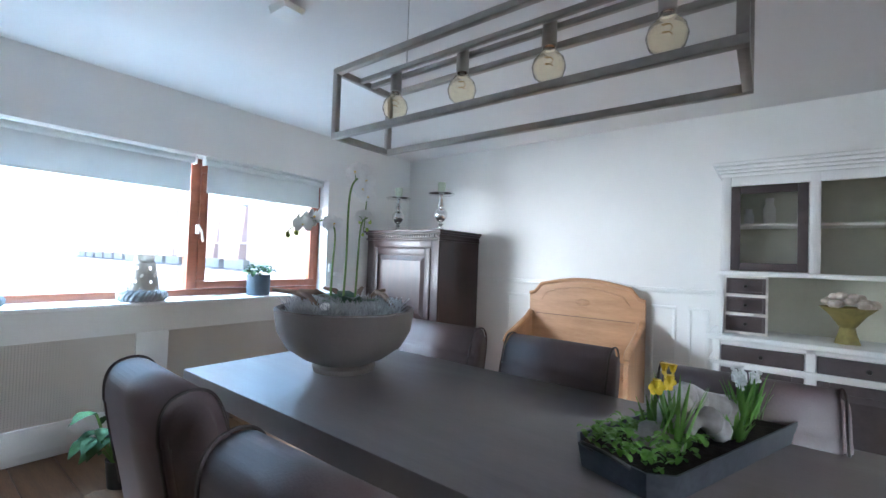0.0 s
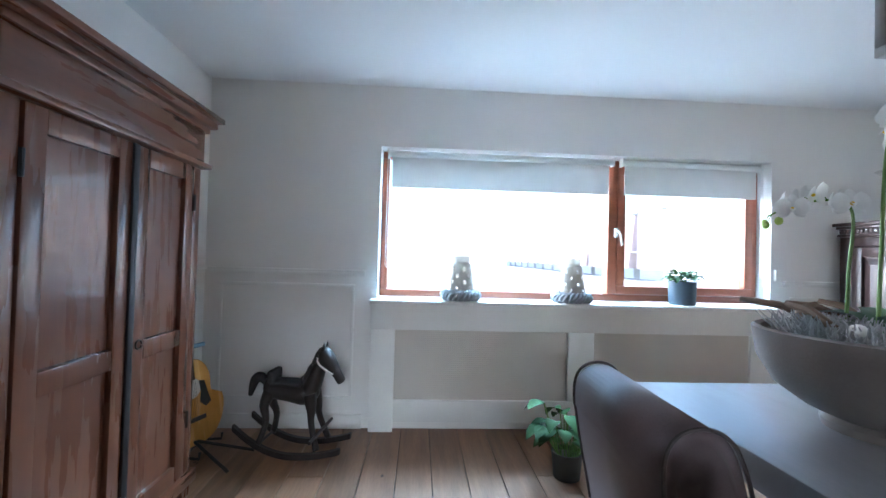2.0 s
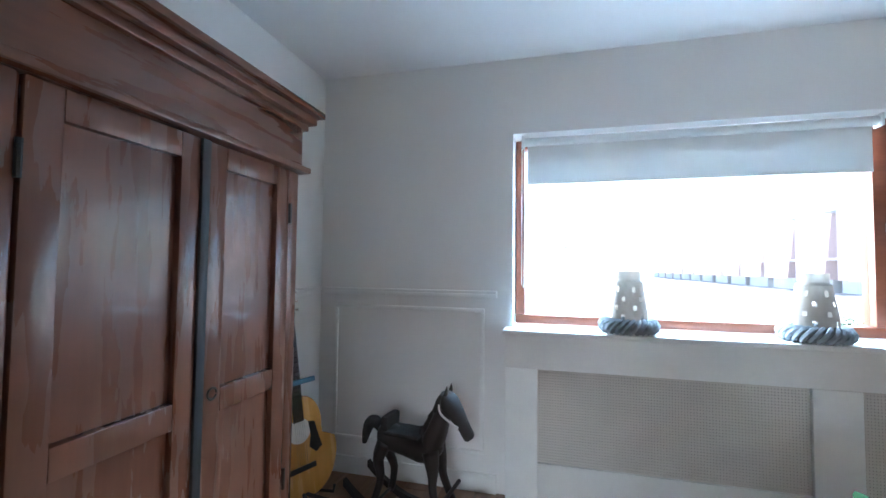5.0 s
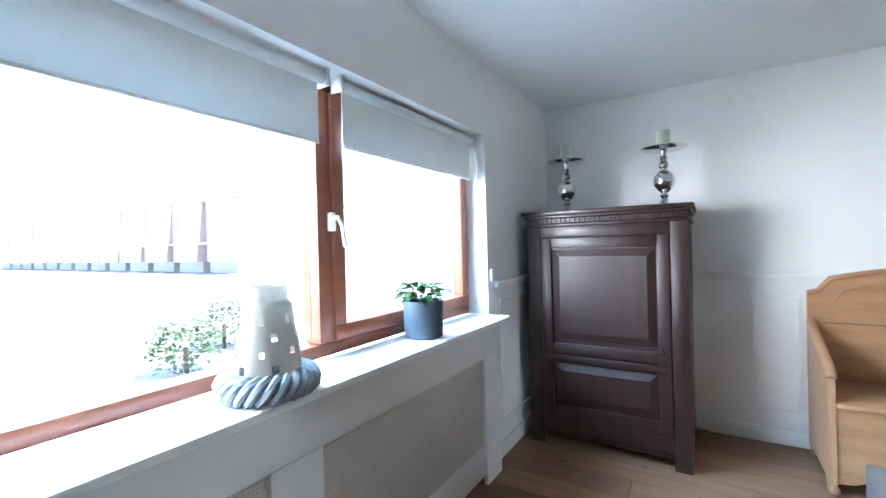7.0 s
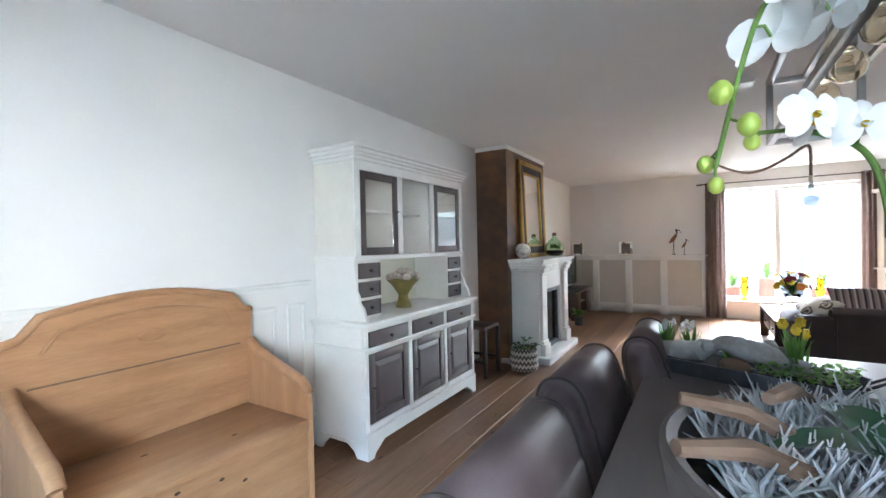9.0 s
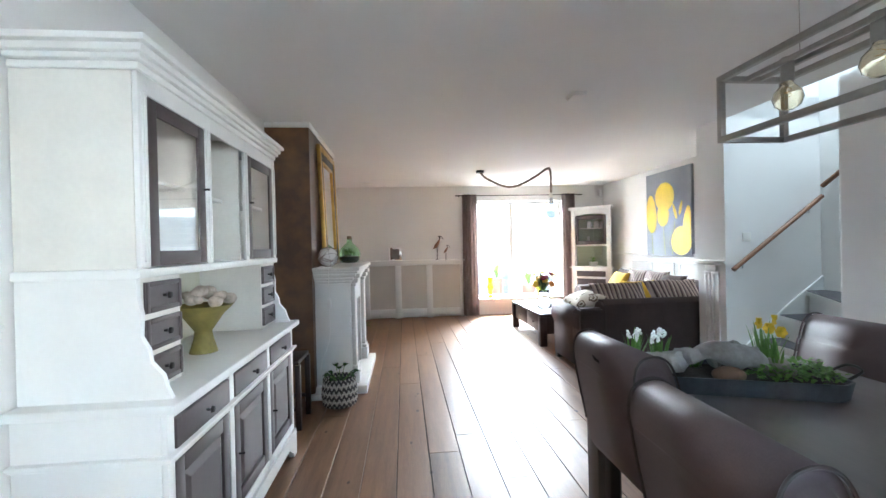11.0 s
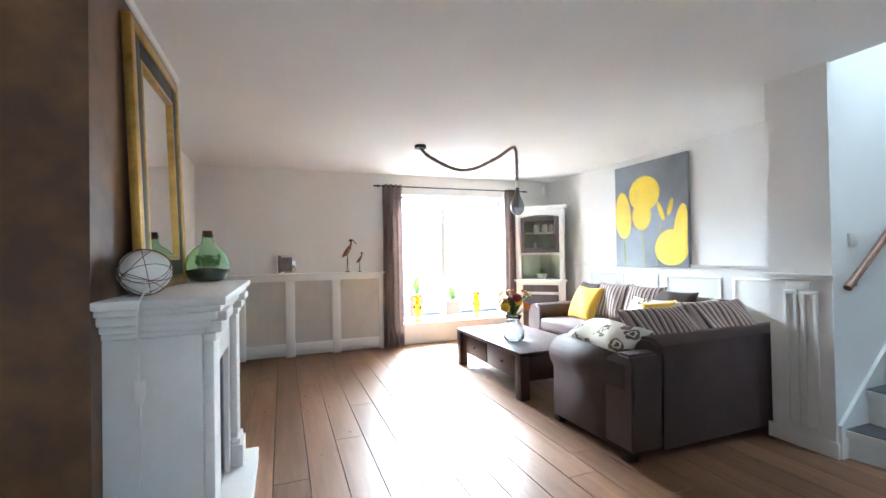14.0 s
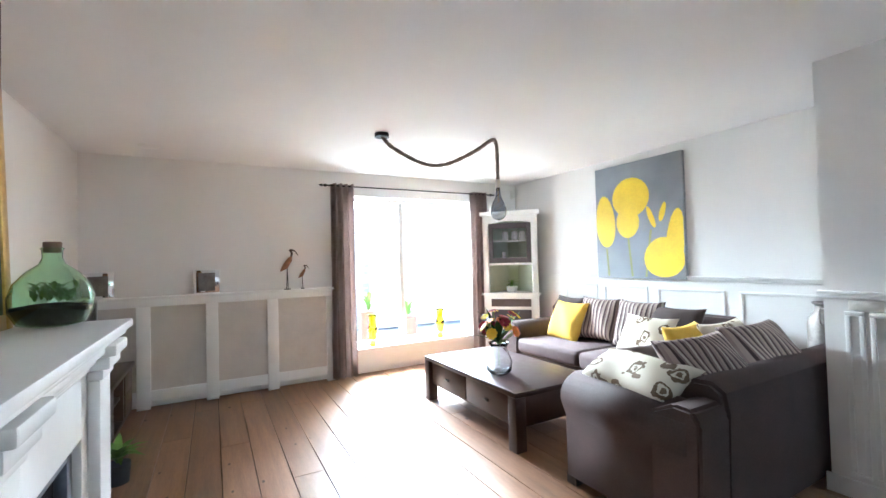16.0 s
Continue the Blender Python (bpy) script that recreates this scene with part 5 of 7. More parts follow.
hx = 3.63
for y in (dy0 + 0.03, dy1 - 0.05):
    cur = [(dx0 + 0.0, 0.846), (dx1, 0.846), (dx1, 1.22), (hx, 1.22), (hx, 1.16), (hx - 0.012, 1.11), (hx - 0.008, 1.04), (hx - 0.03, 1.0), (hx - 0.035, 0.96), (hx - 0.07, 0.92), (hx - 0.08, 0.88)]
    part("scroll_side", prism(nb(), cur, 1, y, y + 0.02), "trim", ds)
hy0, hy1 = dy0 + 0.03, dy1 - 0.03
bm = nb()
box(bm, (hx - 0.02, hy0 - 0.015, 1.2205), (dx1, hy1 + 0.015, 1.25), 0.005)
part("hutch_floor", bm, "trim", ds)
for y in (hy0, hy1 - 0.02, -0.43, 0.01):
    inner_wall = y in (-0.43, 0.01)
    part("hutch_side", box(nb(), (hx + (0.02 if inner_wall else 0), y, 1.25), (dx1, y + 0.02, 1.86), 0.002), "cream", ds)
part("hutch_back", box(nb(), (dx1 - 0.012, hy0 + 0.021, 0.847), (dx1 - 0.001, hy1 - 0.021, 1.86)), "curd", ds)
part("hutch_top", box(nb(), (hx, hy0, 1.8605), (dx1, hy1, 1.88)), "trim", ds)
part("shelf", box(nb(), (hx + 0.06, hy0 + 0.0205, 1.545), (dx1 - 0.0125, -0.4305, 1.56), 0.002), "cream", ds)
part("shelf", box(nb(), (hx + 0.06, 0.0305, 1.545), (dx1 - 0.0125, hy1 - 0.0205, 1.56), 0.002), "cream", ds)
part("shelf", box(nb(), (hx + 0.1, -0.4095, 1.545), (dx1 - 0.0125, 0.0095, 1.56), 0.002), "cream", ds)
for y0, y1 in ((hy0, hy0 + 0.05), (hy1 - 0.05, hy1), (-0.44, -0.4), (-0.02, 0.03)):
    bm = nb()
    box(bm, (hx - 0.018, y0, 1.2505), (hx - 0.001, y1, 1.86), 0.003)
    box(bm, (hx - 0.024, y0 + 0.014, 1.27), (hx - 0.0182, y0 + 0.02, 1.8))
    box(bm, (hx - 0.024, y0 + 0.028, 1.27), (hx - 0.0182, y0 + 0.034, 1.8))
    part("hutch_stile", bm, "trim", ds)
part("hutch_rail", box(nb(), (hx - 0.0175, hy0 + 0.0505, 1.80), (hx - 0.0015, hy1 - 0.0505, 1.86), 0.003), "trim", ds)
bm = nb()
moulding(bm, hx - 0.018, dx1, hy0, hy1, [(1.8605, 1.885, 0.008), (1.8855, 1.905, 0.022), (1.9055, 1.93, 0.034), (1.9305, 1.953, 0.05)])
part("cornice", bm, "trim", ds)
for y0, y1 in ((hy0 + 0.052, -0.445), (0.035, hy1 - 0.052)):
    d = part("glazed_door", door_frame(nb(), hx - 0.018, hx - 0.002, y0, y1, 1.255, 1.797, 0.05), "mauve", ds)
    part("pane", box(nb(), (hx - 0.012, y0 + 0.05, 1.305), (hx - 0.008, y1 - 0.05, 1.747)), "glass", d).visible_shadow = False
    part("latch", tube(nb(), [(hx - 0.018, y1 - 0.015 if y0 < 0 else y0 + 0.015, 1.55), (hx - 0.04, y1 - 0.015 if y0 < 0 else y0 + 0.015, 1.55)], 0.005, 6), "iron", d)
for ya, yb in ((hy0 + 0.021, hy0 + 0.25), (hy1 - 0.25, hy1 - 0.021)):
    bm = nb()
    box(bm, (hx, ya, 0.847), (dx1 - 0.013, yb, 1.22), 0.002)
    bank = part("drawer_bank", bm, "cream", ds)
    for z in (0.865, 0.985, 1.105):
        w = part("drawer", door_frame(box(nb(), (hx - 0.006, ya + 0.012, z), (hx - 0.0005, yb - 0.012, z + 0.1)), hx - 0.014, hx - 0.0062, ya + 0.012, yb - 0.012, z, z + 0.1, 0.016), "mauve", bank)
        o = part("knob", lathe(nb(), [(0.005, 0), (0.005, 0.012), (0.012, 0.018), (0.01, 0.026), (0.002, 0.028)], n=12), "iron", bank)
        o.matrix_basis = pose(hx - 0.006, (ya + yb) / 2, z + 0.05, 0, -90, 0)
bq = thing("bouquet", pose(3.72, -0.15, 0.847) @ Matrix.Scale(1.18, 4), "dried cream bouquet wrapped in olive green paper", "bouquet")
part("wrapping", lathe(nb(), [(0.05, 0), (0.035, 0.05), (0.03, 0.08), (0.07, 0.14), (0.11, 0.18), (0.1, 0.175), (0.05, 0.13)], n=18), "kraft", bq)
random.seed(3)
for i in range(26):
    a, r = random.uniform(0, 6.28), 0.1 * math.sqrt(random.random())
    part("blossom", ball(nb(), (r * math.cos(a), r * math.sin(a), 0.23 - r * r * 4 + random.uniform(-0.01, 0.01)), random.uniform(0.018, 0.028), (1, 1, 0.8), 8, 6), "blossom", bq)
for x, y, r, h in ((3.85, 0.22, 0.035, 0.18), (3.83, 0.33, 0.028, 0.11), (3.85, -0.7, 0.03, 0.14)):
    solid("glass_jug", lathe(nb(), [(r * 0.7, 0), (r, h * 0.2), (r, h * 0.6), (r * 0.6, h * 0.8), (r * 0.75, h)], (x, y, 1.561), 18), "white", "white glazed jug on the dresser shelf", "jug", group="jugs in the dresser")

sd = thing("side_stool", (3.74, -1.42, 0), "small dark wooden stool standing beside the dresser", "stool")
part("top", box(nb(), (-0.16, -0.16, 0.47), (0.16, 0.16, 0.50), 0.006), "dark", sd)
for sx in (-1, 1):
    for sy in (-1, 1):
        part("leg", box(nb(), (sx * 0.15 - 0.018, sy * 0.15 - 0.018, 0), (sx * 0.15 + 0.018, sy * 0.15 + 0.018, 0.4695), 0.003), "dark", sd)
for sy in (-1, 1):
    part("stretcher", box(nb(), (-0.131, sy * 0.15 - 0.01, 0.14), (0.131, sy * 0.15 + 0.01, 0.165), 0.002), "dark", sd)

# ---- chimney breast, fireplace, mirror ----
CX, CY0, CY1 = 3.615, -3.215, -1.935
solid("wall_chimney", box(nb(), (CX, CY0, 0), (XE - 0.001, CY1, ZC - 0.045)), "chimney", "rust-brown plastered chimney breast", "wall", kind="structure")
bm = nb()
box(bm, (CX - 0.012, CY0 - 0.012, ZC - 0.0445), (XE - 0.001, CY1 + 0.012, ZC - 0.0005), 0.003)
solid("trim_chimney", bm, "trim", "white ceiling trim round the chimney breast", "trim", kind="structure")
fp = thing("fireplace", (0, 0, 0), "white painted mantel fireplace with a dark electric hearth", "fireplace")
fy0, fy1 = -3.07, -2.02
part("hearth_plate", box(nb(), (3.165, fy0 - 0.06, 0), (CX - 0.001, fy1 + 0.06, 0.075), 0.008), "trim", fp)
part("side_cheek", box(nb(), (3.30, fy0, 0.0755), (CX - 0.001, fy0 + 0.24, 0.985), 0.004), "trim", fp)
part("side_cheek", box(nb(), (3.30, fy1 - 0.24, 0.0755), (CX - 0.001, fy1, 0.985), 0.004), "trim", fp)
part("frieze", box(nb(), (3.30, fy0 + 0.2405, 0.78), (CX - 0.001, fy1 - 0.2405, 0.985), 0.004), "trim", fp)
for y in (fy0 + 0.02, fy1 - 0.18):
    pil = part("pilaster", box(nb(), (3.262, y, 0.24), (3.2995, y + 0.16, 0.95), 0.006), "trim", fp)
    bm = nb()
    box(bm, (3.235, y - 0.012, 0.0755), (3.2995, y + 0.172, 0.2), 0.006)
    box(bm, (3.248, y - 0.006, 0.2005), (3.2995, y + 0.166, 0.235), 0.01)
    part("plinth_block", bm, "trim", pil)
    bm = nb()
    for z0, z1, o in ((0.95, 0.985, 0.01), (0.9855, 1.03, 0.03), (1.0305, 1.07, 0.05)):
        box(bm, (3.262 - o, y - o * 0.5, z0), (3.2995 - 0.0 + (0.0 if z0 < 0.98 else -0.0), y + 0.16 + o * 0.5, z1), 0.008)
    part("capital", bm, "trim", pil)
bm = nb()
for z0, z1, o in ((0.9855, 1.01, 0.012), (1.0105, 1.04, 0.03), (1.0405, 1.075, 0.055), (1.0755, 1.10, 0.075)):
    box(bm, (3.30 - o, fy0 - o, z0), (CX - 0.001, fy1 + o, z1), 0.007)
part("mantel_moulding", bm, "trim", fp)
bm = nb()
box(bm, (3.205, fy0 - 0.09, 1.1005), (CX - 0.001, fy1 + 0.10, 1.132), 0.007)
part("mantel_shelf", bm, "trim", fp)
ins = part("firebox", box(nb(), (3.36, fy0 + 0.241, 0.0755), (3.38, fy1 - 0.241, 0.7795)), "tvblack", fp, "black glass firebox")
part("firebox_frame", door_frame(nb(), 3.325, 3.36, fy0 + 0.241, fy1 - 0.241, 0.0755, 0.7795, 0.05), "zinc", ins, "grey steel frame")

mr = thing("mirror", pose(3.575, -2.66, 1.133, 0, 2.0, 0), "tall gilt-framed mirror leaning on the mantelpiece", "mirror")
mw, mh = 0.42, 1.16
for n, m_, y0, y1, z0, z1, d0, d1 in (("outer_frame", "gold", -mw, mw, 0, mh, -0.035, 0.0), ("inner_frame", "black", -mw + 0.052, mw - 0.052, 0.052, mh - 0.052, -0.028, 0.0), ("inner_bead", "gold", -mw + 0.135, mw - 0.135, 0.135, mh - 0.135, -0.03, 0.0)):
    part(n, door_frame(nb(), d0, d1, y0, y1, z0, z1, 0.0515 if n == "outer_frame" else 0.0825 if n == "inner_frame" else 0.025), m_, mr)
part("glass", box(nb(), (-0.014, -mw + 0.16, 0.16), (-0.01, mw - 0.16, mh - 0.16)), "mirror", mr, "silver mirror glass")

dj = thing("demijohn", pose(3.43, -3.06, 1.1325) @ Matrix.Scale(0.97, 4), "round green glass demijohn terrarium with plants and cork", "bottle")
bt = part("bottle", lathe(nb(), shell([(0.002, 0.0), (0.06, 0.0), (0.1, 0.012), (0.123, 0.06), (0.125, 0.11), (0.11, 0.16), (0.075, 0.205), (0.04, 0.232), (0.03, 0.255), (0.031, 0.285), (0.036, 0.29), (0.03, 0.295)]), n=40, caps=False), "green_glass", dj, smooth=True)
part("soil", lathe(nb(), [(0.055, 0.006), (0.095, 0.018), (0.116, 0.06), (0.117, 0.075), (0.05, 0.085), (0.01, 0.085)], n=30), "soil", dj)
random.seed(9)
bm = nb()
for i in range(70):
    a, r = random.uniform(0, 6.28), random.uniform(0.01, 0.075)
    p = Vector((r * math.cos(a), r * math.sin(a), 0.09 + random.uniform(0, 0.05)))
    t = random.uniform(0, 6.28)
    blade(bm, p, p + Vector((0.035 * math.cos(t), 0.035 * math.sin(t), 0.03)), 0.018, 0.006)
tagged(part("plants", bm, "leaf2", dj, "small green ferns", smooth=True), kind="stuff")
part("cork", lathe(nb(), [(0.026, 0.275), (0.028, 0.312), (0.024, 0.316)], n=18), "twig", dj)
bs = thing("decor_ball", pose(3.51, -2.13, 1.1325) @ Matrix.Scale(0.92, 4), "pale round lamp ball wrapped in twine net", "lamp")
part("ball", ball(nb(), (0, 0, 0.1), 0.098, (1, 1, 0.98), 28, 18), "white", bs)
random.seed(4)
for i in range(14):
    n_ = Vector((random.gauss(0, 1), random.gauss(0, 1), random.gauss(0, 1))).normalized()
    a_ = n_.orthogonal().normalized()
    b_ = n_.cross(a_)
    h_ = random.uniform(-0.05, 0.05)
    r_ = math.sqrt(0.1 ** 2 - h_ * h_)
    part("twine", tube(nb(), [Vector((0, 0, 0.1)) + n_ * h_ + r_ * (a_ * math.cos(k * 0.35) + b_ * math.sin(k * 0.35)) for k in range(19)], 0.0018, 4), "twig", bs)
cd = thing("lamp_cord", (0, 0, 0), "thin white cord with inline switch beside the fireplace", "cord")
part("cable", tube(nb(), curve_pts([(3.46, -2.24, 1.15), (3.47, -1.915, 1.13), (3.47, -1.912, 0.75), (3.48, -1.925, 0.5), (3.55, -1.925, 0.3), (3.6, -1.92, 0.06), (3.63, -1.85, 0.02)], 40), 0.003, 6), "white", cd)
part("switch", box(nb(), (3.455, -1.925, 0.78), (3.485, -1.90, 0.86), 0.006), "white", cd)
solid("power_strip", box(nb(), (3.53, -1.90, 0), (3.68, -1.84, 0.045), 0.008), "white", "white power strip on the floor", "power strip")

bk = thing("plant_basket", (3.37, -1.73, 0), "round cream and black chevron woven basket with a plant", "basket")
bkb = [(0.105, 0), (0.128, 0.02), (0.14, 0.08), (0.14, 0.15), (0.13, 0.21), (0.125, 0.235), (0.117, 0.232), (0.12, 0.15)]
part("basket", lathe(nb(), bkb, n=40), "basket", bk, smooth=True)
for k in range(11):
    z = 0.02 + k * 0.02
    r = 0.129 + 0.012 * math.sin(math.pi * min(1, z / 0.2))
    part("coil", tube(nb(), [(r * math.cos(j * 0.2), r * math.sin(j * 0.2), z) for j in range(33)], 0.0075, 6), "basket", bk)
part("soil", lathe(nb(), [(0.119, 0.2), (0.02, 0.205)], n=20), "soil", bk)
random.seed(8)
for i in range(13):
    a = i * 2.4
    p = Vector((0.03 * math.cos(a), 0.03 * math.sin(a), 0.2))
    q = p + Vector((random.uniform(0.03, 0.1) * math.cos(a), random.uniform(0.03, 0.1) * math.sin(a), random.uniform(0.03, 0.10)))
    l = part("leaf", blade(nb(), q, q + Vector((0.07 * math.cos(a), 0.07 * math.sin(a), 0.012)), 0.058, 0.008, 0.01), "leaf", bk, smooth=True)
    part("stalk", tube(nb(), [p, q], 0.003, 5), "stem", l)

# ---- wardrobe on the west wall ----
wd = thing("wardrobe", (0, 0, 0), "tall red-brown wooden wardrobe with two panelled doors", "wardrobe")
wx0, wx1, wy0, wy1 = XW + 0.01, -0.865, 1.77, 2.80
bm = nb()
box(bm, (wx0, wy0, 0.12), (wx1 - 0.03, wy1, 1.62), 0.004)
part("body", bm, "ward", wd)
for y in (wy0, wy1 - 0.07):
    part("corner_post", box(nb(), (wx1 - 0.0295, y, 0.12), (wx1, y + 0.07, 1.62), 0.012), "ward", wd)
for n, step in (("ledge", (1.62, 1.645, 0.035)), ("frieze", (1.6455, 1.80, 0.008)), ("cornice", (1.8005, 1.83, 0.025)), ("cornice", (1.8305, 1.865, 0.05)), ("cornice", (1.8655, 1.893, 0.075))):
    bm = nb()
    moulding(bm, wx0, wx1, wy0, wy1, [step], fx=1)
    part(n, bm, "ward_h", wd)
bm = nb()
moulding(bm, wx0, wx1, wy0, wy1, [(0.06, 0.1195, 0.02)], fx=1)
part("plinth", bm, "ward_h", wd)
wm = 2.305
for y0, y1, hinge in ((wy0 + 0.072, wm - 0.012, 0), (wm + 0.012, wy1 - 0.072, 1)):
    d = part("door", door_frame(nb(), wx1 - 0.029, wx1 + 0.004, y0, y1, 0.125, 1.615, 0.075, (0.80,)), "ward", wd)
    for z0, z1 in ((0.2, 0.76), (0.84, 1.54)):
        part("panel", box(nb(), (wx1 - 0.028, y0 + 0.0755, z0), (wx1 - 0.016, y1 - 0.0755, z1)), "ward", d)
    hy = y0 - 0.006 if hinge == 0 else y1 + 0.006
    for z in (0.35, 1.4):
        part("hinge", tube(nb(), [(wx1 + 0.006, hy, z), (wx1 + 0.006, hy, z + 0.08)], 0.007, 8), "iron", d)
part("astragal", box(nb(), (wx1 - 0.002, wm - 0.022, 0.125), (wx1 + 0.014, wm + 0.012, 1.615), 0.006), "black", wd)
part("key_ring", tube(nb(), [(wx1 + 0.012, wm + 0.045 + 0.018 * math.cos(k * 0.5), 0.83 + 0.018 * math.sin(k * 0.5)) for k in range(13)], 0.0035, 6), "iron", wd)
for y in (wy0, wy1 - 0.08):
    for x in (wx0, wx1 - 0.08):
        part("foot", prism(nb(), [(y + 0.015, 0), (y + 0.065, 0), (y + 0.08, 0.06), (y, 0.06)], 0, x, x + 0.08), "ward", wd)

# ---- pine wing chair ----
wc = thing("wing_chair", pose(-0.73, 1.12, 0, 0, 0, -72), "pine wooden wing armchair with a planked back", "chair")
part("back", prism(nb(), [(-0.30, 0.2), (-0.40, 1.10), (-0.375, 1.10), (-0.275, 0.2)], 0, -0.285, 0.285), "pine_v", wc)
part("back_crest", prism(nb(), [(-0.285, 1.03), (-0.285, 1.12), (-0.15, 1.165), (0, 1.18), (0.15, 1.165), (0.285, 1.12), (0.285, 1.03)], 1, -0.408, -0.362), "pine", wc)
for s in (-1, 1):
    part("back_stile", prism(nb(), [(-0.2745, 0.25), (-0.366, 1.04), (-0.352, 1.04), (-0.262, 0.25)], 0, s * 0.245 - 0.04, s * 0.245 + 0.04), "pine_v", wc)
    wing = [(-0.33, 0.3), (-0.42, 1.10), (-0.40, 1.17), (-0.34, 1.20), (-0.26, 1.19), (-0.19, 1.14), (-0.145, 1.06), (-0.135, 0.97), (-0.155, 0.89), (-0.16, 0.83), (-0.13, 0.77), (-0.06, 0.71), (-0.02, 0.60), (-0.02, 0.3)]
    part("wing", prism(nb(), wing, 0, s * 0.30 - 0.014, s * 0.30 + 0.014), "pine_v", wc)
    arm = [(-0.3, -0.045), (0.0, -0.04), (0.14, -0.05), (0.22, -0.03), (0.29, -0.045), (0.34, -0.03), (0.355, 0.0), (0.34, 0.03), (0.29, 0.05), (0.2, 0.04), (0.0, 0.045), (-0.3, 0.045)]
    part("armrest", prism(nb(), [(s * 0.305 + w_, y) for y, w_ in arm], 2, 0.612, 0.645), "pine", wc)
    part("side_panel", box(nb(), (s * 0.30 - 0.012, -0.28, 0.05), (s * 0.30 + 0.012, 0.25, 0.611), 0.004), "pine", wc)
    part("front_leg", box(nb(), (s * 0.30 - 0.025, 0.25, 0), (s * 0.30 + 0.025, 0.30, 0.611), 0.008), "pine_v", wc)
    part("back_leg", box(nb(), (s * 0.27 - 0.02, -0.3, 0), (s * 0.27 + 0.02, -0.26, 0.3), 0.006), "pine_v", wc)
part("seat", box(nb(), (-0.285, -0.27, 0.40), (0.285, 0.28, 0.43), 0.008), "pine", wc)
part("front_apron", box(nb(), (-0.272, 0.255, 0.3), (0.272, 0.28, 0.3995), 0.004), "pine", wc)

# ---- guitar ----
gt = thing("guitar", pose(-1.0, 3.12, 0.09, 0, -8, 0) @ pose(0, 0, 0, 0, 0, -28), "acoustic guitar with a natural spruce top on a floor stand", "guitar")
gout = []
for k in range(40):
    a = 2 * math.pi * k / 40
    s_, c_ = math.sin(a), -math.cos(a)
    z = 0.245 + 0.245 * c_
    wd_ = (0.205 if c_ < 0 else 0.145) * abs(s_) ** 0.7 * (1 if s_ >= 0 else -1) * (1 - 0.14 * math.exp(-((z - 0.30) / 0.055) ** 2))
    gout.append((wd_, z))
part("body", prism(nb(), gout, 0, -0.10, 0.0), "rail", gt)
part("soundboard", prism(nb(), [(y * 0.985, 0.245 + (z - 0.245) * 0.985) for y, z in gout], 0, 0.0005, 0.004), "guitar", gt, "honey-coloured spruce soundboard")
ring = lathe(nb(), [(0.05, 0.0045), (0.06, 0.0045), (0.06, 0.006), (0.05, 0.006)], n=28)
o = part("rosette", ring, "cream", gt)
o.matrix_basis = pose(0.0, 0, 0.325, 0, 90, 0)
o = part("sound_hole", lathe(nb(), [(0.049, 0.0042), (0.049, 0.0055)], n=28), "black", gt)
o.matrix_basis = pose(0.0, 0, 0.325, 0, 90, 0)
part("pickguard", prism(nb(), [(0.05, 0.36), (0.085, 0.35), (0.10, 0.28), (0.115, 0.22), (0.08, 0.2), (0.045, 0.235), (0.058, 0.29)], 0, 0.0045, 0.0065), "black", gt)
part("bridge", box(nb(), (0.0045, -0.07, 0.135), (0.016, 0.07, 0.16), 0.003), "black", gt)
nk = part("neck", box(nb(), (-0.016, -0.026, 0.489), (0.004, 0.026, 0.87), 0.004), "rail", gt)
part("fretboard", box(nb(), (0.0045, -0.027, 0.37), (0.011, 0.027, 0.87), 0.001), "dark", gt)
for k in range(15):
    z = 0.87 - 0.64 * (1 - 2 ** (-(k + 1) / 12))
    part("fret", box(nb(), (0.011, -0.026, z), (0.0125, 0.026, z + 0.003)), "chrome", gt)
part("headstock", prism(nb(), [(-0.026, 0.8705), (-0.036, 0.9), (-0.038, 1.03), (-0.02, 1.045), (0.02, 1.045), (0.038, 1.03), (0.036, 0.9), (0.026, 0.8705)], 0, -0.016, 0.006), "dark", gt)
for s in (-1, 1):
    for k in range(3):
        part("tuner", tube(nb(), [(-0.005, s * 0.038, 0.92 + 0.045 * k), (-0.005, s * 0.06, 0.92 + 0.045 * k)], [0.004, 0.008], 8), "chrome", gt)
for k in range(6):
    y = -0.02 + 0.008 * k
    part("string", tube(nb(), [(0.014, y * 1.3, 0.15), (0.0145, y, 0.88)], 0.0008, 4), "chrome", gt)
part("capo", box(nb(), (0.0145, -0.07, 0.55), (0.03, 0.10, 0.575), 0.005), "blue", gt, "blue capo clamp")
gs = thing("guitar_stand", (-1.0, 3.12, 0), "black metal guitar stand on the floor", "stand")
for p, q in (((-0.02, 0, 0.12), (0.28, 0.12, 0.012)), ((-0.02, 0, 0.12), (0.24, -0.14, 0.012)), ((-0.02, 0, 0.12), (-0.1, 0.02, 0.012))):
    part("leg", tube(nb(), [p, q], 0.009, 8), "black", gs)
for s in (-1, 1):
    part("yoke", tube(nb(), [(-0.02, 0, 0.08), (0.0, s * 0.12, 0.075), (0.08, s * 0.13, 0.075), (0.085, s * 0.13, 0.11)], 0.008, 8), "black", gs)

# ---- rocking horse ----
rh = thing("rocking_horse", pose(-0.49, 3.25, 0, 0, 0, -8) @ Matrix.Diagonal((0.9, 1.15, 0.98, 1)), "small black-brown wooden rocking horse with a white rope bridle", "rocking horse")
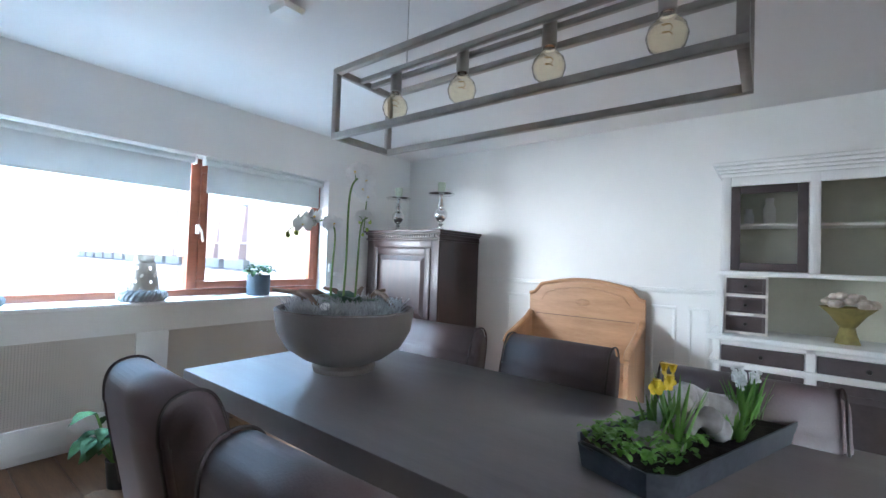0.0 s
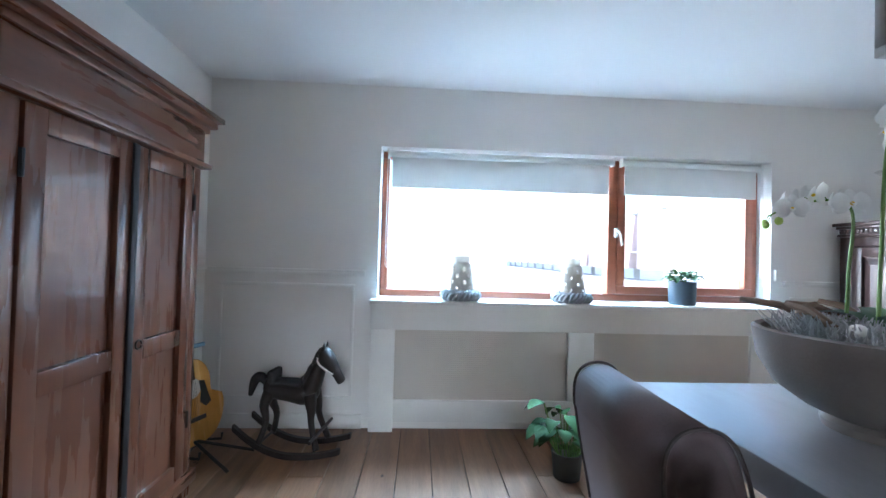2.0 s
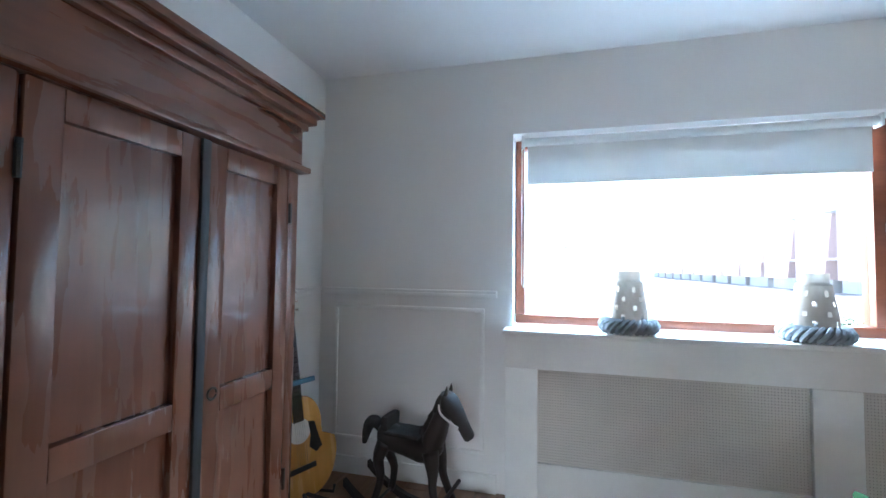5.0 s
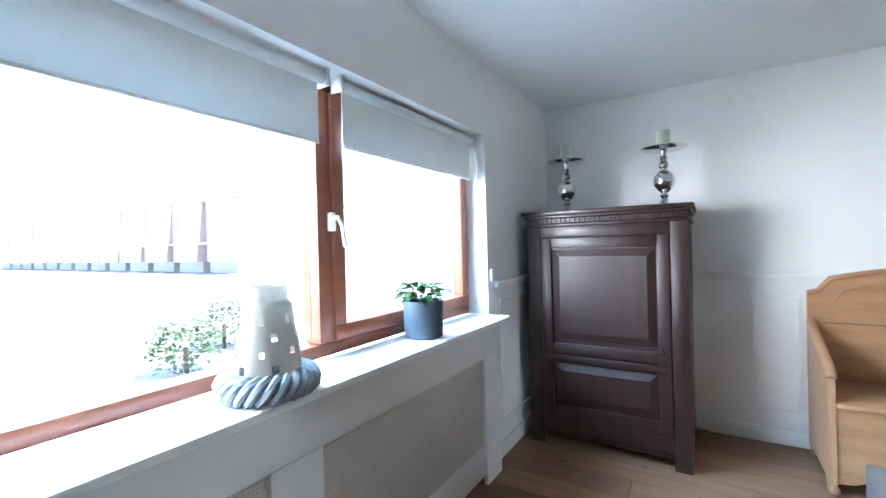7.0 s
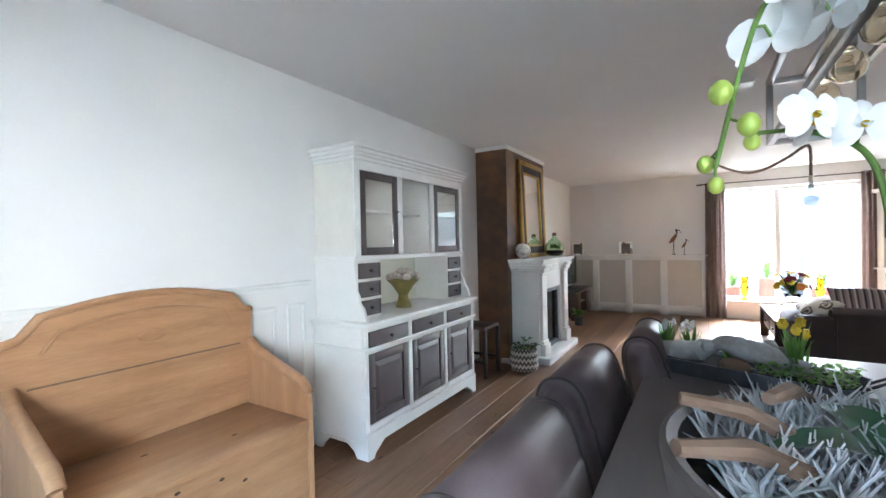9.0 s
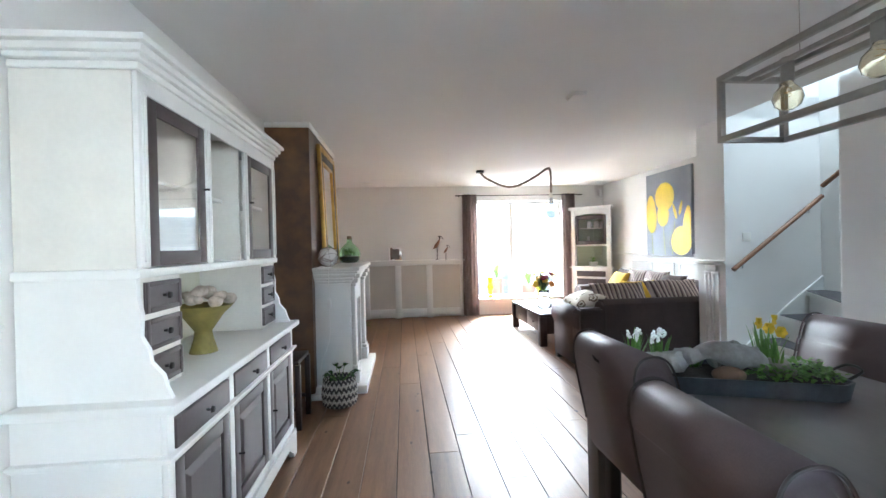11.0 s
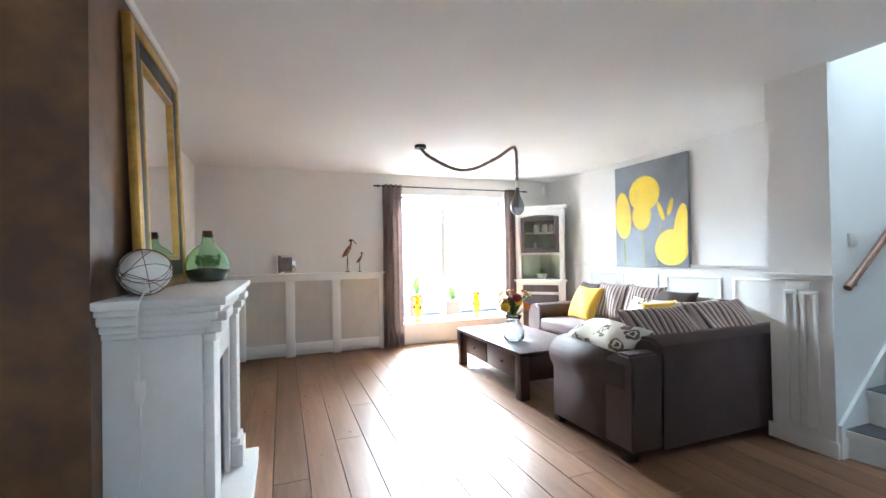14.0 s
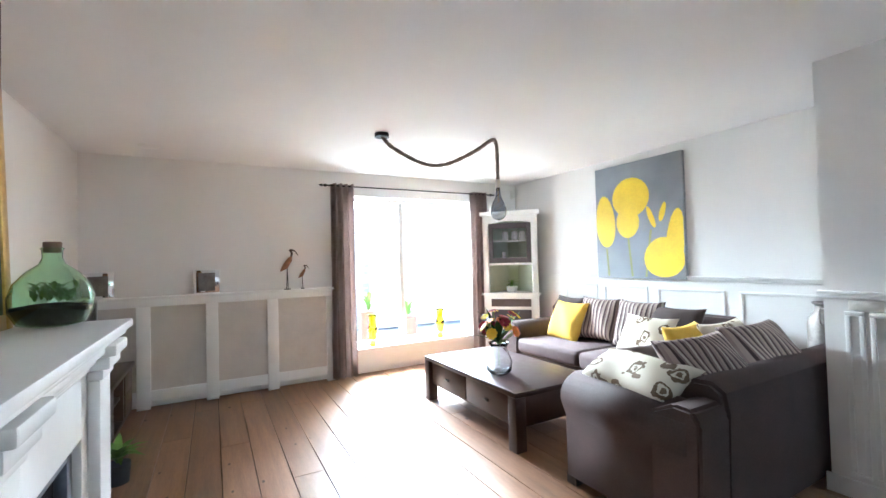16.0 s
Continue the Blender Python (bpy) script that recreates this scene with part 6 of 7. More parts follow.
part("body", tube(nb(), curve_pts([(-0.20, 0, 0.385), (-0.16, 0, 0.39), (-0.06, 0, 0.37), (0.05, 0, 0.36), (0.12, 0, 0.375), (0.17, 0, 0.385)], 20), [0.02, 0.045, 0.06, 0.067, 0.068, 0.066, 0.063, 0.06, 0.058, 0.058, 0.06, 0.063, 0.068, 0.068, 0.066, 0.062, 0.056, 0.05, 0.042, 0.03, 0.015], 14), "horse", rh, smooth=True)
part("neck", tube(nb(), curve_pts([(0.10, 0, 0.37), (0.135, 0, 0.45), (0.165, 0, 0.53), (0.205, 0, 0.585)], 12), [0.06, 0.06, 0.06, 0.058, 0.056, 0.054, 0.052, 0.05, 0.047, 0.044, 0.042, 0.04, 0.036], 14), "horse", rh, smooth=True)
part("head", tube(nb(), curve_pts([(0.165, 0, 0.60), (0.20, 0, 0.598), (0.25, 0, 0.548), (0.295, 0, 0.485), (0.325, 0, 0.44)], 16), [0.02, 0.038, 0.048, 0.053, 0.054, 0.053, 0.05, 0.046, 0.042, 0.038, 0.035, 0.033, 0.031, 0.031, 0.03, 0.028, 0.018], 12), "horse", rh, smooth=True)
for s in (-1, 1):
    part("ear", tube(nb(), [(0.192, s * 0.022, 0.625), (0.2, s * 0.026, 0.65), (0.205, s * 0.026, 0.685)], [0.014, 0.012, 0.002], 8), "horse", rh)
    for pts in ([(-0.15, 0.035, 0.38), (-0.185, 0.045, 0.29), (-0.16, 0.06, 0.20), (-0.195, 0.085, 0.07)], [(0.12, 0.035, 0.37), (0.14, 0.045, 0.28), (0.15, 0.06, 0.20), (0.20, 0.085, 0.06)]):
        part("leg", tube(nb(), curve_pts([(x, s * y, z) for x, y, z in pts], 12), [0.044, 0.042, 0.039, 0.035, 0.030, 0.026, 0.023, 0.021, 0.02, 0.019, 0.019, 0.02, 0.022], 10), "horse", rh, smooth=True)
    rk = [(-0.36 + 0.72 * k / 14, 0.022 + 0.15 * (abs(k - 7.5) / 7.5) ** 2.0 * (1 if k < 7 else 0.45)) for k in range(15)]
    part("rocker", prism(nb(), [(x, z - 0.018) for x, z in rk] + [(x, z + 0.016) for x, z in reversed(rk)], 1, s * 0.095 - 0.012, s * 0.095 + 0.012), "horse", rh)
part("crossbar", tube(nb(), [(0.19, -0.16, 0.14), (0.19, 0.16, 0.14)], 0.011, 8), "horse", rh)
part("crossbar", tube(nb(), [(-0.19, -0.085, 0.08), (-0.19, 0.085, 0.08)], 0.009, 8), "horse", rh)
random.seed(6)
bm = nb()
for k in range(26):
    f = k / 25
    ball(bm, (0.06 + 0.125 * f + random.uniform(-0.008, 0.008), random.uniform(-0.018, 0.018), 0.445 + 0.19 * f), random.uniform(0.014, 0.024), (0.8, 1.0, 1.2), 7, 5)
part("mane", bm, "horsehair", rh)
part("tail", tube(nb(), curve_pts([(-0.19, 0, 0.40), (-0.235, 0, 0.445), (-0.275, 0, 0.44), (-0.30, 0, 0.39), (-0.315, 0, 0.33)]), [0.012 + 0.02 * math.sin(math.pi * (k / 24) ** 0.8) for k in range(25)], 10), "horsehair", rh, smooth=True)
bm = nb()
box(bm, (-0.15, -0.062, 0.415), (0.06, 0.062, 0.438), 0.01)
box(bm, (-0.17, -0.06, 0.43), (-0.125, 0.06, 0.505), 0.014)
part("saddle", bm, "horsehair", rh)
for s in (-1, 1):
    part("bridle", tube(nb(), curve_pts([(0.155, s * 0.01, 0.625), (0.175, s * 0.048, 0.57), (0.225, s * 0.048, 0.53), (0.275, s * 0.036, 0.50)], 12), 0.0055, 6), "white", rh, "white rope bridle")
part("blaze", tube(nb(), [(0.262, 0, 0.572), (0.298, 0, 0.52), (0.325, 0, 0.47)], [0.005, 0.011, 0.005], 8), "white", rh, "pale painted blaze")

# ---- window sill things ----
def pierced_vase(x, y):
    v = thing("vase", pose(x, y, 0.907) @ Matrix.Diagonal((1.14, 1.14, 1.24, 1)), "beige pierced ceramic vase standing in a grey rope wreath", "vase", "vases on the window sill")
    bm = nb()
    n = 30
    prof = [(0.079, 0.03), (0.081, 0.045), (0.080, 0.062), (0.079, 0.08), (0.077, 0.097), (0.075, 0.115), (0.072, 0.132), (0.068, 0.15), (0.065, 0.168), (0.062, 0.19), (0.060, 0.208), (0.052, 0.216), (0.050, 0.222), (0.052, 0.232), (0.051, 0.252)]
    rings = [[bm.verts.new((r * math.cos(2 * math.pi * j / n), r * math.sin(2 * math.pi * j / n), z)) for j in range(n)] for r, z in prof]
    for i, (p, q) in enumerate(zip(rings, rings[1:])):
        for j in range(n):
            if i in (2, 4, 6, 8) and (j + (2 if i in (4, 8) else 0)) % 5 == 0:
                continue
            bm.faces.new((p[j], p[(j + 1) % n], q[(j + 1) % n], q[j]))
    bm.faces.new(rings[0][::-1])
    bmesh.ops.solidify(bm, geom=bm.faces[:], thickness=0.005)
    part("body", bm, "ceramic", v)
    for k in range(26):
        a = 2 * math.pi * k / 26
        pts = []
        for j in range(9):
            t, g = a + 0.11 * j, 2 * math.pi * j / 9 - 1.2
            pts.append(((0.094 + 0.026 * math.cos(g)) * math.cos(t), (0.094 + 0.026 * math.cos(g)) * math.sin(t), 0.031 + 0.026 * math.sin(g) * 0.9))
        part("rope_strand", tube(nb(), pts, 0.0105, 6), "wicker", v)


pierced_vase(0.54, 3.575)
pierced_vase(1.335, 3.575)
pp = thing("potted_plant", pose(2.17, 3.605, 0.907) @ Matrix.Scale(1.3, 4), "small leafy plant in a slate-blue round pot", "plant")
part("pot", lathe(nb(), [(0.062, 0), (0.068, 0.005), (0.072, 0.13), (0.066, 0.13), (0.064, 0.1)], n=32), "pot", pp)
part("soil", lathe(nb(), [(0.064, 0.11), (0.01, 0.115)], n=20), "soil", pp)
random.seed(14)
for i in range(46):
    a, r = random.uniform(0, 6.28), 0.075 * math.sqrt(random.random())
    p = Vector((r * math.cos(a), r * math.sin(a), 0.13 + random.uniform(0, 0.07) * (1.2 - r / 0.09)))
    part("leaf", blade(nb(), p, p + Vector((0.045 * math.cos(a + 0.4), 0.045 * math.sin(a + 0.4), random.uniform(-0.01, 0.03))), 0.034, 0.006, 0.01), "leaf", pp, smooth=True)
fl = thing("floor_plant", pose(1.10, 2.95, 0) @ Matrix.Scale(0.9, 4), "dark green broad-leaved plant standing on the floor", "plant")
part("pot", lathe(nb(), [(0.08, 0), (0.095, 0.16), (0.087, 0.16), (0.082, 0.13)], n=24), "black", fl)
part("soil", lathe(nb(), [(0.083, 0.135), (0.01, 0.14)], n=16), "soil", fl)
random.seed(17)
for i in range(30):
    a = random.uniform(0, 6.28)
    h = random.uniform(0.16, 0.52)
    p = Vector((0.06 * math.cos(a), 0.06 * math.sin(a), 0.14))
    q = Vector((random.uniform(0.06, 0.16) * math.cos(a), random.uniform(0.06, 0.16) * math.sin(a), h))
    l = part("leaf", blade(nb(), q, q + Vector((0.13 * math.cos(a + 0.3), 0.13 * math.sin(a + 0.3), random.uniform(-0.07, 0.03))), 0.095, 0.015, 0.02), "leaf", fl, smooth=True)
    part("stalk", tube(nb(), [p, q], 0.004, 5), "stem", l)

# ---- living room: sofas ----
def rolled_arm(name, x0, x1, y0, y1, top, parent):
    """A rolled arm that runs along y."""
    bm = nb()
    xc, w_ = (x0 + x1) / 2, (x1 - x0) / 2
    pr = [(x0 + 0.03, 0.06), (x0 + 0.03, top - 0.24)] + [(xc + (w_ + 0.01) * math.cos(math.pi * (1.12 - 1.24 * k / 12)), top - 0.125 + 0.125 * math.sin(math.pi * (1.12 - 1.24 * k / 12))) for k in range(13)] + [(x1 - 0.03, top - 0.24), (x1 - 0.03, 0.06)]
    prism(bm, pr, 1, y0, y1)
    es = [e for e in bm.edges if abs(e.verts[0].co.y - e.verts[1].co.y) < 1e-5]
    bmesh.ops.bevel(bm, geom=es, offset=0.04, segments=4, affect="EDGES")
    return part(name, bm, "sofa", parent, smooth=True)


sf = thing("loveseat", (0, 0, 0), "dark taupe suede two-seat sofa seen from behind", "sofa")
rolled_arm("armrest", 0.84, 1.13, -2.93, -2.12, 0.65, sf)
rolled_arm("armrest", -0.64, -0.37, -2.93, -2.13, 0.65, sf)
bm = nb()
prism(bm, [(-2.12, 0.06), (-2.105, 0.60), (-2.12, 0.69), (-2.18, 0.73), (-2.27, 0.725), (-2.33, 0.68), (-2.36, 0.4), (-2.36, 0.06)], 0, -0.62, 0.88)
bmesh.ops.bevel(bm, geom=[e for e in bm.edges if abs(e.verts[0].co.x - e.verts[1].co.x) < 1e-5], offset=0.02, segments=2, affect="EDGES")
part("backrest", bm, "sofa", sf)
bm = nb()
prism(bm, [(-2.105, 0.08), (-2.095, 0.60), (-2.13, 0.655), (-2.22, 0.66), (-2.34, 0.60), (-2.34, 0.08)], 0, 0.8805, 1.115)
bmesh.ops.bevel(bm, geom=bm.edges[:], offset=0.015, segments=2, affect="EDGES")
part("back_corner", bm, "sofa", sf)
part("base", box(nb(), (-0.37, -2.92, 0.06), (0.86, -2.361, 0.30), 0.02), "sofa", sf)
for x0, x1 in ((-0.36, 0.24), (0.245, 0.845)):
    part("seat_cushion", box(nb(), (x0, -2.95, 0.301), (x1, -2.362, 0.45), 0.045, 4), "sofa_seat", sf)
for x in (-0.55, 1.05):
    for y in (-2.88, -2.2):
        part("foot", box(nb(), (x - 0.035, y - 0.035, 0), (x + 0.035, y + 0.035, 0.06), 0.004), "black", sf)

s2 = thing("corner_sofa", (0, 0, 0), "long taupe suede sofa along the panelled wall", "sofa")
part("base", box(nb(), (-0.94, -4.78, 0.06), (-0.06, -3.0, 0.30), 0.02), "sofa", s2)
bm = nb()
prism(bm, [(-0.985, 0.06), (-0.985, 0.74), (-0.95, 0.79), (-0.85, 0.78), (-0.79, 0.72), (-0.76, 0.302), (-0.94, 0.06)], 1, -5.0, -2.98)
part("backrest", bm, "sofa", s2)
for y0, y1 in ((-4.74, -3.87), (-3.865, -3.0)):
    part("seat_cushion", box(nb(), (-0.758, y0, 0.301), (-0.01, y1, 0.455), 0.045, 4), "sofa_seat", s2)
bm = nb()
pr = [(-5.04, 0.06), (-5.04, 0.36)] + [(-4.895 + 0.15 * math.cos(math.pi * (1.12 - 1.24 * k / 12)), 0.49 + 0.125 * math.sin(math.pi * (1.12 - 1.24 * k / 12))) for k in range(13)] + [(-4.76, 0.36), (-4.76, 0.06)]
prism(bm, pr, 0, -0.97, -0.03)
bmesh.ops.bevel(bm, geom=[e for e in bm.edges if abs(e.verts[0].co.x - e.verts[1].co.x) < 1e-5], offset=0.018, segments=2, affect="EDGES")
part("armrest", bm, "sofa", s2)
for y in (-4.9, -3.1):
    for x in (-0.88, -0.12):
        part("foot", box(nb(), (x - 0.035, y - 0.035, 0), (x + 0.035, y + 0.035, 0.06), 0.004), "black", s2)


def cushion(m, label, at, w=0.48, h=0.46, t=0.15):
    solid("cushion", pillow_bm(w, h, t), m, label, "cushion", at, "cushions on the sofas", smooth=True)


ST, FLO = "taupe, cream and dark striped square cushion", "cream cushion printed with brown blossoms"
W_ = dict(rx=72, ry=0, rz=90)
for y, m, l, z, x, tilt in ((-4.62, "brown_cloth", "plain dark brown square cushion", 0.66, -0.66, 70), (-4.45, "mustard", "plain mustard yellow cotton cushion", 0.63, -0.48, 64), (-4.12, "stripe", ST, 0.68, -0.60, 70), (-3.66, "stripe", ST, 0.68, -0.60, 72), (-3.3, "brown_cloth", "plain dark brown square cushion", 0.66, -0.58, 66), (-3.42, "floral", FLO, 0.6, -0.36, 56)):
    cushion(m, l, pose(x, y, z, tilt, 0, 90 + random.uniform(-6, 6)))
for x, m, l, z, y, tilt, w in ((0.58, "stripe", ST, 0.70, -2.33, 48, 0.58), (-0.02, "stripe", ST, 0.71, -2.33, 50, 0.58), (-0.18, "floral", FLO, 0.66, -2.60, 60, 0.5), (0.12, "mustard", "plain mustard yellow cotton cushion", 0.66, -2.68, 58, 0.4), (0.52, "taupe_cloth", "plain taupe square cushion", 0.58, -2.70, 50, 0.48)):
    cushion(m, l, pose(x, y, z, tilt, 0, 180 + random.uniform(-7, 7)), w)
cushion("floral", FLO, pose(0.90, -2.57, 0.68, 26, 0, 86), 0.62, 0.32, 0.13)

mc = thing("milk_churn", (-0.82, -2.32, 0.80), "dented old zinc milk churn standing beside the sofa", "milk churn")
part("can", lathe(nb(), [(0.11, -0.80), (0.12, -0.79), (0.12, 0.02), (0.115, 0.05), (0.085, 0.10), (0.075, 0.12), (0.075, 0.15), (0.092, 0.165), (0.09, 0.172), (0.06, 0.165)], n=30), "milk", mc)
for s in (-1, 1):
    part("handle", tube(nb(), curve_pts([(s * 0.075, 0, 0.13), (s * 0.135, 0, 0.13), (s * 0.14, 0, 0.05), (s * 0.115, 0, 0.03)]), 0.007, 8), "milk", mc)

# ---- coffee table ----
ct = thing("coffee_table", (0.72, -4.04, 0), "low dark brown wooden coffee table with drawers", "table")
part("tabletop", box(nb(), (-0.39, -0.70, 0.375), (0.40, 0.70, 0.41), 0.005), "dark", ct)
bm = nb()
box(bm, (-0.35, -0.66, 0.15), (0.355, 0.66, 0.3745), 0.003)
part("case", bm, "dark", ct)
for x in (-0.39, 0.31):
    for y in (-0.70, 0.61):
        part("leg", box(nb(), (x, y, 0), (x + 0.09, y + 0.09, 0.3745), 0.004), "dark", ct)
for y0, y1 in ((-0.60, -0.01), (0.01, 0.60)):
    d = part("drawer", box(nb(), (0.356, y0, 0.17), (0.368, y1, 0.36), 0.003), "dark", ct)
    part("handle", box(nb(), (0.3685, (y0 + y1) / 2 - 0.03, 0.25), (0.385, (y0 + y1) / 2 + 0.03, 0.268), 0.003), "iron", d)
vs = thing("flower_vase", pose(0.90, -3.82, 0.411) @ Matrix.Scale(1.42, 4), "clear glass vase with orange, yellow and crimson flowers", "flowers")
gl = part("vase", lathe(nb(), [(0.05, 0.0), (0.07, 0.02), (0.075, 0.07), (0.055, 0.12), (0.045, 0.15), (0.06, 0.175), (0.056, 0.175), (0.041, 0.15), (0.05, 0.12), (0.069, 0.07), (0.06, 0.012)], n=28), "clear", vs, smooth=True)
random.seed(31)
for i in range(46):
    a, e = random.uniform(0, 6.28), random.uniform(0.15, 1.35)
    d = Vector((math.cos(a) * math.cos(e), math.sin(a) * math.cos(e), math.sin(e)))
    q = Vector((0, 0, 0.2)) + d * random.uniform(0.09, 0.18)
    if i % 3 == 0:
        part("leaf", blade(nb(), Vector((0, 0, 0.17)), q + d * 0.03, 0.03, 0.01), "leaf", vs, smooth=True)
    else:
        m_ = ("yellow", "orange", "crimson", "yellow", "crimson")[i % 5]
        f = part("flower", bloom(nb(), q, random.uniform(0.022, 0.036), d, 9, 0.6), m_, vs)
        part("stalk", tube(nb(), [(0, 0, 0.03), (0, 0, 0.16), q], 0.002, 4), "stem", f)

# ---- rope lamp ----
rl = thing("rope_lamp", (0, 0, 0), "thick jute-wrapped cord lamp with one large clear bulb", "lamp")
A, Bp = Vector((1.66, -4.34, ZC)), Vector((0.70, -4.06, ZC))
part("ceiling_rose", lathe(nb(), [(0.06, -0.03), (0.06, 0)], A, 24), "iron", rl)
cp = curve_pts([A + Vector((0, 0, -0.02)), A + Vector((-0.09, 0.03, -0.12)), A.lerp(Bp, 0.35) + Vector((0, 0, -0.245)), A.lerp(Bp, 0.55) + Vector((0, 0, -0.245)), A.lerp(Bp, 0.8) + Vector((0, 0, -0.13)), Bp + Vector((0.06, 0, -0.035)), Bp + Vector((0.0, 0, -0.03)), Bp + Vector((-0.015, 0, -0.12)), Bp + Vector((-0.015, 0, -0.37))], 64)
part("cord", tube(nb(), cp, [0.016 + 0.0025 * math.sin(i * 2.1) for i in range(len(cp))], 10), "rope", rl, smooth=True)
part("hook", tube(nb(), [Bp, Bp + Vector((0, 0, -0.03)), Bp + Vector((0.015, 0, -0.05))], 0.005, 6), "iron", rl)
e = Bp + Vector((-0.015, 0, -0.37))
part("socket", lathe(nb(), [(0.012, 0), (0.024, -0.012), (0.024, -0.07), (0.02, -0.075)][::-1], e, 18), "cream", rl)
bl = part("bulb", lathe(nb(), shell([(0.018, -0.075), (0.022, -0.11), (0.03, -0.16), (0.058, -0.22), (0.074, -0.275), (0.066, -0.325), (0.038, -0.355), (0.006, -0.365)][::-1]), e, 28, False), "smoke", rl, "large clear glass bulb", smooth=True)
bl.visible_shadow = False
part("filament", tube(nb(), [e + Vector((0, 0, -0.075)), e + Vector((0, 0, -0.2))], 0.004, 6), "gold", bl)
part("filament_cage", tube(nb(), [e + Vector((0.02 * math.cos(k), 0.02 * math.sin(k), -0.17 - 0.008 * k)) for k in range(13)], 0.0015, 4), "gold", bl)

# ---- painting ----
pt = thing("painting", (XL + 0.002, -3.93, 1.085), "large square painting of yellow tulips on grey", "painting")
part("canvas", box(nb(), (0, -0.515, 0), (0.04, 0.515, 1.235), 0.003), "canvas", pt)


def oval(y, z, a, b, tilt=0.0, point=0.0):
    pts = []
    for k in range(22):
        t = 2 * math.pi * k / 22
        u, v = a * math.cos(t), b * math.sin(t) * (1 + point * math.sin(t))
        pts.append((y + u * math.cos(tilt) - v * math.sin(tilt), z + u * math.sin(tilt) + v * math.cos(tilt)))
    return pts


for n, (y, z, a, b2, tl) in enumerate(((-0.06, 0.86, 0.225, 0.21, 0.0), (-0.10, 0.60, 0.14, 0.17, 0.0), (-0.385, 0.60, 0.13, 0.29, 0.06), (0.30, 0.20, 0.215, 0.2, 0.0), (0.42, 0.34, 0.095, 0.32, -0.12), (0.18, 0.62, 0.03, 0.12, 0.35), (0.30, 0.66, 0.03, 0.1, -0.3))):
    o = [(min(0.51, max(-0.51, p)), min(1.23, max(0.005, q))) for p, q in oval(y, z, a, b2, tl, 0.0 if n < 2 else 0.1)]
    part("tulip", prism(nb(), o, 0, 0.0405 + 0.0004 * n, 0.0415 + 0.0004 * n), "tulip", pt, "yellow tulip shape", smooth=False)
for y0, z0, y1, z1 in ((-0.36, 0.02, -0.38, 0.32), (-0.06, 0.02, -0.1, 0.45), (0.1, 0.02, 0.17, 0.5)):
    part("stalk", prism(nb(), [(y0 - 0.012, z0), (y0 + 0.012, z0), (y1 + 0.012, z1), (y1 - 0.012, z1)], 0, 0.0403, 0.0408), "stalk", pt)

# ---- corner cabinet ----
cc = thing("corner_cabinet", pose(-0.56, -5.53, 0, 0, 0, -45) @ Matrix.Diagonal((0.82, 1, 1, 1)), "white corner cabinet with a dark glazed door and open shelf", "cabinet")
# local: front looks along +y, width along x
hw = 0.44
tri = [(-hw, 0.0), (hw, 0.0), (hw, -0.06), (0.1, -0.40), (-0.1, -0.40), (-hw, -0.06)]
part("base", prism(nb(), tri, 2, 0.0, 0.84), "trim", cc)
part("counter", prism(nb(), [(x * 1.08, y + (0.025 if y == 0 else 0)) for x, y in tri], 2, 0.8405, 0.87), "trim", cc)
for x0, x1 in ((-hw, -hw + 0.09), (hw - 0.09, hw)):
    part("stile", box(nb(), (x0, -0.06, 0.8705), (x1, 0.0, 1.88), 0.004), "trim", cc)
bm = nb()
prism(bm, [(-hw + 0.09, -0.1), (-hw + 0.08, -0.11), (-0.1, -0.39), (0.1, -0.39), (hw - 0.08, -0.11), (hw - 0.09, -0.1), (0.09, -0.37), (-0.09, -0.37)], 2, 0.8705, 1.88)
part("back", bm, "sage", cc)
part("shelf", prism(nb(), [(-hw + 0.09, -0.03), (hw - 0.09, -0.03), (hw - 0.1, -0.1), (0.09, -0.365), (-0.09, -0.365), (-hw + 0.1, -0.1)], 2, 1.24, 1.265), "trim", cc)
part("shelf", prism(nb(), [(-hw + 0.09, -0.06), (hw - 0.09, -0.06), (hw - 0.1, -0.1), (0.09, -0.365), (-0.09, -0.365), (-hw + 0.1, -0.1)], 2, 1.56, 1.575), "cream", cc)
part("top", prism(nb(), tri, 2, 1.8805, 1.91), "trim", cc)
part("cornice", prism(nb(), [(x * 1.08, y + (0.045 if y == 0 else 0)) for x, y in tri], 2, 1.9105, 1.96), "trim", cc)
part("header", prism(nb(), [(-hw + 0.09, 1.80)] + [(-0.35 + 0.7 * k / 10, 1.80 + 0.03 * math.sin(math.pi * k / 10)) for k in range(11)] + [(hw - 0.09, 1.8), (hw - 0.09, 1.88), (-hw + 0.09, 1.88)], 1, -0.02, -0.002), "trim", cc)
bm = nb()
for a, b3 in (((-0.34, 1.27), (-0.27, 1.8)), ((0.27, 1.27), (0.34, 1.8)), ((-0.27, 1.27), (0.27, 1.34)), ((-0.27, 1.73), (0.27, 1.8))):
    box(bm, (a[0], -0.022, a[1]), (b3[0], -0.003, b3[1]), 0.004)
d = part("glazed_door", bm, "mauve", cc, "grey-brown glazed door")
part("pane", box(nb(), (-0.27, -0.014, 1.34), (0.27, -0.010, 1.73)), "glass", d).visible_shadow = False
part("drawer", box(nb(), (-0.32, 0.0005, 0.69), (0.32, 0.014, 0.79), 0.004), "mauve", cc)
part("door", raised(box(nb(), (-0.32, 0.0005, 0.08), (0.32, 0.012, 0.65), 0.003), 0, 1, 0, 0.001, 0, 0.001, 0, 0.0003), "mauve", cc)
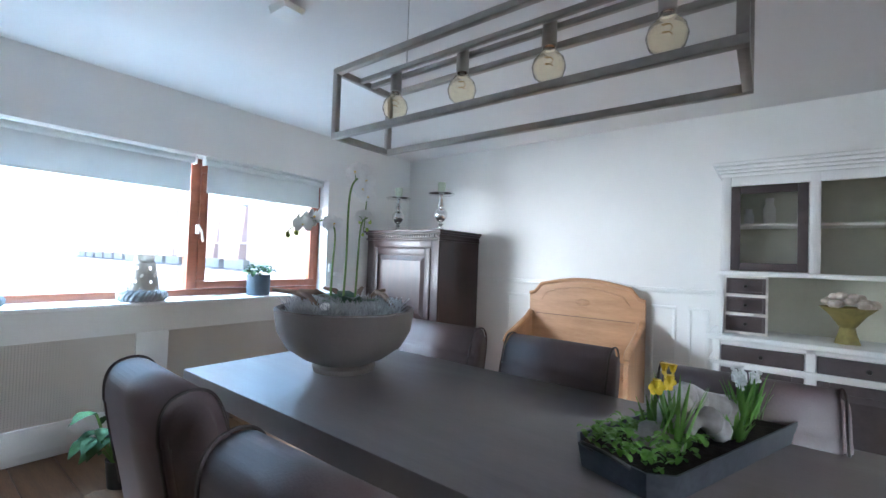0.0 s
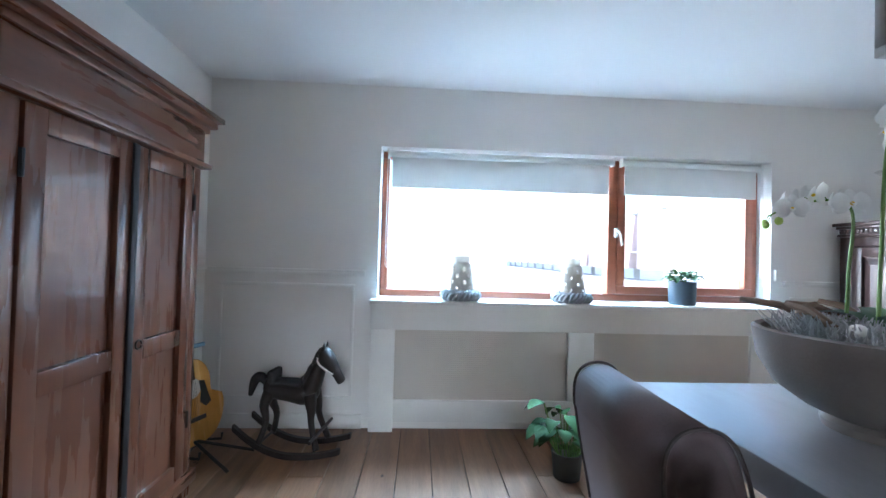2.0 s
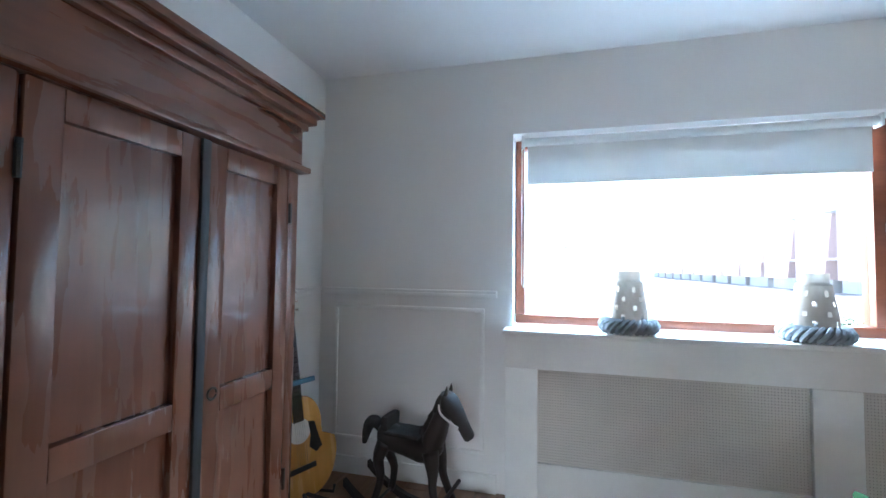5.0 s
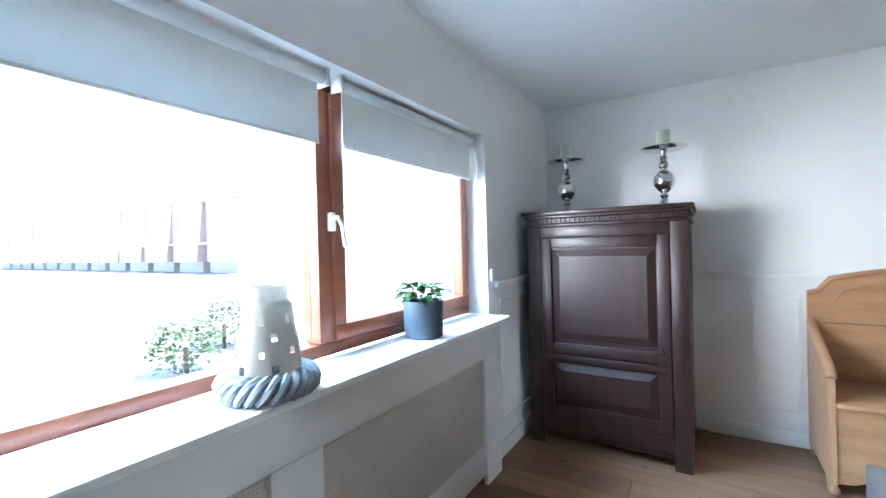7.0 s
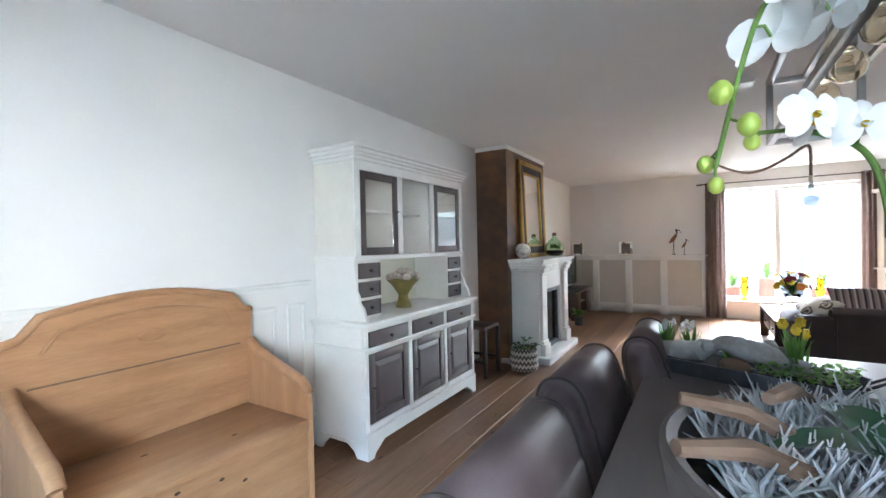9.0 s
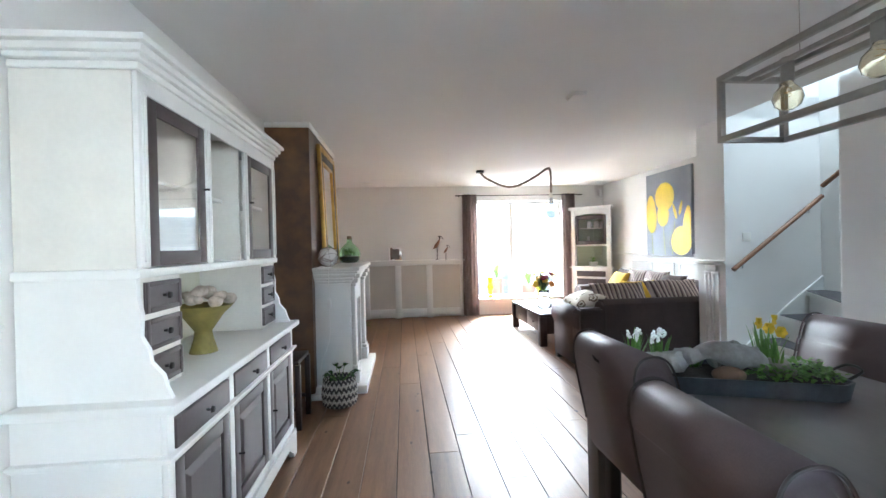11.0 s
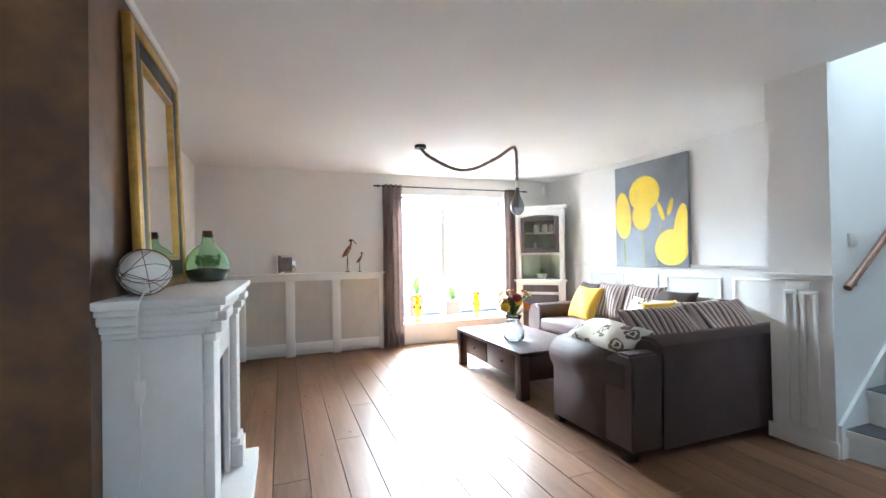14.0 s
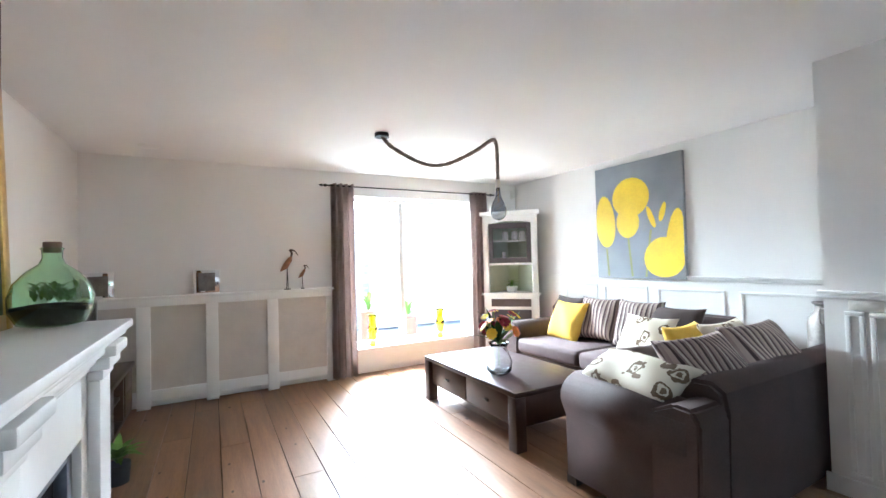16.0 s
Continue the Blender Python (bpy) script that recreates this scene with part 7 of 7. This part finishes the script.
pc = Matrix.Translation((-0.56, -5.53, 0)) @ pose(0, 0, 0, 0, 0, -45)
sp = thing("spider_plant", pc @ pose(0, -0.13, 0.8705), "spider plant in a pale bowl on the cabinet", "plant")
part("pot", lathe(nb(), [(0.04, 0), (0.07, 0.03), (0.08, 0.08), (0.074, 0.08)], n=20), "white", sp)
random.seed(41)
for i in range(40):
    a = random.uniform(0, 6.28)
    part("leaf", blade(nb(), (0, 0, 0.07), (0.14 * math.cos(a) * random.uniform(0.5, 1), 0.08 * math.sin(a), random.uniform(0.1, 0.26)), 0.014, 0.03, 0.07), "leaf2", sp, smooth=True)
for x in (-0.15, -0.05, 0.08):
    solid("cabinet_jar", lathe(nb(), [(0.035, 0), (0.045, 0.03), (0.04, 0.1), (0.03, 0.12)], n=16), "white", "white ceramic jar behind the cabinet door", "jar", pc @ pose(x, -0.18, 1.576), "jars in the corner cabinet")
solid("cabinet_jar", lathe(nb(), [(0.03, 0), (0.045, 0.04), (0.02, 0.1), (0.025, 0.15)], n=16), "white", "white ceramic jar behind the cabinet door", "jar", pc @ pose(0.1, -0.18, 1.266), "jars in the corner cabinet")

# ---- television stand ----
tv = thing("tv_stand", (0, 0, 0), "brown wooden television cabinet with open compartments", "cabinet")
bm = nb()
box(bm, (3.56, -5.86, 0.44), (3.975, -4.62, 0.475), 0.004)
box(bm, (3.58, -5.84, 0.04), (3.975, -4.64, 0.07), 0.003)
for y in (-5.84, -5.45, -5.03, -4.675):
    box(bm, (3.58, y, 0.0705), (3.975, y + 0.035, 0.4395), 0.003)
box(bm, (3.60, -5.414, 0.25), (3.975, -5.031, 0.27))
box(bm, (3.955, -5.80, 0.0705), (3.974, -4.68, 0.4395))
part("case", bm, "tvwood", tv)
for y0, y1 in ((-5.80, -5.455), (-4.99, -4.68)):
    part("drawer", box(nb(), (3.572, y0, 0.08), (3.592, y1, 0.25), 0.004), "tvwood", tv)
    part("drawer", box(nb(), (3.572, y0, 0.26), (3.592, y1, 0.43), 0.004), "tvwood", tv)
for y in (-5.8, -4.72):
    part("foot", box(nb(), (3.6, y, 0), (3.66, y + 0.06, 0.04)), "tvwood", tv)
te = thing("television", pose(3.80, -5.15, 0.476, 0, 0, 0), "flat black television on its stand", "television")
part("screen", box(nb(), (-0.02, -0.42, 0.07), (0.02, 0.42, 0.60), 0.006), "tvblack", te)
part("bezel", door_frame(nb(), -0.026, -0.0205, -0.42, 0.42, 0.07, 0.60, 0.025), "steel", te)
part("stand", box(nb(), (-0.1, -0.18, 0), (0.1, 0.18, 0.015), 0.004), "black", te)
part("neck", box(nb(), (-0.02, -0.05, 0.0155), (0.02, 0.05, 0.0695)), "black", te)
bz = thing("bonsai", (3.64, -4.72, 0.476), "little bonsai tree in a low pot", "plant")
part("pot", lathe(nb(), [(0.04, 0), (0.05, 0.03), (0.045, 0.03)], n=16), "pot", bz)
part("trunk", tube(nb(), [(0, 0, 0.03), (0.01, 0.01, 0.08), (-0.01, 0.0, 0.14), (0.01, 0.02, 0.2)], [0.012, 0.009, 0.007, 0.004], 8), "bark", bz)
random.seed(51)
for i in range(44):
    a = random.uniform(0, 6.28)
    p = Vector((random.gauss(0, 0.03), random.gauss(0, 0.03), random.uniform(0.13, 0.27)))
    part("leaf", blade(nb(), p, p + Vector((0.05 * math.cos(a), 0.05 * math.sin(a), random.uniform(-0.01, 0.02))), 0.024, 0.004), "leaf", bz, smooth=True)
sg = thing("floor_plant", (3.45, -4.35, 0), "small green plant beside the television cabinet", "plant")
part("pot", lathe(nb(), [(0.06, 0), (0.07, 0.12), (0.062, 0.12)], n=18), "pot", sg)
for i in range(16):
    a = i * 2.4
    part("leaf", blade(nb(), (0, 0, 0.12), (0.16 * math.cos(a), 0.16 * math.sin(a), 0.2 + 0.05 * (i % 3)), 0.045, 0.03, 0.04), "leaf2", sg, smooth=True)

# ---- shelf ornaments ----
def heron(x, y, s):
    h = thing("bird_figure", (x, y, 1.055), "slender carved wooden wading bird on thin legs", "figurine", "wading bird figures")
    part("body", tube(nb(), [(0.07 * s, 0, 0.20 * s), (0.02 * s, 0, 0.25 * s), (-0.03 * s, 0, 0.33 * s), (-0.045 * s, 0, 0.36 * s)], [0.006 * s, 0.034 * s, 0.026 * s, 0.01 * s], 10), "rail", h)
    part("neck", tube(nb(), curve_pts([(-0.04 * s, 0, 0.34 * s), (-0.05 * s, 0, 0.40 * s), (-0.03 * s, 0, 0.43 * s), (-0.08 * s, 0, 0.42 * s), (-0.115 * s, 0, 0.37 * s)]), [0.011 * s] * 12 + [0.009 * s] * 6 + [0.006 * s] * 5 + [0.003 * s] * 2, 8), "dark", h)
    for q in (-0.008, 0.012):
        part("leg", tube(nb(), [(q * s, q * s, 0), (0.0, 0, 0.24 * s)], 0.004 * s, 6), "iron", h)
    part("base", lathe(nb(), [(0.035 * s, 0), (0.035 * s, 0.008), (0.01 * s, 0.01)], n=14), "iron", h)


heron(2.20, -5.90, 1.0)
heron(2.04, -5.90, 0.6)
for x, r in ((2.97, 0.0), (3.83, 0.0)):
    fr = thing("photo_stand", (x, -5.915, 1.055), "small silver mirrored square photo stand on the shelf", "photo stand", "silver frames on the shelf")
    part("frame", box(nb(), (-0.115, -0.03, 0), (0.115, 0.03, 0.24), 0.004), "mirror", fr)
    part("picture", box(nb(), (-0.075, 0.0305, 0.03), (0.075, 0.033, 0.21)), "milk", fr)
for x in (1.20, 0.26):
    v = thing("glass_vase", (x, YS - 0.05, SZ0 + 0.031), "tall yellow-green pressed glass vase on the sill", "vase", "yellow glass vases")
    part("vase", lathe(nb(), [(0.045, 0), (0.05, 0.01), (0.028, 0.05), (0.05, 0.13), (0.062, 0.2), (0.04, 0.29), (0.05, 0.36), (0.066, 0.385), (0.06, 0.385), (0.042, 0.35), (0.03, 0.29), (0.05, 0.2)], n=20), "yellow_glass", v, smooth=True)

# ---- outside: street and garden ----
solid("ground", box(nb(), (-300, -300, -0.45), (300, 300, -0.25)), "pave", "pale grey paving reaching far off", "ground", kind="structure")
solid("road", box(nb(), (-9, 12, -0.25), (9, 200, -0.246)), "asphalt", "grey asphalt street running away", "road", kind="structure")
HP = 4.6
for k in range(13):
    h = thing("terraced_house", (19.0, 31 + HP * k, -0.25), "pale terraced house with a projecting brick side wall", "house", "terraced houses")
    part("wall", box(nb(), (0, 1.02, 0), (10, HP, 5.4)), "stucco", h)
    part("brick_fin", box(nb(), (-2.2, 0, 0.9), (10, 1.0, 5.4)), "brick", h)
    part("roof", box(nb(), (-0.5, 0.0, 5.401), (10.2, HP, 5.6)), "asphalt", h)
    part("balcony", box(nb(), (-0.9, 1.01, 2.2), (-0.001, HP - 0.01, 2.35)), "stucco", h)
    for z0, z1 in ((0.9, 1.9), (3.0, 4.4)):
        w = part("window", box(nb(), (-0.04, 1.2, z0), (-0.002, 3.9, z1)), "slate", h)
        part("frame", door_frame(nb(), -0.09, -0.041, 1.1, 4.0, z0 - 0.05, z1 + 0.05, 0.14), "white", w)
fh = thing("far_building", (-8, 75, -0.25), "low pale building at the end of the street", "house")
part("wall", box(nb(), (-20, 0, 0), (10, 8, 5)), "stucco", fh)
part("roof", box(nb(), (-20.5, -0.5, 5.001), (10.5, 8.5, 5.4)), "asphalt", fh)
for k in range(6):
    part("window", box(nb(), (-18 + 4.5 * k, -0.05, 1.5), (-15 + 4.5 * k, -0.001, 3.5)), "slate", fh)
solid("garden_wall", box(nb(), (-3.5, 9.0, -0.25), (2.6, 9.25, 0.35), 0.01), "brick", "low pale brick front garden wall", "wall")
random.seed(61)
for cx, cy, rr in ((3.4, 8.2, 0.45), (4.5, 9.2, 0.5), (0.2, 7.8, 0.35), (-1.4, 8.1, 0.4)):
    bm = nb()
    for i in range(420):
        d = Vector((random.gauss(0, 1), random.gauss(0, 1), random.gauss(0, 1))).normalized() * rr * random.uniform(0.45, 1.0)
        p = Vector((0, 0, rr * 0.8)) + Vector((d.x, d.y, d.z * 0.8))
        a = random.uniform(0, 6.28)
        blade(bm, p, p + Vector((0.09 * math.cos(a), 0.09 * math.sin(a), random.uniform(-0.03, 0.05))), 0.05, 0.01)
    sh = thing("shrub", (cx, cy, -0.25), "loose green front garden shrub", "shrub", "street shrubs")
    tagged(part("foliage", bm, "hedge", sh, smooth=True), kind="stuff")
    part("trunk", tube(nb(), [(0, 0, 0), (0, 0, rr * 0.8)], 0.03, 6), "bark", sh)
gd = thing("garden_fence", (0, -10.8, -0.25), "blue-grey horizontal board garden wall", "fence")
for k in range(16):
    part("board", box(nb(), (-5, 0.004 * (k % 3), 0.16 * k), (7, 0.05 + 0.004 * (k % 3), 0.16 * k + 0.15), 0.004), "slate", gd)
wf = thing("white_screen", (0, -10.3, -0.25), "white painted wooden garden screen", "fence")
for k in range(12):
    part("board", box(nb(), (-0.4 - 0.2 * k, 0, 0.05), (-0.22 - 0.2 * k, 0.04, 1.7), 0.004), "white", wf)
part("rail", box(nb(), (-2.7, 0.041, 0.4), (-0.2, 0.08, 0.5)), "white", wf)
for x, y, r, h in ((1.6, -7.6, 0.17, 0.75), (0.75, -7.5, 0.13, 0.8), (-0.1, -7.9, 0.16, 0.6), (1.25, -8.3, 0.15, 0.55)):
    g = thing("garden_pot", (x, y, -0.25), "tall red glazed garden pot with a plant", "pot", "garden pots")
    part("pot", lathe(nb(), [(r * 0.7, 0), (r, h * 0.6), (r * 0.95, h), (r * 0.85, h)], n=20), "terracotta", g)
    bm = nb()
    for i in range(60):
        a = random.uniform(0, 6.28)
        blade(bm, (0, 0, h), (r * 1.5 * math.cos(a) * random.random(), r * 1.5 * math.sin(a) * random.random(), h + random.uniform(0.1, 0.4)), 0.05, 0.03, 0.05)
    tagged(part("foliage", bm, "leaf2", g, smooth=True), kind="stuff")

# ---- floor planks ----
random.seed(77)
W = 0.195
meshes = {}


def plank_mesh(w_, l_):
    key = (round(w_, 3), round(l_, 3))
    if key not in meshes:
        bm = box(nb(), (0, 0, -0.018), (w_, l_, 0))
        top = [e for e in bm.edges if all(v.co.z > -0.001 for v in e.verts)]
        bmesh.ops.bevel(bm, geom=top, offset=0.0012, segments=1, affect="EDGES")
        me = bpy.data.meshes.new("plank")
        bm.to_mesh(me)
        bm.free()
        me.materials.append(M["plank"])
        meshes[key] = me
    return meshes[key]


row = 0
for x, w_ in [(XW, 0.205)] + [(XW + 0.205 + W * i, W) for i in range(25)] + [(XW + 0.205 + W * 25, 0.135)]:
    y = YS - (row * 1.37) % 2.4
    while y < YN - 0.01:
        l_ = 2.4 if row % 3 else 2.8
        a, b4 = max(y, YS), min(y + l_, YN)
        if b4 - a > 0.05:
            o = new("plank", plank_mesh(w_ - 0.005, b4 - a - 0.002))
            o.parent = FLOOR
            o.matrix_basis = pose(x + 0.0025, a + 0.001, 0.0)
        y += l_
    row += 1
bm = nb()
for i in range(130):
    kx, ky = random.uniform(XW + 0.1, XE - 0.1), random.uniform(YS + 0.1, YN - 0.1)
    r = random.uniform(0.006, 0.016)
    vs_ = [bm.verts.new((kx + r * 0.8 * math.cos(j * 0.7) * random.uniform(0.8, 1.2), ky + r * 1.6 * math.sin(j * 0.7), 0.0006)) for j in range(9)]
    bm.faces.new(vs_)
o = make("knots", bm, "knot")
o.parent = FLOOR
tagged(o, kind="stuff")
